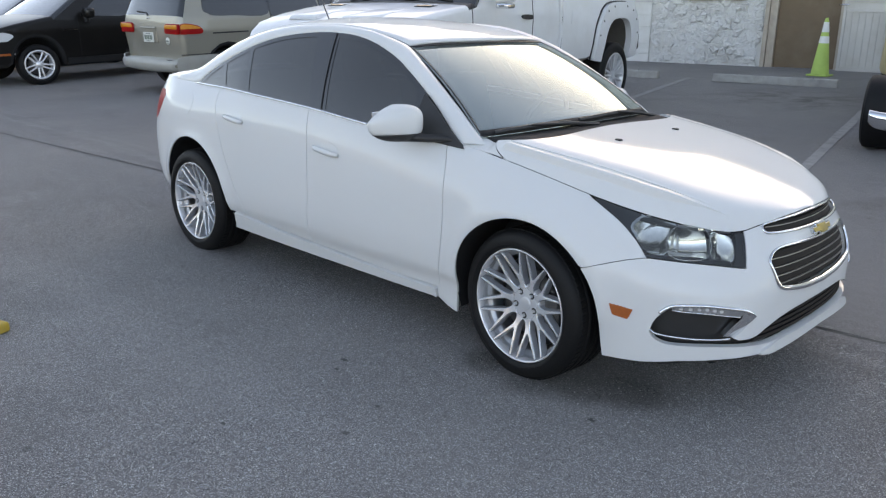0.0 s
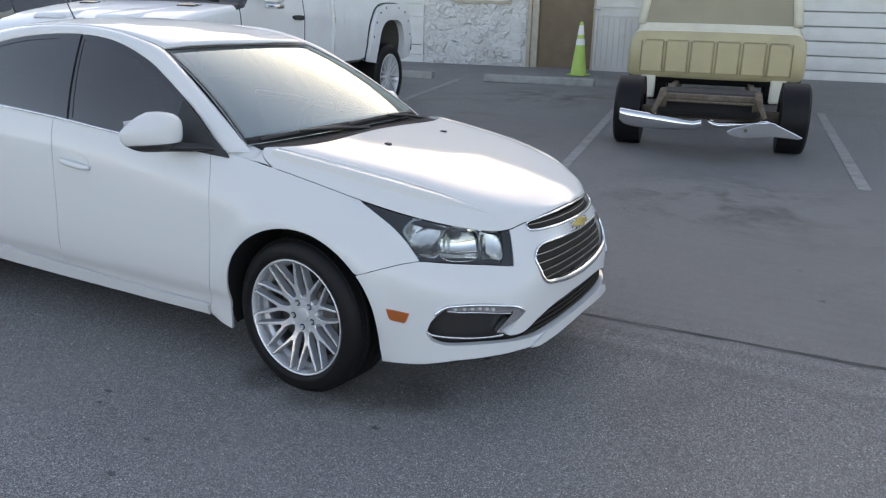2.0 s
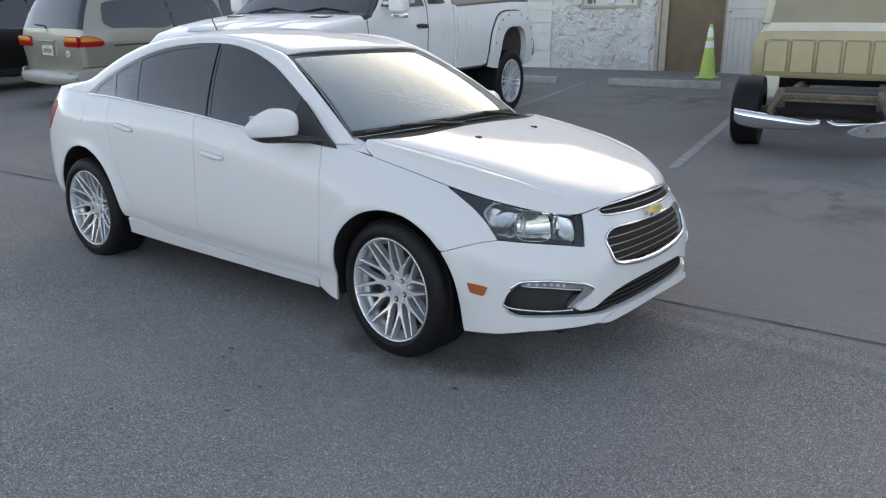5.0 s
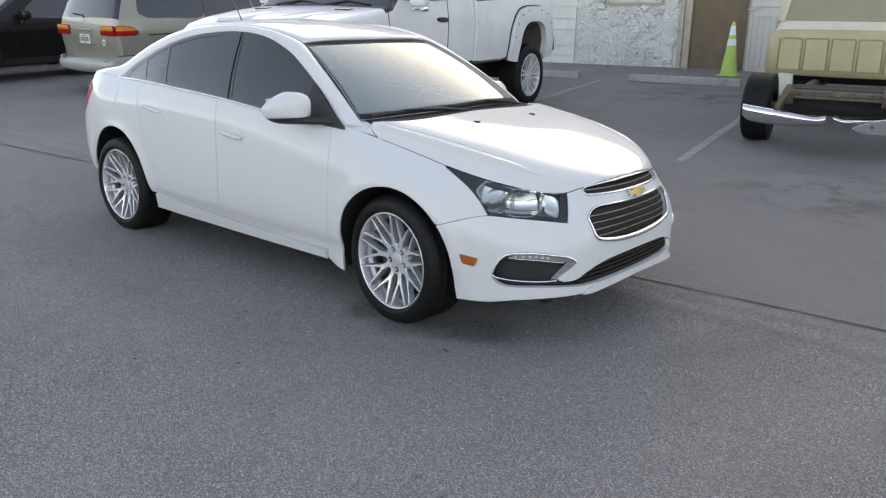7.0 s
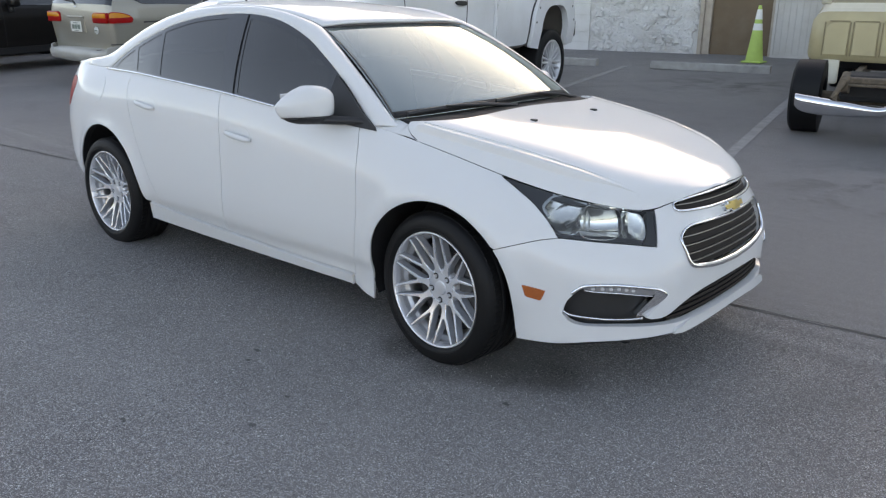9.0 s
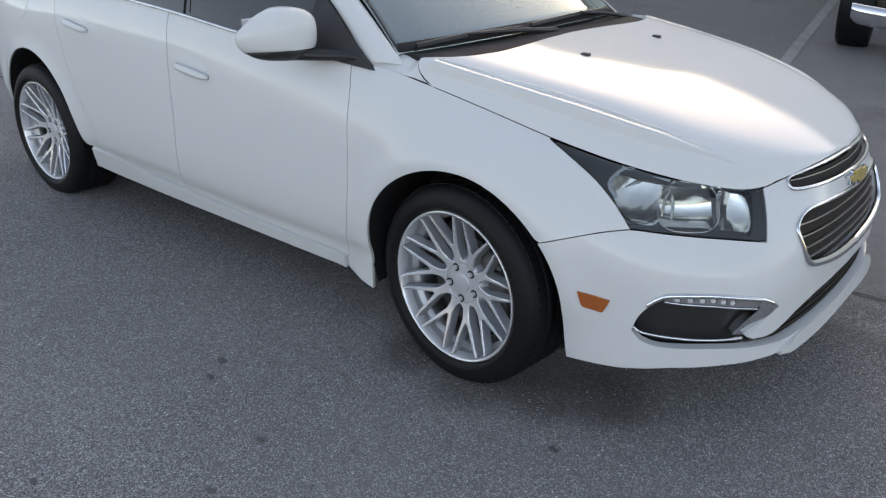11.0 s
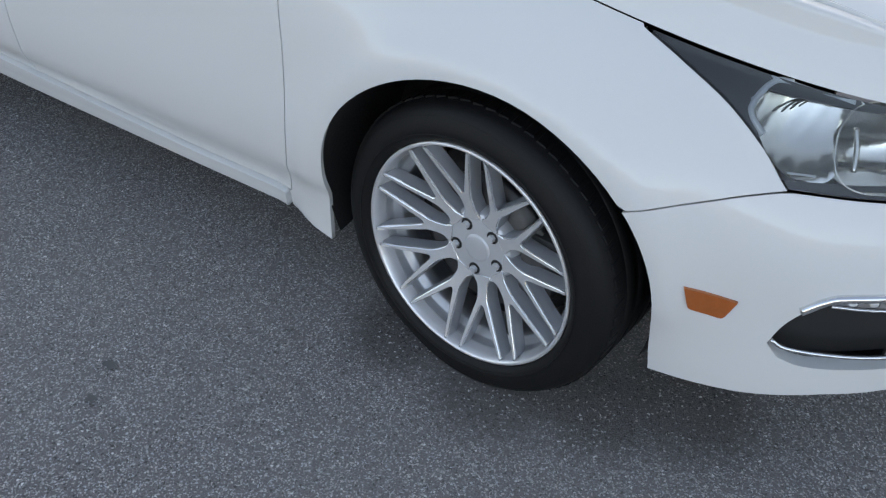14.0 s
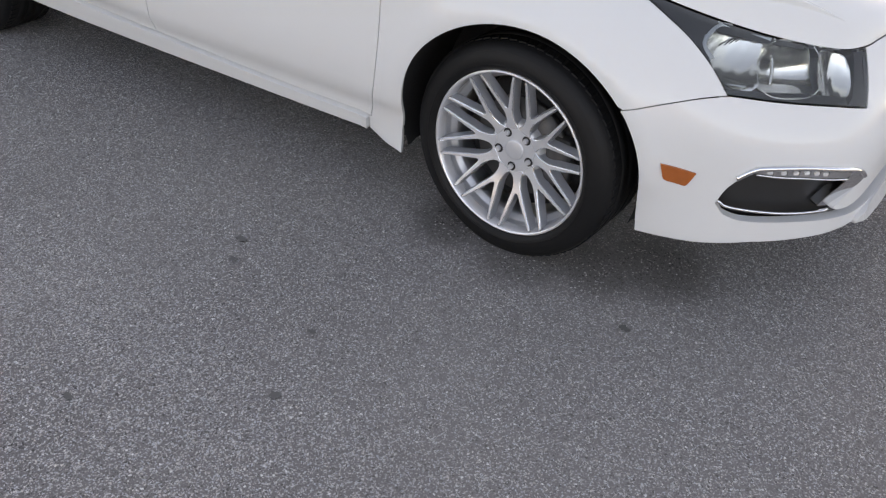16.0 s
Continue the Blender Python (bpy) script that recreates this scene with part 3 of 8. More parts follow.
wall_piece("wall_siding", -16, -2.58, BASE, TOP, "white painted wall behind horizontal siding", 0.03)
wall_piece("wall_stone", -2.58, -0.26, BASE, TOP, "white painted rubble stone wall", 0.03)
wall_piece("wall_above_door", -0.26, 1.16, 2.55, TOP, "white painted wall over the door", 0.0)
wall_piece("wall_middle", 1.16, 4.9, BASE, TOP, "white painted plain wall beside the door", 0.0)
wall_piece("wall_above_garage", 4.9, 9.4, 2.95, TOP, "white painted wall over the roller door", 0.0)
wall_piece("wall_east", 9.4, 18, BASE, TOP, "white painted plain wall at the far side", 0.0)
tagged(part("roof", boxed(-16.2, -0.25, TOP, 18.2, 9, TOP + 0.18, m=WALL), PLASTER), "flat roof edge of the building", "roof", kind="structure")
for nm, u0, u1 in (("wall_side_a", -16, -15.75), ("wall_side_b", 17.75, 18)):
    tagged(part(nm, boxed(u0, 0.25, BASE, u1, 8.8, TOP, m=WALL), PLASTER), "white painted side wall of the building", "wall", kind="structure")
tagged(part("wall_back", boxed(-16, 8.6, BASE, 18, 8.8, TOP, m=WALL), PLASTER), "white painted back wall of the building", "wall", kind="structure")

# unseen walls added behind the camera, dark to dim the paint's reflections and side light
BLOCK_WALL = material("grey_block_wall", (0.20, 0.20, 0.19), 0.9, vary=0.12, scale=1.2, bump=0.3, bump_scale=20, dirt=(0.14, 0.14, 0.13), dirt_scale=0.6, dirt_amount=0.4)
for nm, m_ in (("wall_south", pose(-4, -22, 0, 0, 0, 4)), ("wall_southeast", pose(26, -4, 0, 0, 0, 72))):
    tagged(part(nm, boxed(-34, -0.12, -0.1, 34, 0.12, 3.0, 0.01, m=m_), BLOCK_WALL), "unseen plain grey wall added behind the camera to dim reflections", "wall", kind="structure")

# siding boards
SIDING = material("siding_paint", (0.60, 0.59, 0.57), 0.75, vary=0.06, scale=4, dirt=(0.42, 0.39, 0.34), dirt_scale=2.2, dirt_amount=0.45)
siding = thing("trim_siding", "white horizontal siding boards with dark joints", "siding", WALL, kind="structure")
z = BASE + 0.02
k = 0
while z < 3.4:
    h = (0.20, 0.21, 0.35, 0.24, 0.27)[k % 5]
    bm = prism([(-0.012, z), (0.03, z), (0.03, z + h - 0.012), (0.006, z + h - 0.012)], -7.9, -2.60, 'YZ')
    part("siding_board", bm, SIDING, siding)
    z += h
    k += 1

# rubble stones of the wall
def convex_cell(c, others, r):
    """The part of a square round c that is nearer to c than to the others."""
    poly = [(c[0] - r, c[1] - r), (c[0] + r, c[1] - r), (c[0] + r, c[1] + r), (c[0] - r, c[1] + r)]
    for o in others:
        mx, my, nx_, ny_ = (c[0] + o[0]) / 2, (c[1] + o[1]) / 2, o[0] - c[0], o[1] - c[1]
        out = []
        for a, b in zip(poly, poly[1:] + poly[:1]):
            da, db = (a[0] - mx) * nx_ + (a[1] - my) * ny_, (b[0] - mx) * nx_ + (b[1] - my) * ny_
            if da <= 0:
                out.append(a)
            if da * db < 0:
                t = da / (da - db)
                out.append((a[0] + (b[0] - a[0]) * t, a[1] + (b[1] - a[1]) * t))
        poly = out
        if len(poly) < 3:
            return []
    return poly


rng = random.Random(11)
seeds = []
su, sz = 0.150, 0.125
for j in range(-1, 22):
    for i in range(-1, 17):
        seeds.append((-2.58 + (i + 0.5 + 0.5 * (j % 2)) * su + rng.uniform(-0.055, 0.055), BASE + (j + 0.5) * sz + rng.uniform(-0.045, 0.045)))
stone_wall = thing("trim_stonework", "white painted rubble stones set in mortar", "stonework", WALL, kind="structure")
for c in seeds:
    if not (-2.55 < c[0] < -0.29 and BASE < c[1] < 2.6) or (-1.96 < c[0] < -0.56 and c[1] > 1.66):
        continue
    near = [o for o in seeds if o != c and math.hypot(o[0] - c[0], o[1] - c[1]) < 0.42]
    poly = convex_cell(c, near, 0.16)
    if len(poly) < 3:
        continue
    poly = [(min(max(x, -2.575), -0.265), min(max(y, BASE), 2.65)) for x, y in poly]
    cx, cz = sum(p[0] for p in poly) / len(poly), sum(p[1] for p in poly) / len(poly)
    proud = rng.choice((0.004, 0.005, 0.006, 0.008, 0.010, 0.030, 0.045, 0.05))
    tilt = (rng.uniform(-4, 4) * proud, rng.uniform(-5, 5) * proud)
    bm = bmesh.new()
    rings = []
    fine = []
    for a, b in zip(poly, poly[1:] + poly[:1]):
        for t in (0, 0.35, 0.7):
            fine.append((a[0] + (b[0] - a[0]) * t + rng.uniform(-0.016, 0.016), a[1] + (b[1] - a[1]) * t + rng.uniform(-0.016, 0.016)))
    for f, d in ((1.10, 0.032), (1.04, -proud * 0.35), (0.72, -proud), (0.34, -proud * rng.uniform(0.75, 1.15))):
        rings.append([bm.verts.new((cx + (x - cx) * f, d + (tilt[0] * (x - cx) + tilt[1] * (y - cz)) * (d < 0) + rng.uniform(-0.012, 0.012) * (d < 0), cz + (y - cz) * f)) for x, y in fine])
    n = len(fine)
    for r0, r1 in zip(rings, rings[1:]):
        for q in range(n):
            bm.faces.new((r0[q], r0[(q + 1) % n], r1[(q + 1) % n], r1[q]))
    bm.faces.new(rings[-1])
    bmesh.ops.recalc_face_normals(bm, faces=bm.faces)
    part("stone", bm, STONE, stone_wall)

# barred window in the stonework
win = thing("window_1", "pale framed window set in the stone wall", "window", WALL, kind="structure")
part("window_pane", boxed(-1.80, -0.005, 1.76, -0.73, 0.028, 2.55), PLASTER, win)
for a in ((-1.90, -0.05, 1.70, -0.63, 0.03, 1.755), (-1.90, -0.05, 2.56, -0.63, 0.03, 2.62), (-1.90, -0.05, 1.757, -1.845, 0.03, 2.558), (-0.685, -0.05, 1.757, -0.63, 0.03, 2.558)):
    part("window_frame", boxed(*a, 0.005), TRIM_WOOD, win)
for a in ((-1.842, -0.03, 1.757, -1.80, 0.03, 2.558), (-0.73, -0.03, 1.757, -0.688, 0.03, 2.558), (-1.80, -0.035, 1.757, -0.73, 0.03, 1.785)):
    part("inner_frame", boxed(*a, 0.004), SIDING, win)
part("window_bar", boxed(-1.63, -0.03, 1.79, -1.60, -0.008, 2.55, 0.004), BROWN_DOOR, win)
part("window_bar", boxed(-0.80, -0.03, 1.79, -0.77, -0.008, 2.55, 0.004), BROWN_DOOR, win)
part("meter_box", boxed(-1.75, -0.09, 1.79, -1.67, -0.008, 1.93, 0.01), GREY_BOX, win, "small dark box on the ledge")
part("white_box", boxed(-1.30, -0.09, 1.79, -1.14, -0.008, 1.90, 0.01), SIDING, win)

# door with frame, security screen door folded open beside it
door = thing("door_1", "dark brown painted door in a worn wooden frame", "door", WALL, kind="structure")
part("door_leaf", boxed(-0.03, 0.10, BASE + 0.03, 1.10, 0.145, 2.45, 0.004), BROWN_DOOR, door)
for a in ((-0.26, -0.02, BASE, -0.18, 0.14, 2.55), (-0.175, 0.03, BASE, -0.035, 0.16, 2.46), (1.105, 0.0, BASE, 1.16, 0.16, 2.55), (-0.175, 0.0, 2.463, 1.105, 0.16, 2.55)):
    part("door_frame", boxed(*a, 0.006), TRIM_WOOD, door)
part("door_sill", boxed(-0.18, -0.05, BASE, 1.15, 0.10, BASE + 0.055, 0.008), CONCRETE, door)
SCREEN = material("screen_door_paint", (0.50, 0.48, 0.45), 0.6, vary=0.1, scale=6, dirt=(0.3, 0.27, 0.23), dirt_scale=3, dirt_amount=0.5)
scr = thing("door_2", "white steel security screen door folded open against the wall", "door", WALL @ pose(1.17, -0.05, 0, 0, 0, -4), kind="structure")
part("screen_sheet", boxed(0.05, -0.012, BASE + 0.12, 0.93, 0.0, 2.30), SCREEN, scr)
for a in ((0.0, -0.04, BASE + 0.06, 0.05, 0.01, 2.36), (0.93, -0.04, BASE + 0.06, 0.98, 0.01, 2.36), (0.05, -0.035, BASE + 0.06, 0.93, 0.01, BASE + 0.12), (0.05, -0.035, 1.50, 0.93, 0.005, 1.55), (0.05, -0.035, 1.68, 0.93, 0.005, 1.72), (0.05, -0.035, 2.30, 0.93, 0.01, 2.36)):
    part("screen_rail", boxed(*a, 0.004), SCREEN, scr)
for k in range(7):
    part("screen_bar", boxed(0.15 + 0.115 * k, -0.030, BASE + 0.12, 0.162 + 0.115 * k, -0.012, 1.50, 0.003), SCREEN, scr)
part("screen_handle", tube([(-0.09, -0.05, 1.63), (0.0, -0.07, 1.64), (0.10, -0.05, 1.63)], 0.012, 8), CHROME, scr, "bright steel handle", smooth=True)

# roller door
roller = thing("door_3", "white slatted roller door of a garage", "garage door", WALL, kind="structure")
z = BASE + 0.0
k = 0
while z < 2.9:
    h = 0.265
    bm = prism([(0.10, z), (0.062, z + 0.012), (0.055, z + h * 0.5), (0.062, z + h - 0.022), (0.10, z + h - 0.008), (0.13, z + h - 0.008), (0.13, z)], 4.92, 9.38, 'YZ')
    part("roller_slat", bm, SIDING, roller)
    z += h
for u in (4.9, 9.34):
    part("roller_guide", boxed(u, 0.0, BASE, u + 0.06, 0.06, 2.95, 0.004), PLASTER, roller)
bm = lathe([(0.0, 0.0), (0.13, 0.0), (0.13, 0.05), (0.0, 0.05)], 20)
bmesh.ops.translate(bm, verts=bm.verts, vec=(4.62, -0.06, 1.62))
ob = part("wall_reel", bm, SIDING)
ob.matrix_basis = WALL
tagged(ob, "round white hose reel cover on the wall", "reel cover")
part("door_sill", boxed(4.95, -0.25, BASE, 9.35, 0.1, BASE + 0.05, 0.01), CONCRETE, roller)

# traffic cone
LIME = material("lime_cone", (0.40, 0.56, 0.13), 0.6, vary=0.10, scale=7, dirt=(0.22, 0.3, 0.08), dirt_scale=5, dirt_amount=0.35)
COLLAR = material("cone_collar", (0.72, 0.72, 0.68), 0.5, vary=0.08, scale=30)
cone = thing("traffic_cone", "lime green traffic cone with two white reflective collars", "cone", pose(-3.52, 12.0, ground_z(12.0)) @ Matrix.Diagonal((1.08, 1.08, 1.08, 1)))


def cone_r(h):
    return 0.145 - 0.118 * h / 0.92


part("cone_body", lathe([(0.145, 0.0), (cone_r(0.02), 0.02), (cone_r(0.9), 0.90), (0.020, 0.925), (0.014, 0.925), (0.014, 0.85)], 40, 'Z'), LIME, cone, smooth=True)
part("cone_base", boxed(-0.165, -0.165, 0.0, 0.165, 0.165, 0.03, 0.012, 2), LIME, cone)
for h0, h1 in ((0.525, 0.635), (0.70, 0.86)):
    part("reflective_collar", lathe([(cone_r(h0) + 0.0035, h0), (cone_r(h1) + 0.0035, h1)], 40, 'Z'), COLLAR, cone, "white reflective collar", smooth=True)

# plain wall that closes the lot at its far side
tagged(part("wall_far", boxed(-32.4, -30, -0.1, -32, 40, 3.2), PLASTER), "plain pale wall at the far side of the lot", "wall", kind="structure")

# ---- the sedan's body surface (front axle at x = 0, right side) ----
CONTOUR = spline([(0.916, 0), (0.911, 0.18), (0.896, 0.34), (0.868, 0.475), (0.815, 0.575), (0.735, 0.655), (0.645, 0.714), (0.55, 0.755),
                  (0.42, 0.797), (0.25, 0.827), (0.05, 0.842), (-0.4, 0.852), (-1.0, 0.858), (-1.6, 0.860), (-2.2, 0.850), (-2.7, 0.826),
                  (-3.0, 0.793), (-3.215, 0.745), (-3.38, 0.668), (-3.49, 0.54), (-3.545, 0.36), (-3.565, 0.18), (-3.57, 0)], 14)
C_LEN = np.concatenate([[0], np.cumsum(np.linalg.norm(np.diff(CONTOUR, axis=0), axis=1))])
C_TAN = np.gradient(CONTOUR, C_LEN, axis=0)
C_TAN /= np.linalg.norm(C_TAN, axis=1, keepdims=True)
WHEELBASE, HUB_Z = 2.640, 0.311


def s_of_x(x):
    return float(np.interp(-x, -CONTOUR[:, 0], C_LEN))


def s_of_w(w):
    k = int(np.argmax(CONTOUR[:, 1]))
    return float(np.interp(w, CONTOUR[:k + 1, 1], C_LEN[:k + 1]))


# upper edge of the side: bonnet edge, then belt line, then boot edge (x, half width, height)
TOP_EDGE = spline([(0.845, 0, 0.757), (0.835, 0.14, 0.753), (0.81, 0.27, 0.742), (0.775, 0.37, 0.724), (0.75, 0.43, 0.712), (0.70, 0.495, 0.712), (0.585, 0.58, 0.733), (0.43, 0.64, 0.762),
                   (0.247, 0.685, 0.803), (0.0, 0.715, 0.860), (-0.26, 0.732, 0.910), (-0.42, 0.755, 0.934), (-0.95, 0.80, 0.970), (-1.4, 0.808, 1.008), (-2.0, 0.79, 1.036),
                   (-2.3, 0.765, 1.044), (-2.66, 0.72, 1.042), (-3.0, 0.682, 1.046), (-3.22, 0.63, 1.045), (-3.36, 0.53, 1.04), (-3.42, 0.36, 1.04), (-3.44, 0.18, 1.04), (-3.445, 0, 1.04)], 10)


def foot(p):
    """The contour length and offset of a plan point."""
    a, ab = CONTOUR[:-1], np.diff(CONTOUR, axis=0)
    u = np.clip(((p - a) * ab).sum(1) / (ab ** 2).sum(1), 0, 1)
    k = int(np.argmin(np.linalg.norm(a + ab * u[:, None] - p, axis=1)))
    t = C_TAN[k] * (1 - u[k]) + C_TAN[k + 1] * u[k]
    return C_LEN[k] + u[k] * (C_LEN[k + 1] - C_LEN[k]), float((p - a[k] - ab[k] * u[k]) @ np.array([t[1], -t[0]]))


E_TAB = np.array([(*foot(e[:2]), e[2]) for e in TOP_EDGE])
E_TAB = E_TAB[np.argsort(E_TAB[:, 0])]
LOW_FRONT = ((0.15, -0.03), (0.19, -0.006), (0.24, 0.0), (0.30, 0.0), (0.50, 0.0))
LOW_SIDE = ((0.15, -0.13), (0.19, -0.094), (0.21, -0.078), (0.24, -0.069), (0.26, -0.062), (0.30, -0.050), (0.36, -0.020), (0.50, 0.0), (0.70, 0.003), (0.80, 0.0))
LOW_TAIL = ((0.15, -0.056), (0.20, -0.050), (0.30, -0.040), (0.36, -0.018), (0.50, 0.0), (0.70, 0.003), (0.80, 0.0))


def smooth01(v):
    v = np.clip(v, 0, 1)
    return v * v * (3 - 2 * v)


def side_place(q):
    """(contour length, height) to place."""
    s, z = q[:, 0], q[:, 1]
    cx, cw = np.interp(s, C_LEN, CONTOUR[:, 0]), np.interp(s, C_LEN, CONTOUR[:, 1])
    tx, tw = np.interp(s, C_LEN, C_TAN[:, 0]), np.interp(s, C_LEN, C_TAN[:, 1])
    oe, ze = np.interp(s, E_TAB[:, 0], E_TAB[:, 1]), np.interp(s, E_TAB[:, 0], E_TAB[:, 2])
    front = smooth01((cx - 0.20) / 0.4)
    tail = smooth01((cx + 0.56) / 0.14)
    low = front * curve(z, *zip(*LOW_FRONT)) + (1 - front) * (tail * curve(z, *zip(*LOW_TAIL)) + (1 - tail) * curve(z, *zip(*LOW_SIDE)))
    h = 0.26 + 0.02 * front + 0.20 * smooth01((-2.9 - cx) / 0.4)
    u = np.clip((z - (ze - h)) / h, 0, 1.15)
    pw = 2.8 - 0.9 * front
    o = low + oe * u ** pw
    for ax in (0.0, -WHEELBASE):
        r = np.hypot(cx - ax, z - HUB_Z)
        o = o + 0.016 * np.exp(-((r - 0.40) / 0.05) ** 2) * smooth01((z - 0.2) / 0.2)
    return np.stack([cx + tw * o, -(cw - tx * o), z], 1)


def with_normal(place, e=2e-3, ref=None):
    def func(q):
        q = np.asarray(q, float)
        P = place(q)
        a = place(q + (e, 0)) - place(q - (e, 0))
        b = place(q + (0, e)) - place(q - (0, e))
        n = np.cross(a, b)
        n /= np.maximum(np.linalg.norm(n, axis=1, keepdims=True), 1e-12)
        out = P - np.array(ref if ref is not None else (-1.4, 0.0, 0.5))
        out[:, 0] *= 0.3
        n *= np.where((n * out).sum(1, keepdims=True) < 0, -1, 1)
        return P, n
    return func


SIDE = with_normal(side_place)


# bonnet: height over (x, half width), with two creases
LEDGE = (0.0145, 0.0050)


def crease_w(k, x):
    if k == 0:
        return curve(x, (-0.36, -0.24, -0.07, 0.065, 0.19, 0.314, 0.44, 0.55, 0.65, 0.72), (0.706, 0.692, 0.677, 0.662, 0.644, 0.620, 0.585, 0.543, 0.489, 0.44))
    return curve(x, (-0.36, -0.19, -0.016, 0.149, 0.304, 0.445, 0.578, 0.638, 0.72), (0.682, 0.658, 0.638, 0.614, 0.589, 0.554, 0.509, 0.479, 0.43))


def ledge_taper(k, x):
    """The ledges narrow to points towards the nose."""
    return 0.1 + 0.9 * smooth01(((0.71, 0.67)[k] - x) / 0.24)


def crease_points():
    """Rows of points along the ledges' edges, and the lines that join them."""
    out, lines = [], []
    for k, x1 in ((0, 0.69), (1, 0.64)):
        a = LEDGE[k]
        for d in (-1.35, -1.06, -0.98, -0.88, 0.0, 0.88, 0.98, 1.06, 1.35):
            xs_ = np.arange(-0.20, x1, 0.006)
            for sg in (1, -1):
                lines += [(len(out) + i, len(out) + i + 1) for i in range(len(xs_) - 1)]
                out += [(x, sg * (w + d * a * t)) for x, w, t in zip(xs_, crease_w(k, xs_), ledge_taper(k, xs_))]
    return np.array(out), lines


def near_crease(q):
    r = np.zeros(len(q), bool)
    for k, x1 in ((0, 0.69), (1, 0.64)):
        r |= (np.abs(np.abs(q[:, 1]) - crease_w(k, q[:, 0])) < LEDGE[k] * 1.35 + 0.006) & (q[:, 0] < x1 + 0.006) & (q[:, 0] > -0.226)
    return r


def hood_base(x, w):
    """The bonnet's height without its creases, and how far out across it w lies."""
    k = TOP_EDGE[:, 0] > -0.45
    ex, ew, ez = TOP_EDGE[k][::-1, 0], TOP_EDGE[k][::-1, 1], TOP_EDGE[k][::-1, 2]
    we, ze = np.interp(x, ex, ew), np.interp(x, ex, ez)
    zc = curve(x, (-0.45, -0.3, -0.1, 0.1, 0.3, 0.45, 0.6, 0.72, 0.80, 0.845), (1.02, 1.000, 0.976, 0.951, 0.920, 0.886, 0.845, 0.806, 0.774, 0.757))
    r = np.clip(np.abs(w) / np.maximum(we, 1e-3), 0, 1.1)
    # nearly flat across, falling steeply to the shut line at the sides
    return ze + (zc - ze) * (1 - 0.12 * r ** 2 - 0.88 * r ** curve(x, (-0.3, 0.0, 0.3, 0.6, 0.8), (18, 16, 15, 13, 8.5))), r


def hood_place(q):
    x, w = q[:, 0], q[:, 1]
    z, r = hood_base(x, w)
    f = smooth01((0.71 - x) / 0.04) * smooth01((1.0 - r) / 0.04) * smooth01((x + 0.235) / 0.03)
    # two narrow level ledges that meet towards the nose
    for k in (0, 1):
        c = crease_w(k, x)
        wide = LEDGE[k] * ledge_taper(k, x)
        u = (np.abs(w) - c) / wide
        edge = 1 / (1 + np.exp(np.clip((np.abs(u) - 1) / 0.02, -60, 60)))
        level = hood_base(x, c - wide)[0] + (0.0085, 0.002)[k] * ledge_taper(k, x) ** 2 - 0.012 * (np.abs(w) - c + wide) - hood_base(x, w)[0]
        z = z + f * level * edge * (1 if k == 0 else smooth01((0.67 - x) / 0.10))
    return np.stack([x, -w, z], 1)




# greenhouse side: (x, height) to place
def cabin_place(q):
    x, z = q[:, 0], q[:, 1]
    k = (TOP_EDGE[:, 0] < -0.2) & (TOP_EDGE[:, 0] > -3.2)
    wb = np.interp(-x, -TOP_EDGE[k][:, 0], TOP_EDGE[k][:, 1])
    zb = np.interp(-x, -TOP_EDGE[k][:, 0], TOP_EDGE[k][:, 2])
    d = z - zb
    return np.stack([x, -(wb - 0.006 - 0.42 * d - 0.38 * np.clip(d, 0, 1) ** 2), z], 1)


CABIN_SIDE = with_normal(cabin_place, ref=(-1.4, 0, 0.8))

# ---- white sedan ----
car = thing("sedan", "white four-door sedan with silver mesh alloy wheels, parked on the asphalt", "car")


def SX(x, z):
    return (s_of_x(x), z)


def SW(w, z):
    return (s_of_w(w), z)


def top_at(x):
    """Upper edge of the side at x, in the side's coordinates."""
    k = TOP_EDGE[:, 0] < 0.76
    s, z = s_of_x(x), 0.0
    return (s, float(np.interp(s, E_TAB[:, 0], E_TAB[:, 2])))


def top_run(x0, x1, n=16, drop=0.0):
    return [(s, z - drop) for s, z in (top_at(x) for x in np.linspace(x0, x1, n))]


def arch(ax, a0, a1, r=0.376, cz=0.314, n=30, lead=0.0):
    """The wheel opening's edge; towards its rear end it runs a little straighter down."""
    return [SX(ax + r * math.cos(radians(a)) + lead * smooth01((a - 135) / 45), cz + r * math.sin(radians(a))) for a in np.linspace(a0, a1, n)]


def signed_place(q):
    """The side surface over the whole nose: negative lengths lie on the left."""
    p = side_place(np.stack([np.abs(q[:, 0]), q[:, 1]], 1))
    p[:, 1] *= np.where(q[:, 0] < 0, -1, 1)
    return p


NOSE = with_normal(signed_place, ref=(0.2, 0.0, 0.45))


def mirrored(half):
    """A loop from its right half, which runs from the middle line to the middle line."""
    h = [tuple(p) for p in half]
    return np.array(h + [(-s, z) for s, z in h[::-1] if abs(s) > 1e-6])


def both(name, loops, func, material, label="", parent=None, **k):
    out = []
    for sd in (1, -1):
        out.append(part(name, patch(name, loops, func, side=sd, **k), material, parent[0 if sd > 0 else 1] if parent else car, label))
    return out


def S(pts, n=8):
    return [tuple(p) for p in spline(pts, n)]


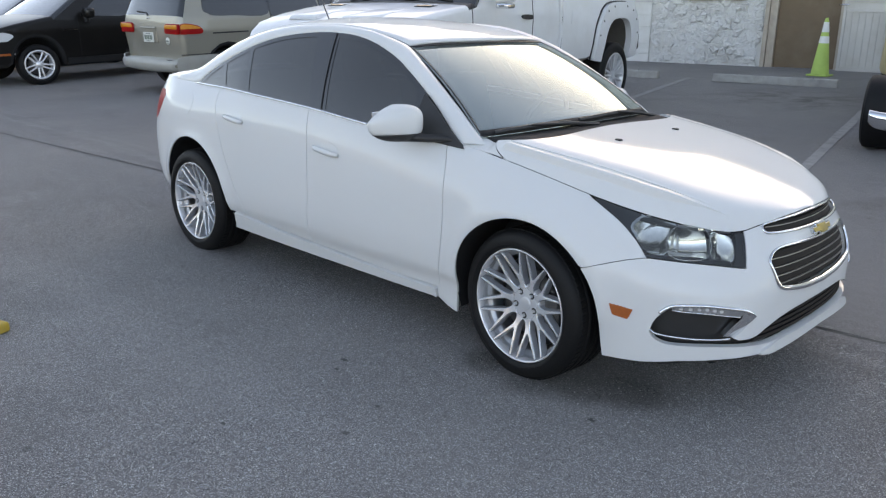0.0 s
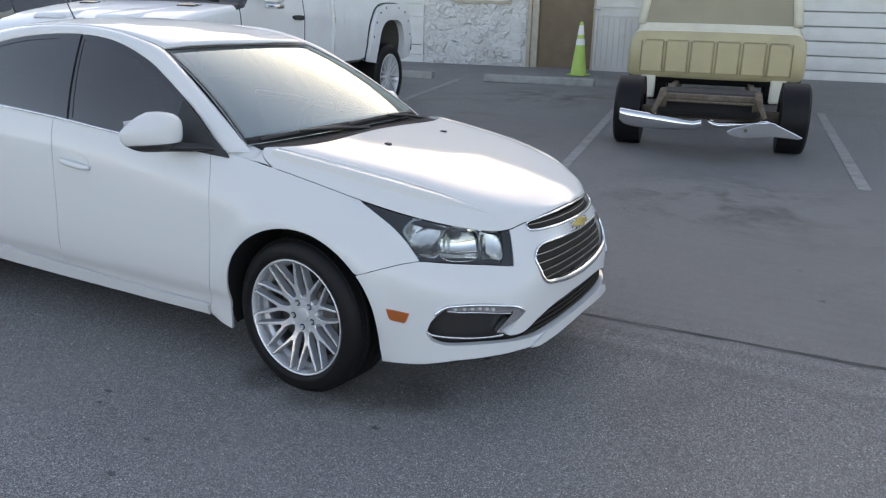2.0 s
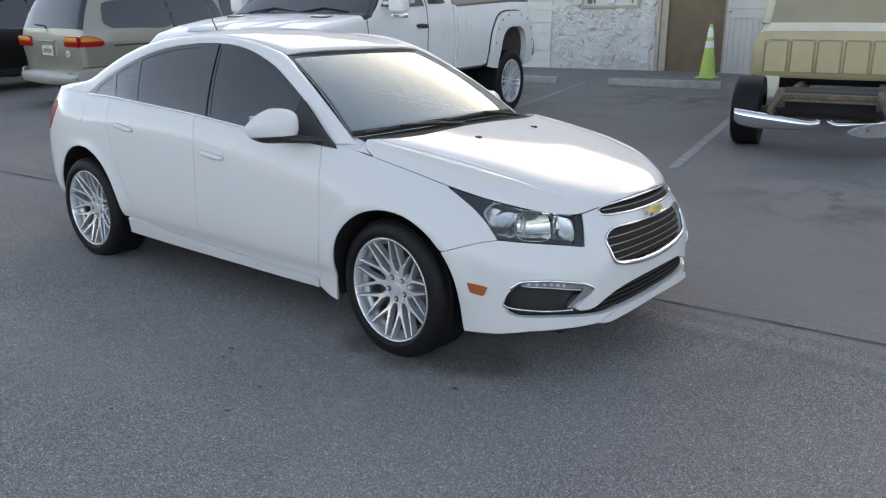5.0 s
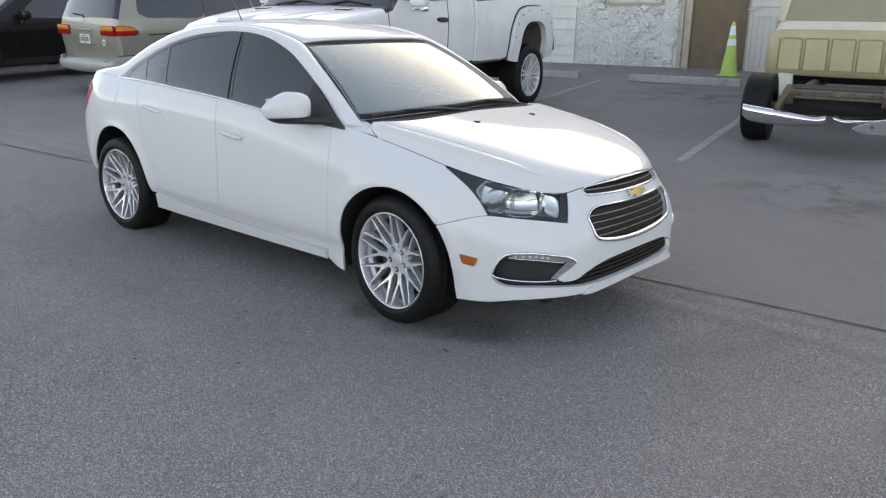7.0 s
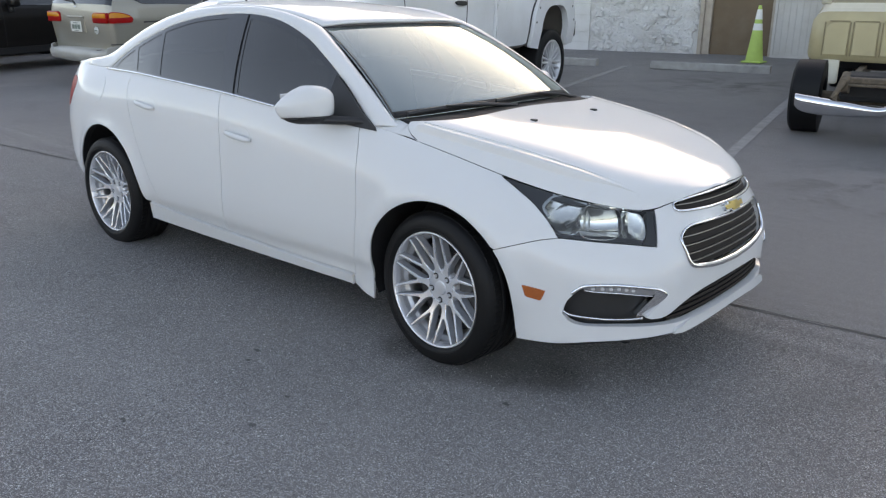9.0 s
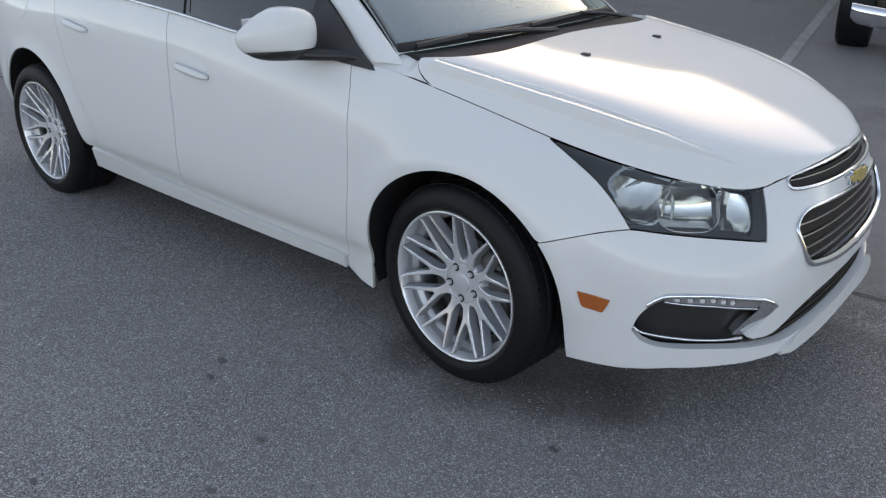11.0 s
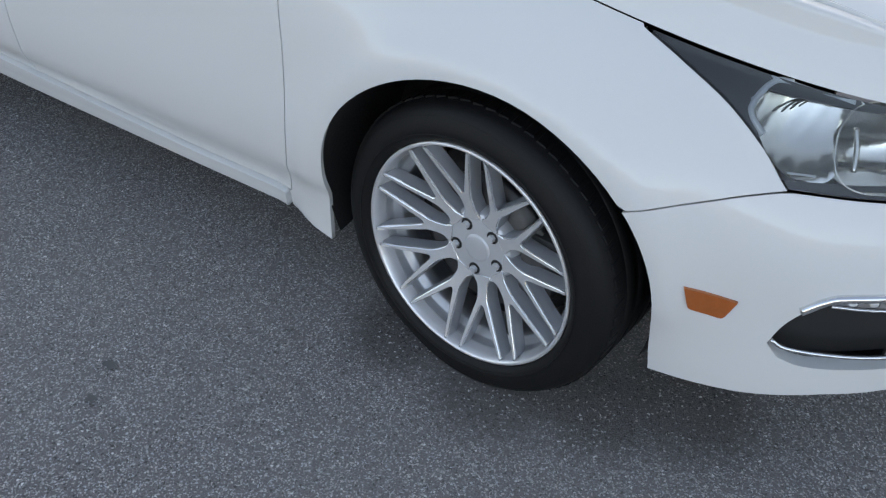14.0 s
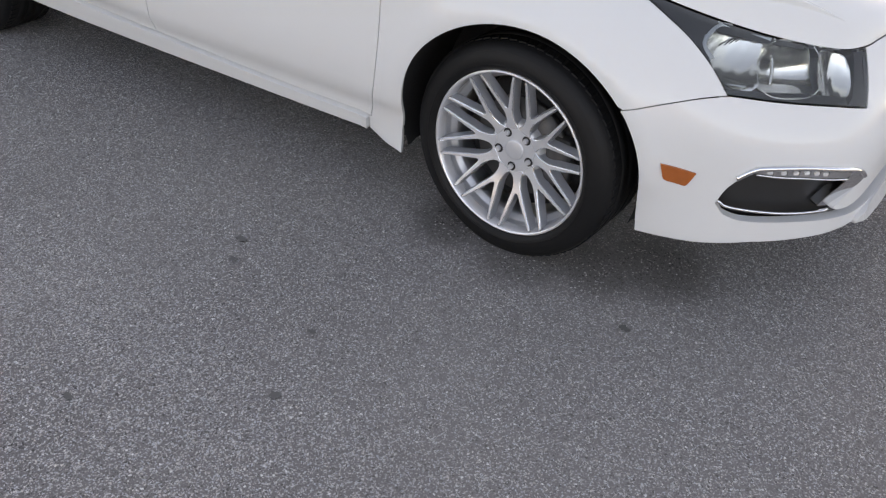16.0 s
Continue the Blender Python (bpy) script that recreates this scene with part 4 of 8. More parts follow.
# fender
FEN_DOOR = S([SX(-0.476, 0.925), SX(-0.440, 0.85), SX(-0.425, 0.736), SX(-0.427, 0.594), SX(-0.448, 0.42), SX(-0.494, 0.262)])
LAMP_OUT = S([SX(0.25, 0.803), SX(0.335, 0.766), SX(0.42, 0.722), SX(0.488, 0.671), SX(0.535, 0.617)])
BUMP_SEAM = S([SX(0.306, 0.553), SX(0.37, 0.574), SX(0.46, 0.602), SX(0.535, 0.617)])
fen = FEN_DOOR + [SX(-0.505, 0.258), SX(-0.512, 0.208), SX(-0.378, 0.170), SX(-0.374, 0.21), SX(-0.368, 0.26), SX(-0.361, 0.30)] + arch(0.005, 175, 40.5, lead=0.016) + BUMP_SEAM + LAMP_OUT[::-1] + top_run(0.247, -0.476, 20)
fenders = both("front_fender", [np.array(fen)], SIDE, WHITE, step=0.03, gap=0.0010)
hood_w = lambda x: float(np.interp(x, TOP_EDGE[::-1, 0], TOP_EDGE[::-1, 1]))
HOODCUT = S([(-0.165, hood_w(-0.165)), (-0.20, hood_w(-0.20) - 0.004), (-0.235, 0.716), (-0.255, 0.702), (-0.262, 0.684)])
cowl = HOODCUT + [(-0.30, 0.664), (-0.325, 0.650), (-0.365, 0.672), (-0.40, 0.70), (-0.47, 0.745)] + [(x, hood_w(x)) for x in np.linspace(-0.48, -0.195, 10)]


def cowl_place(q):
    """The bonnet's shape near its shut line, easing to a plain slope up to the pillar's foot."""
    P = hood_place(q)
    ex, ew, ez = TOP_EDGE[::-1, 0], TOP_EDGE[::-1, 1], TOP_EDGE[::-1, 2]
    x, w = q[:, 0], np.abs(q[:, 1])
    plain = np.interp(x, ex, ez) + 0.034 * smooth01((np.interp(x, ex, ew) - w) / 0.085)
    k = smooth01((-0.245 - x) / 0.06)
    P[:, 2] = P[:, 2] * (1 - k) + plain * k
    return P


both("cowl_panel", [np.array(cowl)], with_normal(cowl_place, ref=(0.2, 0, 0.0)), WHITE, step=0.015, parent=fenders)

# doors
SPLIT = S([SX(-1.428, 1.004), SX(-1.403, 0.844), SX(-1.403, 0.607), SX(-1.425, 0.43), SX(-1.457, 0.287)])
REAR_SEAM = S([SX(-2.35, 1.04), SX(-2.318, 0.931), SX(-2.243, 0.709), SX(-2.154, 0.52), SX(-2.082, 0.375), SX(-2.052, 0.318)])
DOOR_LOW = [SX(-0.494, 0.262), SX(-0.8, 0.262), SX(-1.1, 0.272), SX(-1.457, 0.287)]
fdoor = FEN_DOOR + DOOR_LOW[1:] + SPLIT[::-1][1:] + top_run(-1.42, -0.48, 16)
rdoor = SPLIT + [SX(-1.75, 0.297), SX(-2.052, 0.318)] + REAR_SEAM[::-1][1:] + top_run(-2.34, -1.43, 16)
front_doors = both("front_door", [np.array(fdoor)], SIDE, WHITE, step=0.035)
rear_doors = both("rear_door", [np.array(rdoor)], SIDE, WHITE, step=0.035)
sill = [SX(-0.507, 0.257), SX(-0.8, 0.257), SX(-1.1, 0.267), SX(-1.457, 0.282), SX(-1.75, 0.292), SX(-2.056, 0.311), SX(-2.20, 0.318), SX(-2.236, 0.235), SX(-2.25, 0.211), SX(-1.9, 0.210), SX(-1.5, 0.210), SX(-1.1, 0.209), SX(-0.8, 0.208), SX(-0.514, 0.208)]
both("sill_panel", [np.array(sill)], SIDE, WHITE, step=0.016, lift=0.012, depth=0.03)
# rear quarter, with the tail lamp's opening
TAIL = [SX(-3.12, 0.885), SX(-3.10, 0.940), SX(-3.20, 0.968), SX(-3.33, 0.95), SX(-3.385, 0.885), SX(-3.375, 0.81), SX(-3.31, 0.765), SX(-3.20, 0.81)]
TAIL = S(TAIL + TAIL[:1], 5)[:-1]
quarter = REAR_SEAM + [SX(-2.056, 0.316), SX(-2.20, 0.322)] + arch(-2.630, 0, 196, 0.398, 0.325) + [SX(-3.03, 0.20), SX(-3.3, 0.23), SX(-3.5, 0.25), (C_LEN[-1], 0.26)] + [(s, z) for s, z in zip(E_TAB[::-4, 0], E_TAB[::-4, 2]) if s > s_of_x(-2.35)]
both("rear_quarter", [np.array(quarter), np.array(TAIL)], SIDE, WHITE, step=0.04)
both("tail_lamp", [np.array(TAIL)], SIDE, RED_LENS, "red tail lamp lens", step=0.03, lift=0.002)
FUEL = [(s_of_x(-2.70 + 0.085 * math.cos(a)), 0.925 + 0.075 * math.sin(a)) for a in np.linspace(0, 2 * math.pi, 24, endpoint=False)]
part("fuel_flap", patch("fuel_flap", [np.array(FUEL)], SIDE, step=0.03, lift=0.0016, depth=0.003), WHITE, car)

# door handles: a pull bar over a shallow cup
def handle(x, z, parent, sd):
    g0, n0 = SIDE(np.array([SX(x, z)]))
    c, n = Vector(g0[0]), Vector(n0[0])
    pts = []
    for u in np.linspace(-1, 1, 13):
        P, N = SIDE(np.array([SX(x + 0.098 * u, z + 0.010 * u * -1)]))
        pts.append(P[0] + N[0] * (0.004 + 0.017 * (1 - abs(u) ** 5)))
    bm = tube(pts, [0.009 + 0.005 * (1 - abs(u) ** 4) for u in np.linspace(-1, 1, 13)], 10, flat=1.0)
    if sd < 0:
        bmesh.ops.scale(bm, vec=(1, -1, 1), verts=bm.verts)
        bmesh.ops.reverse_faces(bm, faces=bm.faces)
    part("handle", bm, WHITE, parent, smooth=True)
    cup = [(s_of_x(x + 0.012 + 0.075 * math.cos(a)), z + 0.014 + 0.033 * math.sin(a)) for a in np.linspace(0, 2 * math.pi, 20, endpoint=False)]
    def dent(q):
        P, N = SIDE(q)
        r = np.clip(np.hypot((q[:, 0] - s_of_x(x + 0.012)) / 0.075, (q[:, 1] - z - 0.014) / 0.033), 0, 1)
        return P + N * (0.0015 - 0.004 * (1 - r[:, None] ** 2)), N
    part("handle_cup", patch("handle_cup", [np.array(cup)], dent, step=0.012, gap=0, depth=0.003, side=sd), WHITE, parent)


for k, sd in ((0, 1), (1, -1)):
    handle(-1.24, 0.812, front_doors[k], sd)
    handle(-2.10, 0.884, rear_doors[k], sd)

# bonnet
hood_loop = [(x, w) for x, w, z in TOP_EDGE if x > -0.165]
hood_right = hood_loop + HOODCUT + S([(-0.25, 0.675), (-0.205, 0.650), (-0.148, 0.588), (-0.120, 0.48), (-0.119, 0.36), (-0.132, 0.18), (-0.140, 0.0)], 5)
hood_all = np.array([(x, w) for x, w in hood_right] + [(x, -w) for x, w in hood_right[::-1] if abs(w) > 1e-6])


hood = part("hood", patch("hood", [hood_all], with_normal(hood_place, e=5e-4, ref=(0.2, 0, 0.0)), step=0.014, gap=0.0005, extra=(crease_points(), near_crease)), WHITE, car)
for y in (-0.235, 0.268):
    bm = boxed(-0.014, -0.011, -0.004, 0.016, 0.011, 0.009, 0.004)
    bmesh.ops.translate(bm, verts=bm.verts, vec=(0.058, y, 0.953))
    part("washer_nozzle", bm, BLACK_PLASTIC, hood)

# bumper with its openings
LAMP_LOW = S([SX(0.535, 0.617), SW(0.671, 0.609), SW(0.59, 0.600), SW(0.517, 0.590)])
LAMP_IN = S([SW(0.517, 0.590), SW(0.493, 0.650), SW(0.464, 0.712)])
edge_nose = [(s, z) for s, z in zip(E_TAB[:, 0], E_TAB[:, 2]) if s < s_of_w(0.452)]
half = [(0.0, 0.264), SW(0.2, 0.259), SW(0.39, 0.247), SW(0.51, 0.250), SW(0.60, 0.247), SW(0.695, 0.234), SW(0.755, 0.208), SX(0.394, 0.192), SX(0.386, 0.25)] + arch(0.005, 0, 38.5, n=10) + BUMP_SEAM[1:] + LAMP_LOW[1:] + LAMP_IN[1:] + edge_nose[::-1]
half[-1] = (0.0, half[-1][1])
INTAKE = S([SW(0.747, 0.340), SW(0.740, 0.390), SW(0.720, 0.448)]) + S([SW(0.712, 0.456), SW(0.645, 0.463), SW(0.555, 0.448), SW(0.51, 0.430)]) + S([SW(0.489, 0.413), SW(0.527, 0.374), SW(0.565, 0.332)]) + \
    S([SW(0.545, 0.321), SW(0.485, 0.324), SW(0.392, 0.360), SW(0.278, 0.384), SW(0.14, 0.392), (0.0, 0.394)])
INTAKE_LOW = S([(0.0, 0.292), SW(0.22, 0.290), SW(0.386, 0.287), SW(0.511, 0.296), SW(0.624, 0.302), SW(0.714, 0.299), SW(0.738, 0.312)])
# the intake runs across the nose: build its loop from the right half
right_i = INTAKE_LOW + INTAKE
UG = [(0.0, 0.749), SW(0.075, 0.748), SW(0.239, 0.741), SW(0.330, 0.732), SW(0.355, 0.727), SW(0.368, 0.717), SW(0.364, 0.703), SW(0.345, 0.697), SW(0.249, 0.695), SW(0.127, 0.694), (0.0, 0.694)]
LG = [(0.0, 0.645), SW(0.2, 0.647), SW(0.306, 0.646), SW(0.356, 0.634), SW(0.385, 0.612), SW(0.391, 0.596), SW(0.382, 0.562), SW(0.356, 0.507), SW(0.267, 0.486), SW(0.148, 0.472), (0.0, 0.466)]


def soft_half(h, n=6):
    return [tuple(p) for p in spline(h, n)]


holes = [mirrored(right_i), mirrored(soft_half(UG)), mirrored(soft_half(LG))]
bumper = part("front_bumper", patch("front_bumper", [mirrored(half)] + holes, NOSE, step=0.024, depth=0.03), WHITE, car)
# lower lip, standing proud of the bumper
lip = mirrored(S([(0.0, 0.292), SW(0.2, 0.289), SW(0.34, 0.285), SW(0.43, 0.270)]) + S([SW(0.445, 0.247), SW(0.40, 0.249), SW(0.2, 0.262), (0.0, 0.267)]))


def lip_func(q):
    P, N = NOSE(q)
    f = smooth01((s_of_w(0.46) - np.abs(q[:, 0])) / 0.06)
    g = 0.004 + 0.020 * smooth01((0.290 - q[:, 1]) / 0.03)
    return P + N * (g * (0.3 + 0.7 * f))[:, None], N


part("bumper_lip", patch("bumper_lip", [lip], lip_func, step=0.02, depth=0.026), WHITE, bumper)
under = S([(0.0, 0.250), SW(0.2, 0.246), SW(0.39, 0.233), SW(0.55, 0.232), SW(0.66, 0.224), SW(0.73, 0.200), SX(0.42, 0.178)])
part("lower_valance", patch("lower_valance", [mirrored(under + [(s_, z_ + 0.035) for s_, z_ in under[::-1]])], NOSE, step=0.03, gap=0, lift=-0.022, depth=0.03), BLACK_PLASTIC, bumper, "black plastic edge under the bumper")
part("intake_backing", patch("intake_backing", [mirrored(right_i)], NOSE, step=0.05, lift=-0.055, gap=-0.01, depth=0.005), BLACK_PLASTIC, bumper)


def strip_h(name, z0, z1, w0, w1, lift, mat, parent, depth=0.012, n=14, slope=0.0):
    lo = [SW(abs(w), 0)[0] * (1 if w >= 0 else -1) for w in np.linspace(w0, w1, n)]
    loop = [(s, z0 + slope * abs(s)) for s in lo] + [(s, z1 + slope * abs(s)) for s in lo[::-1]]
    return part(name, patch(name, [np.array(loop)], NOSE, step=0.02, gap=0, depth=depth, lift=lift), mat, parent)


GRILLE_EDGE = material("grille_slat", (0.30, 0.27, 0.24), 0.4, 0.3, vary=0.1, scale=30)
DARK_GRILLE = material("grille_dark", (0.020, 0.016, 0.014), 0.7, vary=0.2, scale=40, spec=0.25)
for z in (0.306, 0.327, 0.348, 0.369):
    lim = float(np.interp(z, (0.30, 0.33, 0.36, 0.384, 0.39), (0.46, 0.45, 0.385, 0.27, 0.15)))
    strip_h("intake_slat", z - 0.0065, z + 0.0065, -lim, lim, -0.02, DARK_GRILLE, bumper, 0.025)
for w in np.linspace(-0.34, 0.34, 15):
    bm = boxed(-0.02, -0.003, -0.035, 0.0, 0.003, 0.035)
    P, N = NOSE(np.array([[s_of_w(abs(w)) * (1 if w >= 0 else -1), 0.335]]))
    bmesh.ops.translate(bm, verts=bm.verts, vec=Vector(P[0]) - Vector(N[0]) * 0.035)
    part("intake_rib", bm, DARK_GRILLE, bumper)

# grilles
upper = part("upper_grille", patch("upper_grille", [mirrored(soft_half(UG))], NOSE, step=0.04, lift=-0.045, gap=-0.006, depth=0.004), DARK_GRILLE, car)
lower = part("lower_grille", patch("lower_grille", [mirrored(soft_half(LG))], NOSE, step=0.04, lift=-0.05, gap=-0.006, depth=0.004), DARK_GRILLE, car)
for z, lim in ((0.716, 0.342),):
    strip_h("slat", z - 0.019, z + 0.004, -lim, lim, -0.014, DARK_GRILLE, upper, 0.02)
    strip_h("slat_edge", z + 0.004, z + 0.007, -lim, lim, -0.010, GRILLE_EDGE, upper, 0.006)
    strip_h("slat", z + 0.009, z + 0.017, -lim + 0.02, lim - 0.02, -0.014, DARK_GRILLE, upper, 0.02)
for z, lim in ((0.505, 0.335), (0.537, 0.360), (0.570, 0.372), (0.603, 0.376), (0.632, 0.345)):
    strip_h("slat", z - 0.022, z + 0.004, -lim, lim, -0.016, DARK_GRILLE, lower, 0.02)
    if z < 0.62:
        strip_h("slat_edge", z + 0.004, z + 0.0072, -lim, lim, -0.011, GRILLE_EDGE, lower, 0.008)


def chrome_bar(name, half_loop, radius, parent, lift, lo_gain=0.0, closed=True, sd=1, flat=1.0, func=None):
    """A rounded bright bar along an outline on the nose."""
    lp = resample(mirrored(half_loop) if closed else np.array(half_loop), 0.016) if closed else np.array(half_loop)
    P, N = (func or NOSE)(lp)
    pts = P + N * lift
    z0, z1 = lp[:, 1].min(), lp[:, 1].max()
    rad = radius + lo_gain * (1 - (lp[:, 1] - z0) / max(z1 - z0, 1e-6)) ** 3
    if sd < 0:
        pts = pts * np.array([1, -1, 1])
    return part(name, tube(pts, rad, 10, closed=closed, flat=flat), CHROME, parent, "chrome frame", smooth=True)


chrome_bar("chrome_frame", soft_half(LG), 0.0060, lower, 0.002, 0.0085)
chrome_bar("chrome_frame", soft_half(UG), 0.0042, upper, 0.002, 0.002)

# emblem: a crossed bar, gold with a chrome rim
def emblem_loop(g):
    h, w1, w2, tall, bar = 0.0, 0.078, 0.030, 0.022, 0.0125
    k = 0.010
    pts = [(-w1 - k * 0.3, -bar), (-w2 - k, -bar), (-w2 - k * 2.0, -tall), (w2 - k * 2.0 + 0.012, -tall), (w2 - k + 0.012, -bar), (w1, -bar), (w1 + k, bar), (w2 + k, bar), (w2 + k * 2.0, tall), (-w2 + k * 2.0 - 0.012, tall), (-w2 + k - 0.012, bar), (-w1, bar)]
    return shrink(np.array(pts), g) + np.array([0.0, 0.672])


emb = part("emblem", patch("emblem", [emblem_loop(0.0)], NOSE, step=0.02, gap=0, lift=0.016, depth=0.02), CHROME, car, "crossed bar emblem, gold with a chrome rim")
part("emblem_face", patch("emblem_face", [emblem_loop(0.005)], NOSE, step=0.02, gap=0, lift=0.0195, depth=0.006), GOLD, emb)

# fog lamp trim, side marker, head lamp
def squarish(c):
    """A cosine or sine pushed outward, for a rounded square."""
    return math.copysign(abs(c) ** 0.72, c)


FOG_PANEL = material("fog_panel", (0.30, 0.30, 0.31), 0.3, 0.5, vary=0.1, scale=30)
LED = material("led_lens", (0.78, 0.79, 0.80), 0.2, 0.2, coat=0.5)
LAMP_SILVER = material("lamp_silver", (0.72, 0.72, 0.72), 0.4, 0.3, vary=0.08, scale=30)
LAMP_CHROME = material("lamp_chrome", (0.86, 0.84, 0.79), 0.14, 0.92, bump=0.03, bump_scale=30)
for sd in (1, -1):
    top = S([SW(0.735, 0.420), SW(0.722, 0.446), SW(0.706, 0.457), SW(0.645, 0.462), SW(0.555, 0.447), SW(0.512, 0.430), SW(0.492, 0.413)])
    f = chrome_bar("fog_lamp_trim", top, 0.0075, car, 0.002, closed=False, sd=sd, func=SIDE)
    hook = S([SW(0.520, 0.432), SW(0.490, 0.413), SW(0.527, 0.374), SW(0.566, 0.331)]) + [SW(0.592, 0.334)] + S([SW(0.558, 0.380), SW(0.536, 0.412), SW(0.545, 0.425)])

    def hook_func(q):
        P, N = SIDE(q)
        k = smooth01((q[:, 0] - s_of_w(0.49)) / 0.10)
        return P + N * (0.004 - 0.022 * k)[:, None], N
    part("hook_trim", patch("hook_trim", [np.array(hook)], hook_func, step=0.014, gap=0, depth=0.03, side=sd), CHROME, f, "broad chrome corner")
    chrome_bar("lower_trim", S([SW(0.746, 0.348), SW(0.735, 0.335), SW(0.69, 0.329), SW(0.64, 0.328), SW(0.575, 0.331)]), 0.0042, f, 0.0, closed=False, sd=sd, func=SIDE)
    band = S([SW(0.712, 0.450), SW(0.645, 0.457), SW(0.575, 0.446), SW(0.522, 0.430)]) + S([SW(0.545, 0.416), SW(0.58, 0.422), SW(0.645, 0.432), SW(0.69, 0.434), SW(0.716, 0.436)])
    part("lamp_panel", patch("lamp_panel", [np.array(band)], SIDE, step=0.02, gap=0, lift=-0.007, depth=0.02, side=sd), FOG_PANEL, f, "silver panel behind the running lights")
    chrome_bar("panel_edge", S([SW(0.716, 0.435), SW(0.69, 0.432), SW(0.645, 0.430), SW(0.58, 0.420), SW(0.545, 0.414)]), 0.0028, f, -0.003, closed=False, sd=sd, func=SIDE)
    for k in range(6):
        w = 0.700 - 0.0185 * k
        zc = float(np.interp(w, (0.58, 0.645, 0.70), (0.434, 0.4455, 0.443)))
        dot = [(s_of_w(w) + 0.0078 * math.cos(a), zc + 0.0058 * math.sin(a)) for a in np.linspace(0, 2 * math.pi, 10, endpoint=False)]
        part("led", patch("led", [np.array(dot)], SIDE, step=0.02, gap=0, lift=-0.004, depth=0.008, side=sd), LED, f)
        div = [(s_of_w(w) - 0.0095, zc - 0.006), (s_of_w(w) - 0.0085, zc - 0.006), (s_of_w(w) - 0.0085, zc + 0.006), (s_of_w(w) - 0.0095, zc + 0.006)]
        part("divider", patch("divider", [np.array(div)], SIDE, step=0.02, gap=0, lift=-0.005, depth=0.004, side=sd), BLACK_PLASTIC, f)
    MARK = S([SX(0.421, 0.430), SX(0.47, 0.423), SX(0.508, 0.417)]) + S([SX(0.506, 0.411), SX(0.494, 0.381), SX(0.486, 0.377)]) + S([SX(0.445, 0.384), SX(0.436, 0.388), SX(0.432, 0.394)])
    part("side_marker", patch("side_marker", [np.array(MARK)], SIDE, step=0.008, gap=0.0, lift=0.006, depth=0.014, side=sd), AMBER, car, "amber side marker lens")
    lamp_loop = np.array(LAMP_OUT + LAMP_LOW[1:] + LAMP_IN[1:] + [p for p in top_run(0.70, 0.26, 24, 0.0006)])
    lamp = part("headlamp", patch("headlamp", [lamp_loop], SIDE, step=0.03, lift=-0.074, depth=0.004, gap=0.002, side=sd), LAMP_SILVER, car)
    part("lens", patch("lens", [lamp_loop], SIDE, step=0.02, depth=0.02, gap=0.0025, side=sd), LAMP_GLASS, lamp, "clear lens")
    # dark bezel: tip, inner end and rims
    tip = np.array(LAMP_OUT[:-6] + S([SX(0.463, 0.712), SX(0.455, 0.735), SX(0.48, 0.744)]) + [(s_, z_ - 0.014 + 0.010 * k_ / 11) for k_, (s_, z_) in enumerate(top_run(0.52, 0.72, 12, 0.002))] + top_run(0.72, 0.26, 24, 0.002))
    part("bezel", patch("bezel", [tip], SIDE, step=0.03, lift=-0.010, depth=0.006, gap=0.0, side=sd), LAMP_BEZEL, lamp)
    end = np.array(S([SW(0.572, 0.600), SW(0.517, 0.592), SW(0.495, 0.650), SW(0.467, 0.708)]) + S([SW(0.508, 0.710), SW(0.533, 0.66), SW(0.553, 0.618)]))
    part("bezel", patch("bezel", [end], SIDE, step=0.03, lift=-0.012, depth=0.03, gap=0.003, side=sd), BLACK_PLASTIC, lamp)
    foot_band = np.array([SX(0.522, 0.632), SX(0.535, 0.619), SW(0.671, 0.611), SW(0.59, 0.602), SW(0.566, 0.6), SW(0.57, 0.620), SW(0.67, 0.634)])
    part("bezel", patch("bezel", [foot_band], SIDE, step=0.03, lift=-0.012, depth=0.03, gap=0.001, side=sd), BLACK_PLASTIC, lamp)

    def cell(name, loop, base, deep, mat=LAMP_CHROME, sd=sd, lamp=lamp, across=1.0, flute=0.00028):
        """A reflector cell: a dished bright surface inside the lamp."""
        lp = resample(np.array(loop), 0.008)
        c = lp.mean(0)
        ext = np.abs(lp - c).max(0)

        def dish(q):
            P, N = SIDE(q)
            r = np.clip(np.hypot(*((q - c) / ext * (across, 1)).T), 0, 1)
            d = base + deep * (1 - r ** 2) + flute * np.sin(2 * math.pi * (q[:, 0] + 0.7 * q[:, 1]) / 0.034)
            return P - N * d[:, None], N
        P = with_normal(lambda q: dish(q)[0], e=1e-3, ref=(0.2, 0, 0.4))
        return part(name, patch(name, [lp], P, step=0.008, gap=0.0, depth=0.004, side=sd), mat, lamp, "chrome reflector")

    cell("reflector", S([(1.020, 0.722), (1.004, 0.744), (0.979, 0.752), (0.945, 0.749), (0.84, 0.731), (0.865, 0.70), (0.856, 0.660), (0.872, 0.634), (0.912, 0.633), (0.935, 0.640), (0.975, 0.668), (1.008, 0.700), (1.020, 0.722)])[:-1], 0.012, 0.030)
    bowl = [(0.768 + 0.097 * squarish(math.cos(a)), 0.678 + 0.056 * squarish(math.sin(a))) for a in np.linspace(0, 2 * math.pi, 40, endpoint=False)]
    cell("reflector", bowl, 0.010, 0.055, across=0.45, flute=0.0)
    cell("reflector", S([(0.666, 0.702), (0.655, 0.716), (0.600, 0.711), (0.548, 0.698), (0.546, 0.660), (0.562, 0.626), (0.600, 0.617), (0.658, 0.622), (0.668, 0.66), (0.666, 0.702)])[:-1], 0.018, 0.020)

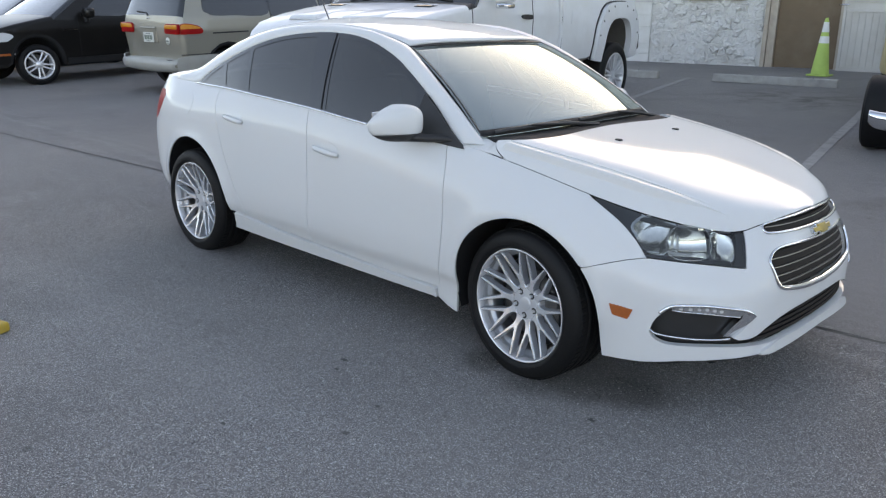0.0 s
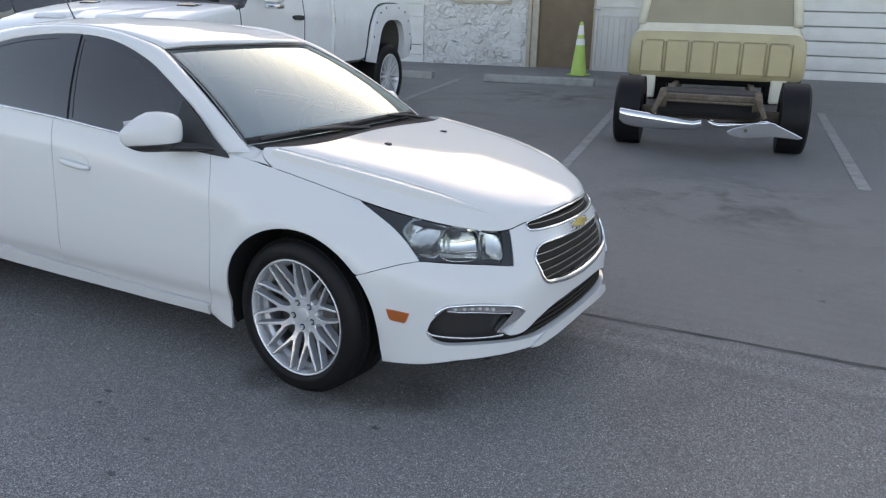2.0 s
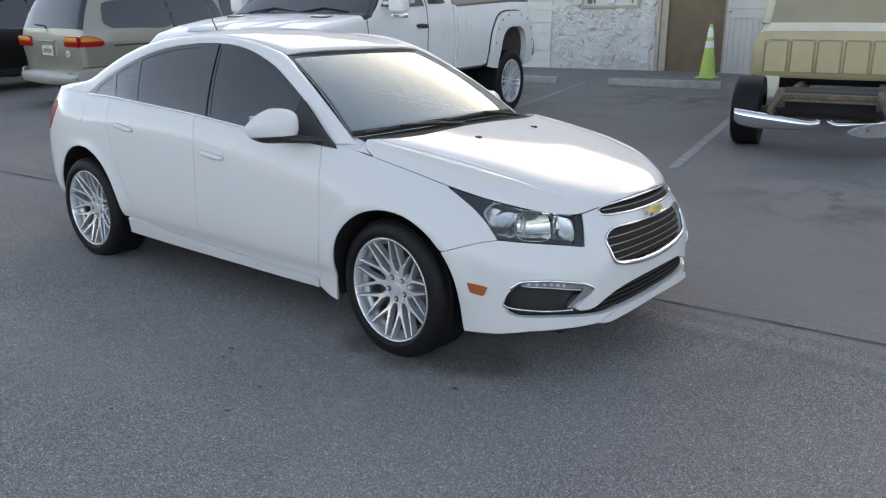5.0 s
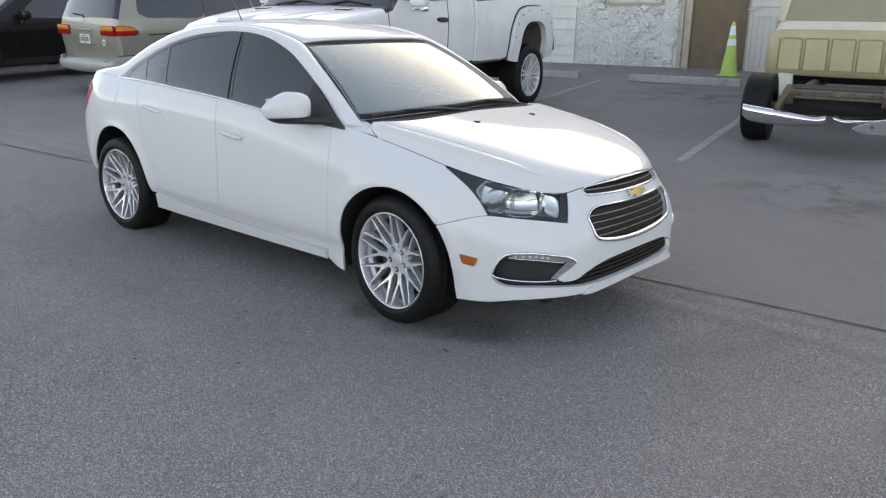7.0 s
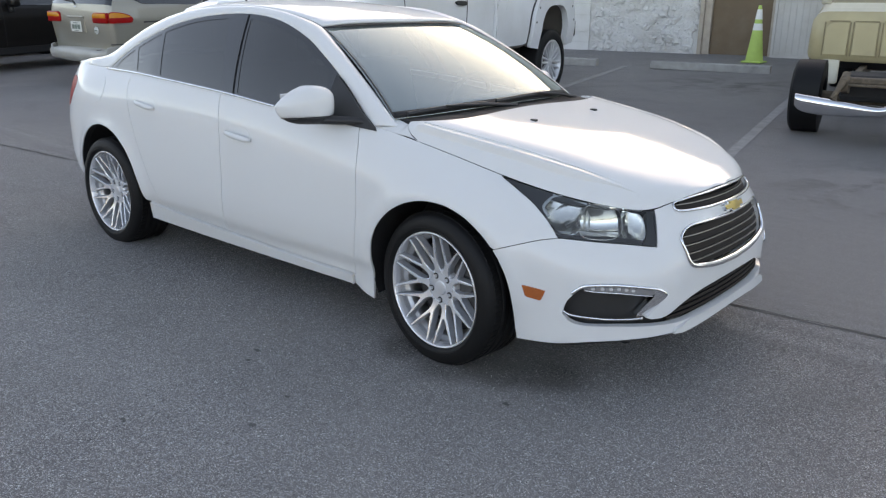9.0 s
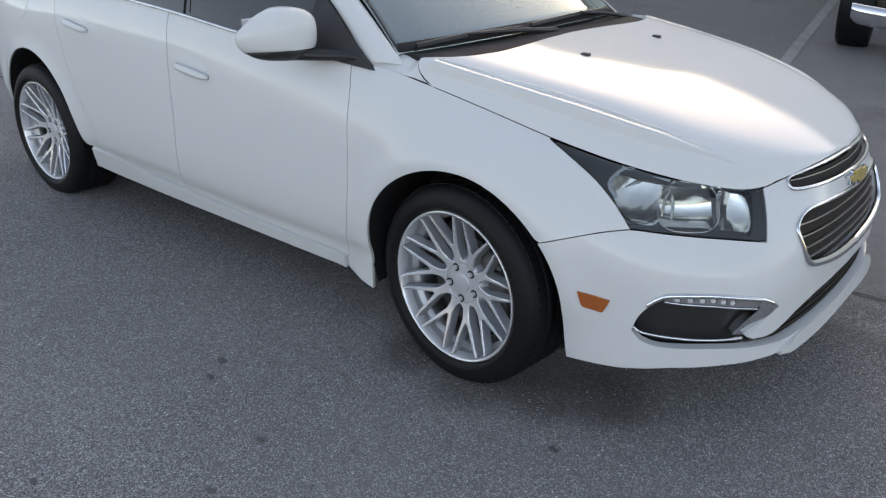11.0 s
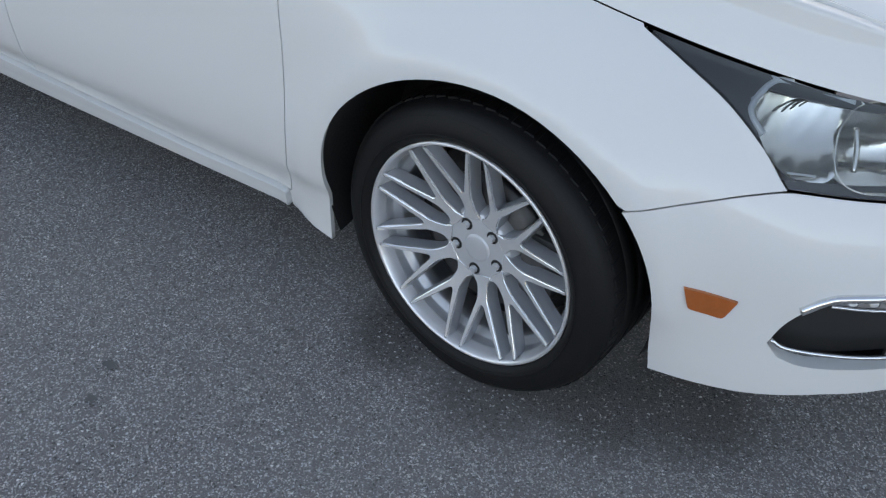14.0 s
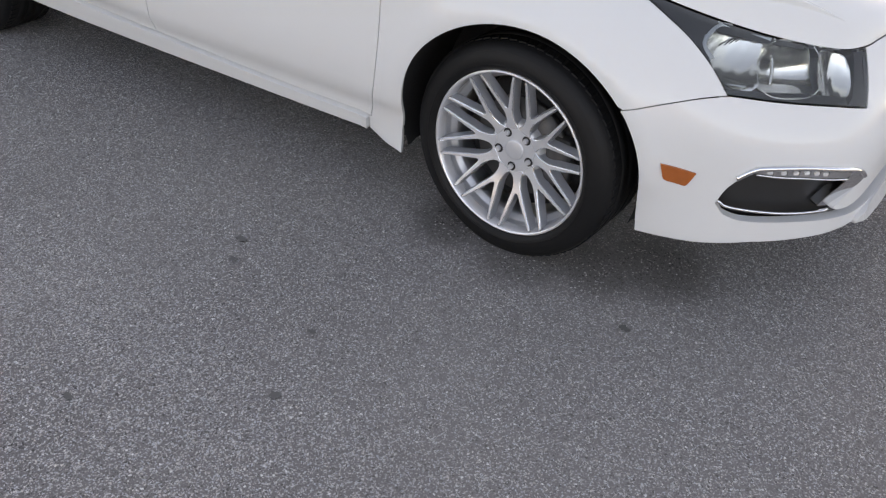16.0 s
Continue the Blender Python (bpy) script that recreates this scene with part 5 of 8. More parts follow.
    def rib(name, pts, radius, mat, deep, closed=False):
        """A thin moulding inside the lamp along a line of its surface."""
        q = np.array(pts if closed else spline(pts, 6))
        Pr, Nr = SIDE(q)
        return part(name, tube((Pr - Nr * deep) * np.array([1, sd, 1]), radius, 8, closed=closed), mat, lamp, smooth=True)
    rib("reflector_ring", [(0.768 + 0.099 * squarish(math.cos(a)), 0.678 + 0.058 * squarish(math.sin(a))) for a in np.linspace(0, 2 * math.pi, 40, endpoint=False)], 0.0016, LAMP_CHROME, 0.010, True)
    rib("flange", [(0.985, 0.690), (1.013, 0.716), (1.008, 0.736), (0.982, 0.755), (0.950, 0.755)], 0.0065, FLANGE, 0.014)
    rib("flange", [(0.950, 0.754), (0.900, 0.744), (0.838, 0.733)], 0.0028, FLANGE, 0.012)
    for k in range(3):
        rib("flute", [(0.958 - 0.013 * k, 0.722 + 0.004 * k), (0.940 - 0.013 * k, 0.735 + 0.002 * k), (0.915 - 0.013 * k, 0.738)], 0.0015, LAMP_BEZEL, 0.024)
    rib("flute", [(0.935, 0.642), (0.89, 0.640)], 0.002, FLANGE, 0.014)
    rib("bulb_shield", [(0.822, 0.708), (0.818, 0.678), (0.822, 0.650)], 0.005, LAMP_CHROME, 0.026)

# ---- sedan: upper body ----
def loft(name, curves, n_across, bulge=0.0, out=None, thick=0.0):
    """A sheet between two curves of the same number of points, bowed outward."""
    a, b = (np.array(c, float) for c in curves)
    rows = []
    for v in np.linspace(0, 1, n_across):
        rows.append(a * (1 - v) + b * v)
    rows = np.array(rows)
    t = np.gradient(rows, axis=1)
    c = np.gradient(rows, axis=0)
    n = np.cross(t, c)
    n /= np.maximum(np.linalg.norm(n, axis=2, keepdims=True), 1e-9)
    ref = rows - np.array(out if out is not None else (-1.4, 0, 0.6))
    n *= np.where((n * ref).sum(2, keepdims=True) < 0, -1, 1)
    v = np.linspace(0, 1, n_across)[:, None, None]
    rows = rows + n * (4 * v * (1 - v)) * bulge
    m = rows.shape[1]
    verts = rows.reshape(-1, 3)
    faces = [(i * m + j, i * m + j + 1, (i + 1) * m + j + 1, (i + 1) * m + j) for i in range(n_across - 1) for j in range(m - 1)]
    f = faces[0]
    nn = np.cross(verts[f[1]] - verts[f[0]], verts[f[2]] - verts[f[0]])
    if nn @ n.reshape(-1, 3)[f[0]] < 0:
        faces = [tuple(reversed(q)) for q in faces]
    if thick:
        k = len(verts)
        edge = [j for j in range(m)] + [i * m + m - 1 for i in range(1, n_across)] + [(n_across - 1) * m + j for j in range(m - 2, -1, -1)] + [i * m for i in range(n_across - 2, 0, -1)]
        verts = np.concatenate([verts, verts[edge] - n.reshape(-1, 3)[edge] * thick])
        for q in range(len(edge)):
            r = (q + 1) % len(edge)
            faces.append((edge[q], k + q, k + r, edge[r]))
    return verts, faces


def sheet(name, curves, n_across, material, parent, sides=(1,), bulge=0.0, out=None, thick=0.01, label=""):
    v, f = loft(name, curves, n_across, bulge, out, thick)
    obs = []
    for sd in sides:
        me = mesh_of(name, v * np.array([1, sd, 1]), f if sd > 0 else [tuple(reversed(q)) for q in f], True)
        obs.append(part(name, me, material, parent, label))
    return obs


def cab(x, z, lift=0.0):
    P, N = CABIN_SIDE(np.array([(x, z)]))
    return tuple(P[0] + N[0] * lift)


# side window openings, in (x, height)
DLO_TOP = [(-0.400, 0.938), (-0.487, 0.987), (-0.60, 1.070), (-0.723, 1.150), (-0.85, 1.222), (-0.972, 1.282), (-1.163, 1.345), (-1.351, 1.376), (-1.533, 1.381), (-1.722, 1.371), (-1.916, 1.348), (-2.156, 1.289), (-2.428, 1.190), (-2.594, 1.112), (-2.71, 1.048)]
belt = lambda x: float(np.interp(-x, -TOP_EDGE[20:, 0], TOP_EDGE[20:, 2]))
dlo_top = spline(DLO_TOP, 5)
dlo_bot = [(x, belt(x) + 0.001) for x in np.linspace(-2.70, -0.42, 40)]


def top_z(x):
    return float(np.interp(-x, -dlo_top[:, 0], dlo_top[:, 1]))


def pane_loop(f0, f1, inset=0.026):
    """A pane between two lines ((x at the belt), (x at the top)), under the roof arc."""
    (b0, t0), (b1, t1) = f0, f1
    low = [(x, belt(x) + 0.010) for x in np.linspace(b1, b0, 10)]
    arc = [(x, top_z(x) - inset) for x in np.linspace(t0, t1, 14)]
    return np.array(low + arc)


PANES = [pane_loop((-0.70, -0.76), (-1.318, -1.425)), pane_loop((-1.446, -1.60), (-2.045, -2.145), 0.024), pane_loop((-2.072, -2.178), (-2.325, -2.402), 0.024), pane_loop((-2.385, -2.44), (-2.628, -2.585), 0.024)]
for sd in (1, -1):
    fr = part("window_frame", patch("window_frame", [np.concatenate([dlo_top, dlo_bot])] + PANES, CABIN_SIDE, step=0.04, gap=0.0, lift=-0.004, depth=0.005, side=sd), FRAME_BLACK, car)
    for pl in PANES:
        part("side_window", patch("side_window", [pl], CABIN_SIDE, step=0.06, gap=-0.004, lift=-0.0065, depth=0.003, side=sd), SIDE_GLASS, fr, "dark tinted side window")
    # pillar post with its shut line, proud of the panes
    post = np.array([(-1.414, belt(-1.414)), (-1.345, belt(-1.345)), (-1.40, 1.20), (-1.452, top_z(-1.452) - 0.005), (-1.528, top_z(-1.528) - 0.004), (-1.47, 1.20)])
    part("pillar_trim", patch("pillar_trim", [post], CABIN_SIDE, step=0.04, gap=0.001, lift=0.002, depth=0.008, side=sd), FRAME_BLACK, fr)
    Ps, Ns = SIDE(np.array([(s_of_x(x), belt(x) - 0.004) for x in np.linspace(-0.62, -2.725, 48)]))
    part("belt_trim", tube((Ps + Ns * 0.004) * np.array([1, sd, 1]), 0.0068, 10, flat=0.85), CHROME, car, "chrome strip under the side windows", smooth=True)

# pillar and roof rail
inner = spline([(-0.318, -0.690, 0.938), (-0.352, -0.696, 0.968), (-0.50, -0.658, 1.064), (-0.65, -0.620, 1.154), (-0.82, -0.574, 1.248), (-0.99, -0.526, 1.328), (-1.16, -0.520, 1.368), (-1.35, -0.516, 1.394), (-1.6, -0.514, 1.408), (-1.9, -0.518, 1.402),
                (-2.15, -0.530, 1.372), (-2.4, -0.548, 1.312), (-2.62, -0.575, 1.225), (-2.82, -0.605, 1.130), (-3.0, -0.640, 1.060)], 6)
oc = [cab(x, z) for x, z in [(-0.472, 0.972), (-0.60, 1.072), (-0.723, 1.152), (-0.85, 1.224), (-0.972, 1.284), (-1.163, 1.347), (-1.351, 1.378), (-1.6, 1.381), (-1.9, 1.351), (-2.156, 1.291), (-2.428, 1.192), (-2.62, 1.10), (-2.74, 1.040)]] + [(-3.02, -0.682, 1.043)]
oc = [(-0.425, -0.752, 0.930)] + oc
outer = spline(oc, 6)
sheet("roof_rail", (inner, outer), 9, WHITE, car, (1, -1), bulge=0.020, thick=0.012)

# roof skin
roof_front = lambda v: -0.935 - 0.055 * abs(v) ** 2
us = np.linspace(0, 1, 26)
vs = np.linspace(-1, 1, 21)
ditch = inner[inner[:, 0] <= -0.985]
rv, rf = [], []
for u in us:
    for v in vs:
        x = roof_front(v) * (1 - u) + (-2.36 - 0.02 * abs(v)) * u
        wd = float(np.interp(-x, -ditch[:, 0], -ditch[:, 1])) - 0.006
        zd = float(np.interp(-x, -ditch[:, 0], ditch[:, 2])) - 0.004
        zc = float(np.interp(-x, (0.93, 1.1, 1.3, 1.5, 1.75, 2.0, 2.2, 2.4), (1.340, 1.378, 1.410, 1.430, 1.440, 1.431, 1.412, 1.382)))
        rv.append((x, v * wd, zd + (zc - zd) * (1 - abs(v) ** 2.4)))
nv = len(vs)
for i in range(len(us) - 1):
    for j in range(nv - 1):
        rf.append((i * nv + j, (i + 1) * nv + j, (i + 1) * nv + j + 1, i * nv + j + 1))
roof = part("roof", mesh_of("roof", rv, rf, True), WHITE, car)
mod = roof.modifiers.new("skin", 'SOLIDIFY')
mod.thickness, mod.offset = 0.01, -1.0
sheet("roof_seam", (ditch + np.array([0, 0.010, -0.007]), ditch + np.array([0, -0.006, -0.007])), 3, BLACK_PLASTIC, car, (1, -1), thick=0.004)

# windscreen, its dark edge, cowl and wipers
low_e = spline([(-0.352, -0.690, 0.966), (-0.30, -0.52, 0.974), (-0.265, -0.27, 0.981), (-0.255, 0, 0.983), (-0.265, 0.27, 0.981), (-0.30, 0.52, 0.974), (-0.352, 0.690, 0.966)], 6)
top_e = spline([(-0.985, -0.522, 1.324), (-0.957, -0.39, 1.331), (-0.937, -0.20, 1.336), (-0.930, 0, 1.338), (-0.937, 0.20, 1.336), (-0.957, 0.39, 1.331), (-0.985, 0.522, 1.324)], 6)
screen = sheet("windscreen", (low_e, top_e), 13, FRONT_GLASS, car, bulge=0.028, thick=0.005, label="clear windscreen")[0]


def screen_at(u, v):
    """u across (0 right, 1 left), v from bottom to top."""
    i = u * (len(low_e) - 1)
    k = np.arange(len(low_e))
    a = np.array([np.interp(i, k, low_e[:, c]) for c in range(3)])
    b = np.array([np.interp(i, k, top_e[:, c]) for c in range(3)])
    n = np.array([0.5, 0, 0.86])
    return a * (1 - v) + b * v + n * (4 * v * (1 - v) * 0.028 + 0.003)


def screen_band(name, loop_in, loop_out, mat):
    v = [screen_at(*p) for p in loop_in] + [screen_at(*p) for p in loop_out]
    n = len(loop_in)
    f = [(i, i + 1, n + i + 1, n + i) for i in range(n - 1)]
    ob = part(name, mesh_of(name, v, f, True), mat, screen)
    md = ob.modifiers.new("skin", 'SOLIDIFY')
    md.thickness, md.offset = 0.002, 0.0


ts = np.linspace(0, 1, 25)
screen_band("dark_edge", [(0.0, t) for t in ts], [(0.008, t) for t in ts], BLACK_PLASTIC)
screen_band("dark_edge", [(1.0, t) for t in ts], [(0.992, t) for t in ts], BLACK_PLASTIC)
screen_band("dark_edge", [(t, 0.0) for t in ts], [(t, 0.05) for t in ts], LINER)
screen_band("dark_edge", [(t, 1.0) for t in ts], [(t, 0.982) for t in ts], BLACK_PLASTIC)
STICKER = material("paper_sticker", (0.55, 0.6, 0.55), 0.6, vary=0.25, scale=60)
sv = [tuple(screen_at(u, v) - np.array([0.006, 0, 0.006])) for u, v in ((0.86, 0.12), (0.93, 0.12), (0.93, 0.30), (0.86, 0.30))]
part("windscreen_sticker", mesh_of("sticker", sv, [(0, 1, 2, 3)]), STICKER, screen, "small pale sticker")
hood_rear = [tuple(hood_place(np.array([p]))[0] - np.array([0, 0, 0.012])) for p in spline([(-0.255, 0.672), (-0.205, 0.645), (-0.148, 0.580), (-0.122, 0.48), (-0.119, 0.36), (-0.132, 0.18), (-0.140, 0.0), (-0.132, -0.18), (-0.119, -0.36), (-0.122, -0.48), (-0.148, -0.580), (-0.205, -0.645), (-0.255, -0.672)], 4)]
cow_b = spline([(-0.35, -0.66, 0.962), (-0.32, -0.52, 0.966), (-0.28, -0.27, 0.970), (-0.27, 0, 0.972), (-0.28, 0.27, 0.970), (-0.32, 0.52, 0.966), (-0.35, 0.66, 0.962)], 6)
hr = np.array(hood_rear)
cow_b = np.stack([np.interp(np.linspace(0, 1, len(hr)), np.linspace(0, 1, len(cow_b)), cow_b[:, c]) for c in range(3)], 1)
sheet("cowl_grille", (hr, cow_b), 5, LINER, car, bulge=0.004, out=(0, 0, 0), thick=0.02, label="black plastic cowl under the windscreen")


def wiper(pivot, u0, u1, v):
    w = thing_part("wiper")
    tipv = [screen_at(u, v + 0.012 * math.sin(math.pi * t)) + np.array([0.008, 0, 0.010]) for t, u in ((t, u0 + (u1 - u0) * t) for t in np.linspace(0, 1, 9))]
    b = part("blade", tube(tipv, 0.008, 6, flat=1.5), BLACK_PLASTIC, w)
    arm = spline([pivot, np.array(pivot) * 0.55 + np.array(tipv[4]) * 0.45 + np.array([0.010, 0, 0.010]), tipv[4] + np.array([0.006, 0, 0.009])], 8)
    part("arm", tube(arm, [0.011 - 0.005 * t for t in np.linspace(0, 1, len(arm))], 6), BLACK_PLASTIC, w)


def thing_part(name):
    e = new(name)
    e.parent = car
    return e


wiper((-0.22, 0.02, 0.976), 0.06, 0.40, 0.004)
wiper((-0.25, 0.60, 0.965), 0.44, 0.88, 0.012)

# antenna
ant = thing_part("antenna")
part("antenna_foot", tube([(-2.33, 0, 1.388), (-2.27, 0, 1.408), (-2.20, 0, 1.412), (-2.15, 0, 1.410)], [0.012, 0.026, 0.026, 0.010], 10), BLACK_PLASTIC, ant, smooth=True)
part("antenna_mast", tube([(-2.26, 0, 1.40), (-2.42, 0, 1.66)], [0.005, 0.002], 8), STEEL, ant, smooth=True)

# mirrors
def mirror(sd):
    e = thing_part("door_mirror")

    def shell(name, z0, z1, mat, grow=0.0):
        bm = bmesh.new()
        bmesh.ops.create_uvsphere(bm, u_segments=32, v_segments=20, radius=1.0)
        for v in bm.verts:
            x, y, z = v.co
            # rounded cap: blunt behind, tapered to the outer end
            p = 3.2 if y > 0 else 2.15
            k = (abs(x) ** p + abs(y) ** p + abs(z) ** p) ** (1 / p)
            x, y, z = x / k, y / k, z / k
            x = x * 0.070 if x > 0 else x * 0.045
            taper = 1.0 - 0.58 * max(0, -y + 0.15) ** 1.6 / 1.25
            zz = z * 0.082 * (taper if z > 0 else 0.75 + 0.25 * taper)
            v.co = (-0.655 + x * taper + 0.022 * y, -0.935 + y * (0.132 + grow), 1.020 + zz)
        geom = bm.verts[:] + bm.edges[:] + bm.faces[:]
        bmesh.ops.bisect_plane(bm, geom=geom, plane_co=(0, 0, z0), plane_no=(0, 0, -1), clear_outer=True)
        geom = bm.verts[:] + bm.edges[:] + bm.faces[:]
        bmesh.ops.bisect_plane(bm, geom=geom, plane_co=(0, 0, z1), plane_no=(0, 0, 1), clear_outer=True)
        bmesh.ops.holes_fill(bm, edges=[q for q in bm.edges if q.is_boundary])
        bmesh.ops.scale(bm, vec=(1, sd, 1), verts=bm.verts)
        bmesh.ops.recalc_face_normals(bm, faces=bm.faces)
        part(name, bm, mat, e, smooth=True)

    shell("cap", 0.975, 1.2, WHITE)
    shell("mirror_base", 0.5, 0.9725, BLACK_PLASTIC, -0.003)
    arm = [(-0.655, -0.90, 0.958), (-0.62, -0.86, 0.955), (-0.56, -0.81, 0.952), (-0.50, -0.765, 0.952), (-0.45, -0.74, 0.945)]
    arm = [(x, -abs(y) * sd, z) for x, y, z in arm]
    part("stalk", tube(spline(arm, 6), [0.040 - 0.018 * k for k in np.linspace(0, 1, 25)], 12, flat=0.6), BLACK_PLASTIC, e, smooth=True)
    glassv = boxed(-0.703, -1.02, 0.965, -0.697, -0.84, 1.07, 0.002)
    bmesh.ops.scale(glassv, vec=(1, sd, 1), verts=glassv.verts)
    bmesh.ops.recalc_face_normals(glassv, faces=glassv.faces)
    part("mirror_glass", glassv, CHROME, e)
    tri = np.array([(-0.402, 0.930), (-0.487, 0.985), (-0.60, 1.068), (-0.69, 1.125), (-0.70, belt(-0.70) + 0.004), (-0.55, belt(-0.55) - 0.018), (-0.385, 0.914)])
    part("sail_panel", patch("sail_panel", [tri], CABIN_SIDE, step=0.04, gap=0.0, lift=0.018, depth=0.03, side=sd), BLACK_PLASTIC, e)
    return e


mirror(1)
far_mirror = mirror(-1)
far_mirror.matrix_basis = Matrix.Translation((-0.02, -0.035, -0.035))

# boot lid, rear screen, rear bumper line
dv = []
for u in np.linspace(0, 1, 10):
    for v in np.linspace(-1, 1, 15):
        x = -2.98 * (1 - u) + (-3.45 + 0.09 * abs(v) ** 4) * u
        w = float(np.interp(-x, -TOP_EDGE[:, 0], TOP_EDGE[:, 1]))
        w = max(w, 0.5) if u > 0.9 else w
        dv.append((x, v * w * (1 - 0.0 * u), 1.040 + 0.030 * (1 - v * v) * (1 - 0.9 * smooth01((u - 0.6) / 0.4)) - 0.012 * abs(v) ** 8))
df = [(i * 15 + j, (i + 1) * 15 + j, (i + 1) * 15 + j + 1, i * 15 + j + 1) for i in range(9) for j in range(14)]
deck = part("boot_lid", mesh_of("boot_lid", dv, df, True), WHITE, car)
md = deck.modifiers.new("skin", 'SOLIDIFY')
md.thickness, md.offset = 0.02, -1.0
rlow = spline([(-2.96, -0.60, 1.040), (-3.03, 0, 1.072), (-2.96, 0.60, 1.040)], 10)
rtop = spline([(-2.37, -0.525, 1.300), (-2.37, 0, 1.376), (-2.37, 0.525, 1.300)], 10)
sheet("rear_screen", (rlow, rtop), 8, SIDE_GLASS, car, bulge=0.008, thick=0.004, label="tinted rear screen")

# inside: dark shell under the panels, arches, seats, dashboard
shell_loop = [(0.0, 0.21), SW(0.4, 0.21), SW(0.7, 0.22), SX(0.40, 0.21)] + arch(0.005, -16, 196, 0.392) + [SX(-0.6, 0.2), SX(-1.5, 0.2), SX(-2.24, 0.2)] + arch(-2.630, -16, 196, 0.412, 0.325) + [SX(-3.3, 0.25), (C_LEN[-1], 0.27)] + [(s, z - 0.012) for s, z in zip(E_TAB[::-3, 0], E_TAB[::-3, 2])]
for sd in (1, -1):
    part("body_shell", patch("body_shell", [np.array([p for p in shell_loop if p[0] > s_of_x(0.33)] + [SX(0.33, 0.76)])], SIDE, step=0.05, lift=-0.045, depth=0.002, side=sd), LINER, car)
    for ax, r in ((0.005, 0.376), (-2.630, 0.398)):
        cz = 0.314 if ax > -1 else 0.325
        bm = bmesh.new()
        rows = []
        for a in np.linspace(-17, 197, 36):
            P, N = SIDE(np.array([SX(ax + r * math.cos(radians(a)), max(0.17, cz + r * math.sin(radians(a))))]))
            y0 = P[0][1] + 0.006
            rows.append([bm.verts.new((ax + (r + g) * math.cos(radians(a)), (y0 + d) * sd, max(0.15, cz + (r + g) * math.sin(radians(a))))) for g, d in ((0.0, 0.0), (0.004, 0.03), (0.012, 0.06), (0.02, 0.32))])
        for p, q in zip(rows, rows[1:]):
            for k in range(3):
                bm.faces.new((p[k], p[k + 1], q[k + 1], q[k]))
        bmesh.ops.recalc_face_normals(bm, faces=bm.faces)
        part("wheel_liner", bm, LINER, car, smooth=True)
        back = [(ax + (r + 0.02) * math.cos(radians(a)), max(0.15, cz + (r + 0.02) * math.sin(radians(a)))) for a in np.linspace(-17, 197, 30)]
        bm = prism(back, -0.54 * sd, -0.535 * sd)
        part("wheel_liner", bm, LINER, car)
bm = boxed(-3.4, -0.55, 0.19, 0.75, 0.55, 0.24, 0.02)
part("underbody", bm, LINER, car)
bm = boxed(-2.9, -0.76, 0.40, -0.45, 0.76, 0.44)
part("cabin_floor", bm, CABIN, car)
bm = bmesh.new()
box(bm, -0.62, -0.70, 0.70, -0.28, 0.70, 0.93, 0.05, 3)
box(bm, -0.70, 0.18, 0.90, -0.45, 0.52, 0.975, 0.03, 3)
part("dashboard", bm, CABIN, car, "dark grey dashboard", smooth=True)
part("steering_wheel", tube([(-0.80 + 0.06 * math.sin(a), 0.36 + 0.18 * math.cos(a), 0.90 + 0.17 * math.sin(a)) for a in np.linspace(0, 2 * math.pi, 28, endpoint=False)], 0.014, 8, closed=True), BLACK_PLASTIC, car, smooth=True)


def seat(x, y, wide=0.24):
    e = thing_part("seat")
    bm = boxed(x - 0.05, y - wide, 0.44, x + 0.45, y + wide, 0.60, 0.06, 3)
    part("cushion", bm, CABIN, e, smooth=True)
    bm = boxed(-0.07, -wide, 0, 0.07, wide, 0.62, 0.055, 3, m=pose(x - 0.02, y, 0.52, 0, -14, 0))
    part("backrest", bm, CABIN, e, smooth=True)
    bm = boxed(-0.045, -0.12, 0, 0.045, 0.12, 0.17, 0.035, 3, m=pose(x - 0.165, y, 1.125, 0, -8, 0))
    part("headrest", bm, CABIN, e, smooth=True)


for y in (-0.37, 0.37):
    seat(-1.35, y)
seat(-2.3, 0.0, 0.62)
part("rear_shelf", boxed(-3.0, -0.66, 0.98, -2.45, 0.66, 1.02, 0.01), CABIN, car)

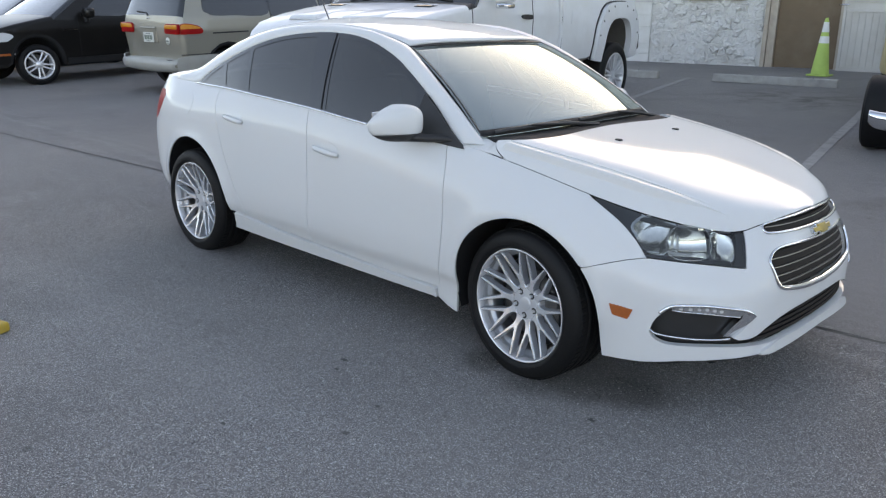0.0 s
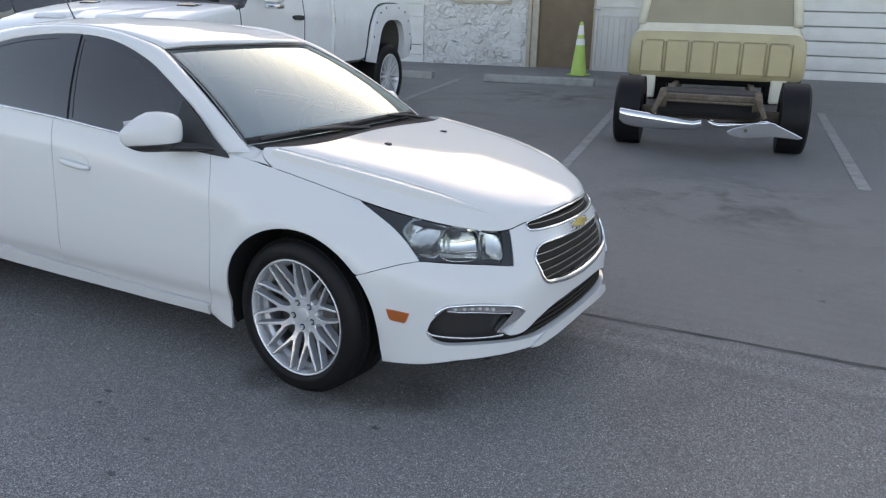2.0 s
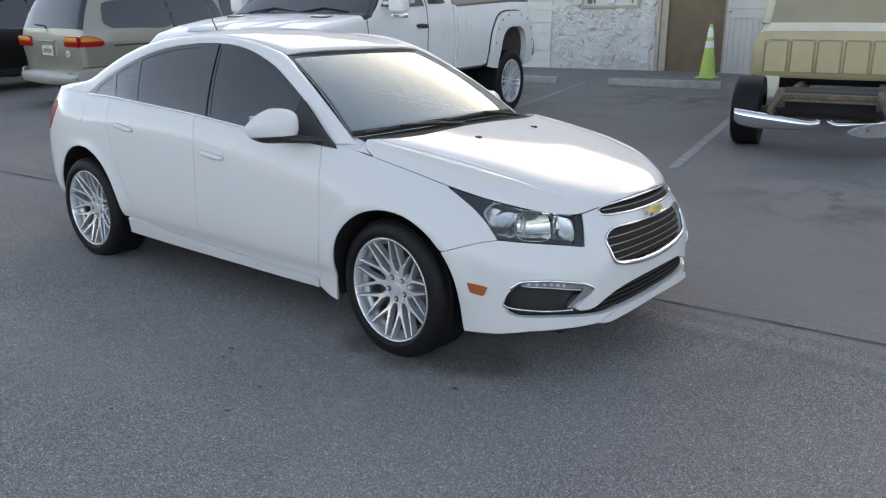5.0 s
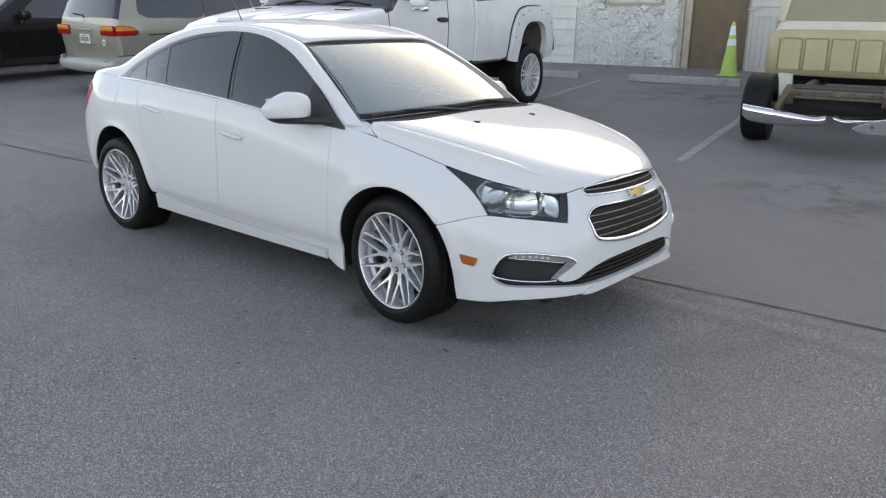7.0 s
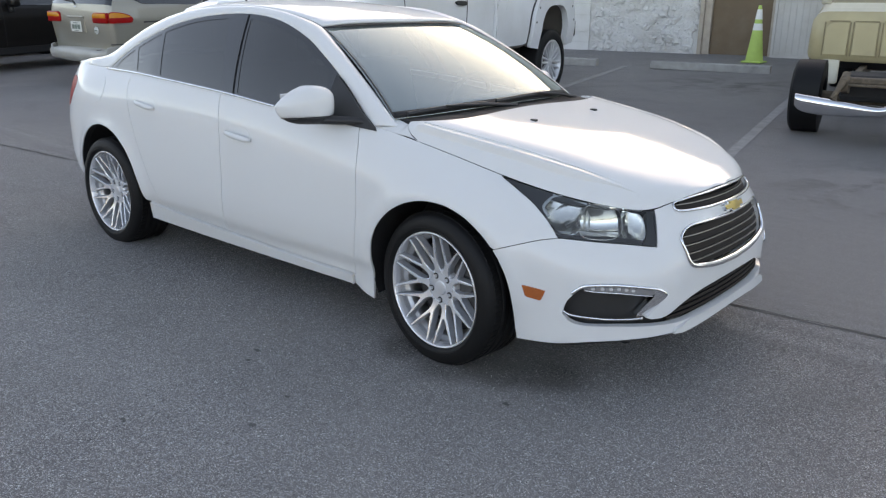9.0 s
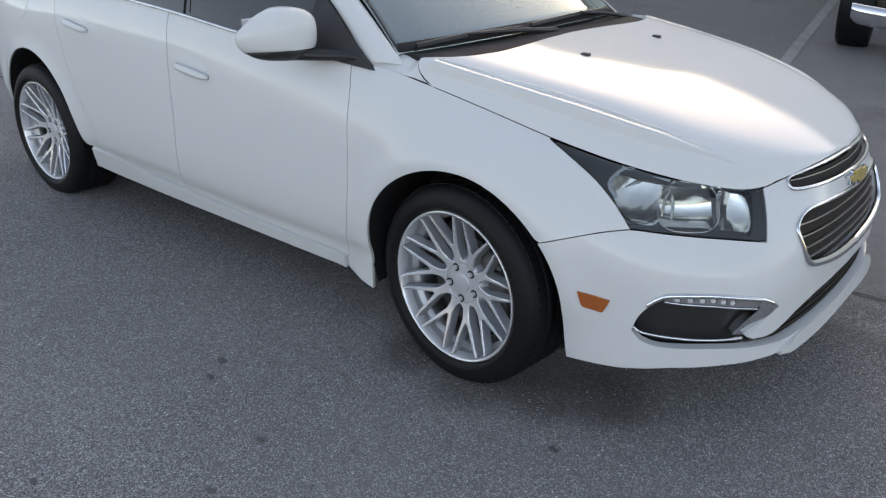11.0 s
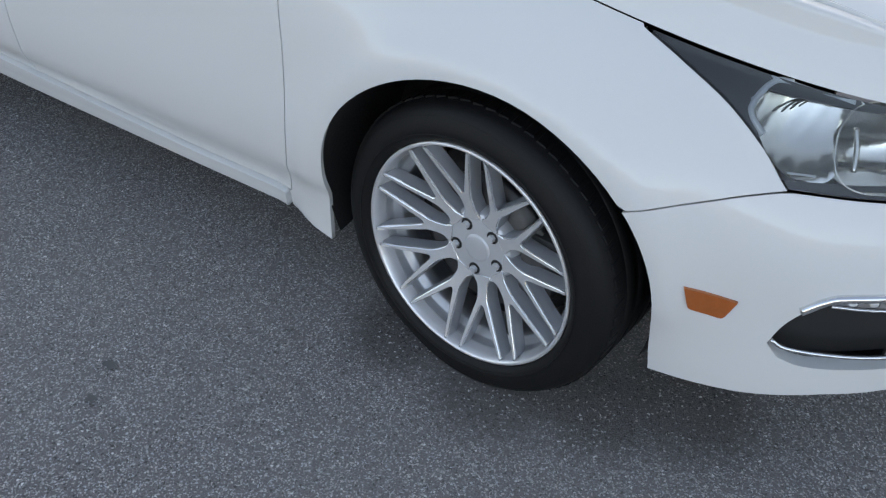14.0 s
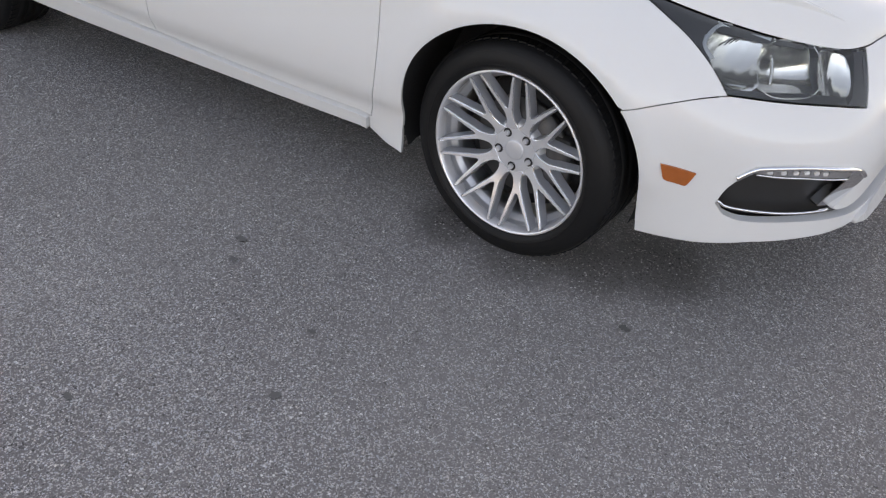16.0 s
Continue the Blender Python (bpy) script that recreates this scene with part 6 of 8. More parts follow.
# wheels
def build_wheel():
    """One wheel with its axis along y, the outer face towards -y."""
    w = new("wheel")
    R, RR = 0.326, 0.2445
    prof = [(RR + 0.002, 0.012), (RR + 0.004, 0.001), (RR + 0.008, -0.005), (RR + 0.018, -0.012), (RR + 0.036, -0.012), (R - 0.024, -0.004), (R - 0.010, 0.008), (R - 0.003, 0.024), (R, 0.05), (R, 0.19), (R - 0.002, 0.218), (R - 0.010, 0.234), (R - 0.026, 0.242), (RR + 0.03, 0.244), (RR + 0.004, 0.230), (RR + 0.002, 0.215)]
    p = np.array(spline(prof, 3))
    tyre = part("tyre", lathe([tuple(q) for q in p], 96, closed=True), RUBBER, w, "low profile black tyre", smooth=True)
    # tread blocks along the shoulders, one ring of grooves
    bm = bmesh.new()
    for k in range(72):
        a = 2 * math.pi * k / 72
        for y0, y1, sk in ((0.026, 0.058, 0.02), (0.190, 0.222, -0.02)):
            m = Matrix.Rotation(-a, 4, 'Y') @ Matrix.Translation((R - 0.001, 0, 0)) @ Matrix.Rotation(sk * 8, 4, 'X')
            box(bm, -0.008, y0, -0.0108, 0.0022, y1, 0.0100, 0.0015, 1, m=m)
    tagged(part("tyre_tread", bm, RUBBER, tyre), kind="stuff")
    for y0 in (0.064, 0.106, 0.148):
        g = lathe([(R - 0.001, y0), (R + 0.0030, y0 + 0.003), (R + 0.0030, y0 + 0.031), (R - 0.001, y0 + 0.034)], 72)
        part("tread_rib", g, RUBBER, tyre)
    for r_, y_ in ((RR + 0.021, -0.0135), (R - 0.026, -0.004)):
        part("sidewall_ring", lathe([(r_ - 0.0016, y_ + 0.001), (r_ - 0.0008, y_ - 0.0012), (r_ + 0.0008, y_ - 0.0012), (r_ + 0.0016, y_ + 0.001)], 72), RUBBER, tyre)
    rim = part("rim", lathe([(RR - 0.001, 0.014), (RR + 0.003, 0.001), (RR + 0.002, -0.003), (RR - 0.003, -0.004), (RR - 0.006, 0.001), (RR - 0.008, 0.014), (RR - 0.012, 0.030)], 96), ALLOY, w, "silver alloy rim")
    part("barrel", lathe([(RR - 0.012, 0.030), (RR - 0.013, 0.048), (RR - 0.016, 0.052), (RR - 0.030, 0.058), (RR - 0.032, 0.064), (RR - 0.032, 0.090), (RR - 0.024, 0.096), (RR - 0.024, 0.19), (RR - 0.016, 0.215), (RR, 0.22)], 72), BARREL, rim)

    def pol(r, deg):
        return (r * math.cos(radians(deg)), r * math.sin(radians(deg)))

    def face_y(r):
        """The dish of the wheel's face: deep at the hub, flush at the rim."""
        return curve(r, (0.0, 0.06, 0.09, 0.13, 0.19, 0.245), (0.046, 0.046, 0.042, 0.031, 0.013, -0.0015))

    def forked_spoke():
        """One fork: a stem that parts into two arms, with a cut edge round its face and deep sloping sides."""
        ex, ey = pol(RR - 0.004, 13.2)
        d = np.array([ex, ey]) - np.array([0.112, 0.012])
        d /= np.linalg.norm(d)
        nrm = np.array([-d[1], d[0]])
        e_out, e_in = np.array([ex, ey]) + nrm * 0.0044, np.array([ex, ey]) - nrm * 0.0044
        stem = [(0.064, 0.0196), (0.071, 0.0220), (0.077, 0.0188), (0.083, 0.0150), (0.092, 0.0136), (0.104, 0.0134), (0.114, 0.0140)]
        o0, c0, c1 = np.array([0.122, 0.0158]), np.array([0.1305, 0.0]), np.array([0.1335, 0.0040])
        arm = [(o0, c0)] + [(o0 + (e_out - o0) * t, c1 + (e_in - c1) * max(0.0, (t - 0.08) / 0.92)) for t in (0.08, 0.2, 0.4, 0.6, 0.8, 1.0)]
        pts, ids, faces = [], {}, []

        def vid(q):
            key = (round(q[0], 6), round(q[1], 6))
            if key not in ids:
                ids[key] = len(pts)
                pts.append(np.array(q, float))
            return ids[key]
        for (u0, v0), (u1, v1) in zip(stem + [tuple(o0)], stem[1:] + [tuple(o0)]):
            if u0 == u1:
                continue
            for sg in (1, -1):
                f = [vid((u0, 0.0)), vid((u0, sg * v0)), vid((u1, sg * v1)), vid((u1 if u1 < 0.12 else c0[0], 0.0))]
                faces.append(f if sg < 0 else f[::-1])
        for (a0, b0), (a1, b1) in zip(arm, arm[1:]):
            for sg in (1, -1):
                f = [vid((b0[0], sg * b0[1])), vid((a0[0], sg * a0[1])), vid((a1[0], sg * a1[1])), vid((b1[0], sg * b1[1]))]
                faces.append(f if sg < 0 else f[::-1])
        half = [(u, v) for u, v in stem] + [tuple(a) for a, b in arm] + [tuple(b) for a, b in arm[::-1]]
        order = [vid(q) for q in half] + [vid((u, -v)) for u, v in half[::-1][1:]]
        ring = np.array([pts[k] for k in order])
        if area2(ring) < 0:
            order, ring = order[::-1], ring[::-1]
        inner = shrink(ring, 0.0024)
        flat = list(np.array(pts))
        for k, q in zip(order, inner):
            flat[k] = q
        verts = [(q[0], float(face_y(np.hypot(*q))), q[1]) for q in flat]
        n, base = len(order), len(verts)
        levels = [(0.0011, 0.0010), (0.0, 0.0040), (-0.0016, 0.022), (-0.0020, 0.034)]
        for grow, deep in levels:
            r_ = shrink(ring, grow)
            for q, q0 in zip(r_, ring):
                h = float(face_y(np.hypot(*q0)))
                lim = min(1.0, (RR - 0.010) / np.hypot(*q))
                verts.append((q[0] * lim, h + deep, q[1] * lim))
        tags = [0] * len(faces)
        prev = order
        for k in range(len(levels)):
            nxt = [base + k * n + i for i in range(n)]
            for i in range(n):
                faces.append([prev[i], prev[(i + 1) % n], nxt[(i + 1) % n], nxt[i]])
                tags.append((1, 1, 2, 2)[k])
            prev = nxt
        me = mesh_of("spoke", verts, faces)
        bm = bmesh.new()
        bm.from_mesh(me)
        bmesh.ops.recalc_face_normals(bm, faces=bm.faces)
        bm.to_mesh(me)
        bm.free()
        me.polygons.foreach_set("material_index", tags)
        for mat in (ALLOY, CUT_EDGE, SPOKE_SIDE):
            me.materials.append(mat)
        return me

    fork = forked_spoke()
    for k in range(10):
        ob = new("spoke", fork)
        ob.parent = rim
        ob.matrix_basis = Matrix.Rotation(radians(-(36 * k + 18)), 4, 'Y')
    part("hub", lathe([(0.0, 0.0475), (0.066, 0.0475), (0.078, 0.0485), (0.082, 0.053), (0.086, 0.075), (0.088, 0.11)], 60), ALLOY_DARK, rim)
    part("centre_cap", lathe([(0.0, 0.0432), (0.026, 0.0434), (0.0300, 0.0448), (0.0312, 0.050)], 32), ALLOY_DARK, rim)
    for k in range(5):
        x, z = pol(0.054, 72 * k)
        bm = lathe([(0.0135, 0.052), (0.0135, 0.0466), (0.0120, 0.0462), (0.0112, 0.0464), (0.0, 0.0466)], 16)
        bmesh.ops.translate(bm, verts=bm.verts, vec=(x, 0, z))
        part("nut_hole", bm, LINER, rim)
        bm = bmesh.new()
        bmesh.ops.create_cone(bm, cap_ends=True, segments=6, radius1=0.0088, radius2=0.0072, depth=0.012, matrix=Matrix.Translation((x, 0.0435, z)) @ Matrix.Rotation(radians(90), 4, 'X'))
        part("wheel_nut", bm, ALLOY_DARK, rim)
    part("brake_disc", lathe([(0.07, 0.078), (0.148, 0.078), (0.148, 0.098), (0.07, 0.098)], 48), STEEL, w, "grey brake disc")
    bm = boxed(0.085, 0.062, -0.075, 0.168, 0.12, 0.075, 0.02, 3)
    part("brake_caliper", bm, STEEL, w)
    part("hub_back", lathe([(0.0, 0.104), (0.16, 0.104), (0.196, 0.112), (0.206, 0.2), (0.0, 0.2)], 32), LINER, w)
    return w


wheel0 = build_wheel()
wheel0.parent = car
for ob in wheel0.children_recursive:
    if ob.name.split(".")[0] in ("tyre", "tyre_tread", "tread_rib", "sidewall_ring"):
        # the tyre is pressed flat where it stands, and bulges a little there
        for v in ob.data.vertices:
            sink = smooth01((-v.co.z - HUB_Z + 0.035) / 0.05)
            v.co.y += -0.006 * sink if v.co.y < 0.12 else 0.006 * sink
            v.co.z = max(v.co.z, -HUB_Z)
wheel0.matrix_basis = Matrix.Translation((0, -0.832, HUB_Z)) @ Matrix.Rotation(radians(-4.5), 4, 'Z')
wheels = [(wheel0, -50)]
for x, sd, turn in ((-WHEELBASE, 1, 22), (0, -1, 10), (-WHEELBASE, -1, 40)):
    m = Matrix.Translation((x, -0.830 * sd, HUB_Z)) @ (Matrix.Rotation(math.pi, 4, 'Z') if sd < 0 else Matrix.Identity(4))
    wheels.append((copy_thing(wheel0, m), turn))
for w, turn in wheels:
    for ob in w.children:
        if ob.name.split(".")[0] == "rim":
            ob.matrix_basis = Matrix.Rotation(radians(turn), 4, 'Y')

# ---- the other vehicles ----
def skin(e, segments, wfun, r=0.05, arches=(), side_mat=None, side_name="side_panel", step=0.09, crown=0.0, ny=7):
    """A vehicle's body from its side outline: segments of (name, material, points in x and z) that close a loop, a half width over (x, z), edges rounded by r."""
    loop, owner = [], []
    for k, (name, mat, pts) in enumerate(segments):
        for p in pts[:-1]:
            loop.append(p)
            owner.append(k)
    loop = np.array(loop, float)
    t = np.roll(loop, -1, 0) - np.roll(loop, 1, 0)
    t /= np.linalg.norm(t, axis=1, keepdims=True)
    inn = np.stack([-t[:, 1], t[:, 0]], 1) * np.sign(area2(loop))
    th = [radians(a) for a in (0, 22, 45, 68, 90)]
    n = len(loop)

    def P(i, sd, a):
        q = loop[i] + inn[i] * r * (1 - math.cos(a))
        return (q[0], sd * (wfun(q[0], q[1]) - r + r * math.sin(a)), q[1])

    def row(i):
        a = [P(i, -1, x) for x in th[::-1]]
        mid = []
        w = wfun(*loop[i]) - r
        for v in np.linspace(-1, 1, ny)[1:-1]:
            c = crown * (1 - v * v)
            mid.append((loop[i][0] - inn[i][0] * c, v * w, loop[i][1] - inn[i][1] * c))
        b = [P(i, 1, x) for x in th]
        return a + mid + b
    rows = [row(i) for i in range(n)]
    m = len(rows[0])
    obs = {}
    for k, (name, mat, pts) in enumerate(segments):
        ids = [i for i in range(n) if owner[i] == k]
        ids.append((ids[-1] + 1) % n)
        v = [p for i in ids for p in rows[i]]
        f = [(i * m + j, i * m + j + 1, (i + 1) * m + j + 1, (i + 1) * m + j) for i in range(len(ids) - 1) for j in range(m - 1)]
        me = mesh_of(name, v, f, True)
        bm = bmesh.new()
        bm.from_mesh(me)
        bpy.data.meshes.remove(me)
        bm.normal_update()
        c = sum((q.calc_center_median() for q in bm.faces), Vector()) / len(bm.faces)
        cen = Vector((loop[:, 0].mean(), 0, loop[:, 1].mean()))
        s = sum(((q.calc_center_median() - cen).normalized().dot(q.normal)) * q.calc_area() for q in bm.faces)
        if s < 0:
            bmesh.ops.reverse_faces(bm, faces=bm.faces)
        obs[k] = part(name, bm, mat, e, smooth=True)
    inset = shrink(loop, r)

    def place(q):
        return np.stack([q[:, 0], [-wfun(x, z) for x, z in q], q[:, 1]], 1)
    func = with_normal(place, ref=(loop[:, 0].mean(), 0.3, loop[:, 1].mean()))
    sides = [part(side_name, patch(side_name, [inset], func, step=step, gap=0.0, depth=0.005, side=sd), side_mat, e) for sd in (1, -1)]
    return func, sides, obs


def arc(cx, cz, r, a0, a1, n=12):
    return [(cx + r * math.cos(radians(a)), cz + r * math.sin(radians(a))) for a in np.linspace(a0, a1, n)]


def on_side(name, loop, func, mat, parent, sd=-1, lift=0.006, step=0.08, depth=0.008, label=""):
    """A flat piece on the body's side; sd -1 is the left, 1 the right."""
    return part(name, patch(name, [np.array(loop, float)], func, step=step, gap=0.0, lift=lift, depth=depth, side=sd), mat, parent, label)


def road_wheel(e, x, y, z, R, rim_r, width, mat, spokes=5, holes=False, turn=0, label=""):
    """A wheel with a tyre, a dished rim and spokes; its outer face looks along the sign of y."""
    sg = 1 if y > 0 else -1
    w = new("wheel")
    w.parent = e
    w.matrix_basis = Matrix.Translation((x, y, z)) @ (Matrix.Rotation(math.pi, 4, 'Z') if sg > 0 else Matrix.Identity(4)) @ Matrix.Rotation(radians(turn), 4, 'Y')
    prof = spline([(rim_r - 0.02, 0.02), (rim_r + 0.01, -0.004), (rim_r + 0.03, -0.012), (R - 0.05, -0.010), (R - 0.012, 0.012), (R, 0.04), (R, width - 0.04), (R - 0.015, width - 0.01), (rim_r, width), (rim_r - 0.02, width - 0.02)], 3)
    tyre = part("tyre", lathe([tuple(p) for p in prof], 48, closed=True), RUBBER, w)
    rim = part("rim", lathe([(rim_r, 0.0), (rim_r - 0.008, -0.006), (rim_r - 0.022, 0.0), (rim_r - 0.03, 0.03), (rim_r - 0.05, 0.07), (rim_r - 0.055, width - 0.03)], 48), mat, w, label)
    if holes:
        part("rim_disc", lathe([(rim_r - 0.04, 0.05), (rim_r * 0.62, 0.035), (rim_r * 0.34, 0.045), (rim_r * 0.30, 0.0), (0.0, -0.005)], 40), mat, rim, smooth=True)
        for k in range(8):
            a = 2 * math.pi * k / 8
            bm = lathe([(0.0, 0.030), (rim_r * 0.105, 0.032), (rim_r * 0.105, 0.06)], 14)
            bmesh.ops.translate(bm, verts=bm.verts, vec=(rim_r * 0.78 * math.cos(a), 0, rim_r * 0.78 * math.sin(a)))
            part("rim_hole", bm, LINER, rim)
    else:
        part("hub", lathe([(0.0, 0.012), (0.045, 0.012), (0.07, 0.03), (0.08, 0.08)], 24), mat, rim, smooth=True)
        for k in range(spokes):
            for s in (-1, 1):
                a = 2 * math.pi * k / spokes
                bm = bmesh.new()
                p0, p1 = (0.05, 0.020 * s), (rim_r - 0.012, 0.040 * s)
                hw = 0.013
                vv = []
                for (px, pz), y0 in ((p0, 0.018), (p1, 0.004)):
                    vv.append([bm.verts.new((px, y0 + dy, pz + hw * q)) for q, dy in ((-1, 0.04), (-1, 0.004), (-0.5, 0), (0.5, 0), (1, 0.004), (1, 0.04))])
                for i in range(5):
                    bm.faces.new((vv[0][i], vv[0][i + 1], vv[1][i + 1], vv[1][i]))
                bmesh.ops.rotate(bm, verts=bm.verts, matrix=Matrix.Rotation(a, 3, 'Y'))
                bmesh.ops.recalc_face_normals(bm, faces=bm.faces)
                part("spoke", bm, mat, rim)
        part("brake_disc", lathe([(0.03, 0.09), (rim_r * 0.7, 0.09), (rim_r * 0.7, 0.11), (0.03, 0.11)], 30), STEEL, w)
    part("hub_back", lathe([(0.0, 0.12), (rim_r - 0.05, 0.13), (rim_r - 0.05, 0.16), (0.0, 0.16)], 24), LINER, w)
    return w


DARK_GLASS = material("dark_window", (0.02, 0.022, 0.024), 0.04, coat=1.0, vary=0.1, scale=2)


def plate_bars(e, m, w=0.30, h=0.15):
    """A number plate whose writing is plain bars."""
    p = part("number_plate", boxed(-w / 2, -0.004, -h / 2, w / 2, 0.004, h / 2, 0.003, m=m), PLATE_WHITE, e, "pale number plate with plain dark bars")
    for u0, u1, z0, z1 in ((-0.115, -0.045, -0.035, 0.03), (-0.03, 0.03, -0.035, 0.03), (0.045, 0.115, -0.035, 0.03), (-0.07, 0.07, 0.047, 0.058), (-0.06, 0.06, -0.060, -0.050)):
        part("plate_bar", boxed(u0, -0.007, z0, u1, -0.003, z1, m=m), PLATE_DARK, p)
    return p


PLATE_WHITE = material("plate_white", (0.6, 0.6, 0.56), 0.5, vary=0.06, scale=30)
PLATE_DARK = material("plate_dark", (0.16, 0.20, 0.17), 0.5, vary=0.1, scale=30)

# --- white lifted pickup
truck = thing("pickup_truck", "white lifted pickup truck with bolted fender flares", "pickup truck", pose(-5.19, 5.76, ground_z(5.76), 0, SLOPE * 28, -82))
AX = -0.58


def truck_w(x, z):
    w = np.interp(z, (0.6, 0.9, 1.25, 1.5, 1.75, 2.1), (0.93, 0.985, 1.0, 0.97, 0.86, 0.72))
    return float(w * np.interp(x, (2.9, 4.0, 4.25, 4.42), (1.0, 0.97, 0.90, 0.80)))


def arch_points(a, b, z0, n=26, low=2):
    """A squarish wheel opening: half length a, height b over z0."""
    out = []
    for t in np.linspace(radians(low), radians(180 - low), n):
        c, s = math.cos(t), math.sin(t)
        out.append((AX - 0.03 + a * math.copysign(abs(c) ** 0.62, c), z0 + b * abs(s) ** 0.62))
    return out


bed_out = [("bed_floor", ARCH_GREY, [(0.94, 0.72), (0.86, 0.68), (0.2, 0.68), (AX + 0.50, 0.72)] + arch_points(0.50, 0.80, 0.40, 14, 20) + [(-1.13, 0.72), (-1.17, 0.74), (-1.20, 0.80)]),
           ("tailgate", TRUCK_WHITE, [(-1.20, 0.80), (-1.24, 1.2), (-1.23, 1.555)]), ("bed_cap", BLACK_PLASTIC, [(-1.23, 1.555), (-0.6, 1.56), (0.3, 1.53), (0.94, 1.50)]), ("bed_front", TRUCK_WHITE, [(0.94, 1.50), (0.95, 1.1), (0.94, 0.72)])]
tf, _, _ = skin(truck, bed_out, truck_w, 0.035, side_mat=TRUCK_WHITE, side_name="bed_side", step=0.12)
cab_out = [("sill", LINER, [(3.45, 0.74), (2.9, 0.66), (1.6, 0.64), (0.97, 0.70)]), ("cab_back", TRUCK_WHITE, [(0.97, 0.70), (0.97, 1.2), (0.98, 1.55)]), ("rear_window", DARK_GLASS, [(0.98, 1.55), (1.05, 1.8), (1.12, 2.0)]),
           ("roof", TRUCK_WHITE, [(1.12, 2.0), (1.3, 2.08), (1.7, 2.10), (2.0, 2.05), (2.12, 1.98)]), ("windscreen", DARK_GLASS, [(2.12, 1.98), (2.45, 1.72), (2.80, 1.415)]), ("cowl", BLACK_PLASTIC, [(2.80, 1.415), (2.92, 1.395)]),
           ("hood", TRUCK_WHITE, [(2.92, 1.395), (3.3, 1.355), (3.7, 1.295), (3.98, 1.225), (4.14, 1.14), (4.22, 1.03)]), ("grille", TRUCK_WHITE, [(4.22, 1.03), (4.27, 0.95), (4.27, 0.80)]), ("bumper", CHROME, [(4.27, 0.80), (4.34, 0.66), (4.25, 0.55), (4.1, 0.56)])]
cab_out.append(("front_arch", LINER, [(4.1, 0.56)] + arc(3.55, 0.50, 0.54, 15, 165, 12) + [(3.0, 0.62), (3.45, 0.74)][:1] + [(3.45, 0.74)]))
cab_out[0] = ("sill", LINER, [(3.0, 0.66), (2.2, 0.64), (1.6, 0.64), (0.97, 0.70)])
cab_out[-1] = ("front_arch", LINER, [(4.1, 0.56)] + arc(3.55, 0.50, 0.54, 15, 165, 12) + [(3.0, 0.66)])
cf, _, _ = skin(truck, cab_out, truck_w, 0.05, side_mat=TRUCK_WHITE, side_name="cab_side", step=0.10, crown=0.02)
# hood dome and vents
bm = bmesh.new()
for sx in (0.36, -0.36):
    box(bm, 2.98, sx - 0.20, 1.32, 3.95, sx + 0.20, 1.40, 0.05, 4)
for v in bm.verts:
    v.co.z -= 0.095 * max(0, v.co.x - 3.0) + 0.05 * max(0, v.co.x - 3.7)
part("hood_dome", bm, TRUCK_WHITE, truck, smooth=True)
for sx in (0.60, -0.60):
    part("hood_vent", boxed(2.98, sx - 0.10, 1.36, 3.20, sx + 0.10, 1.39, 0.008), BLACK_PLASTIC, truck)
    for k in range(3):
        part("vent_slat", boxed(3.02 + 0.06 * k, sx - 0.09, 1.383, 3.045 + 0.06 * k, sx + 0.09, 1.40, 0.003), CHROME, truck)
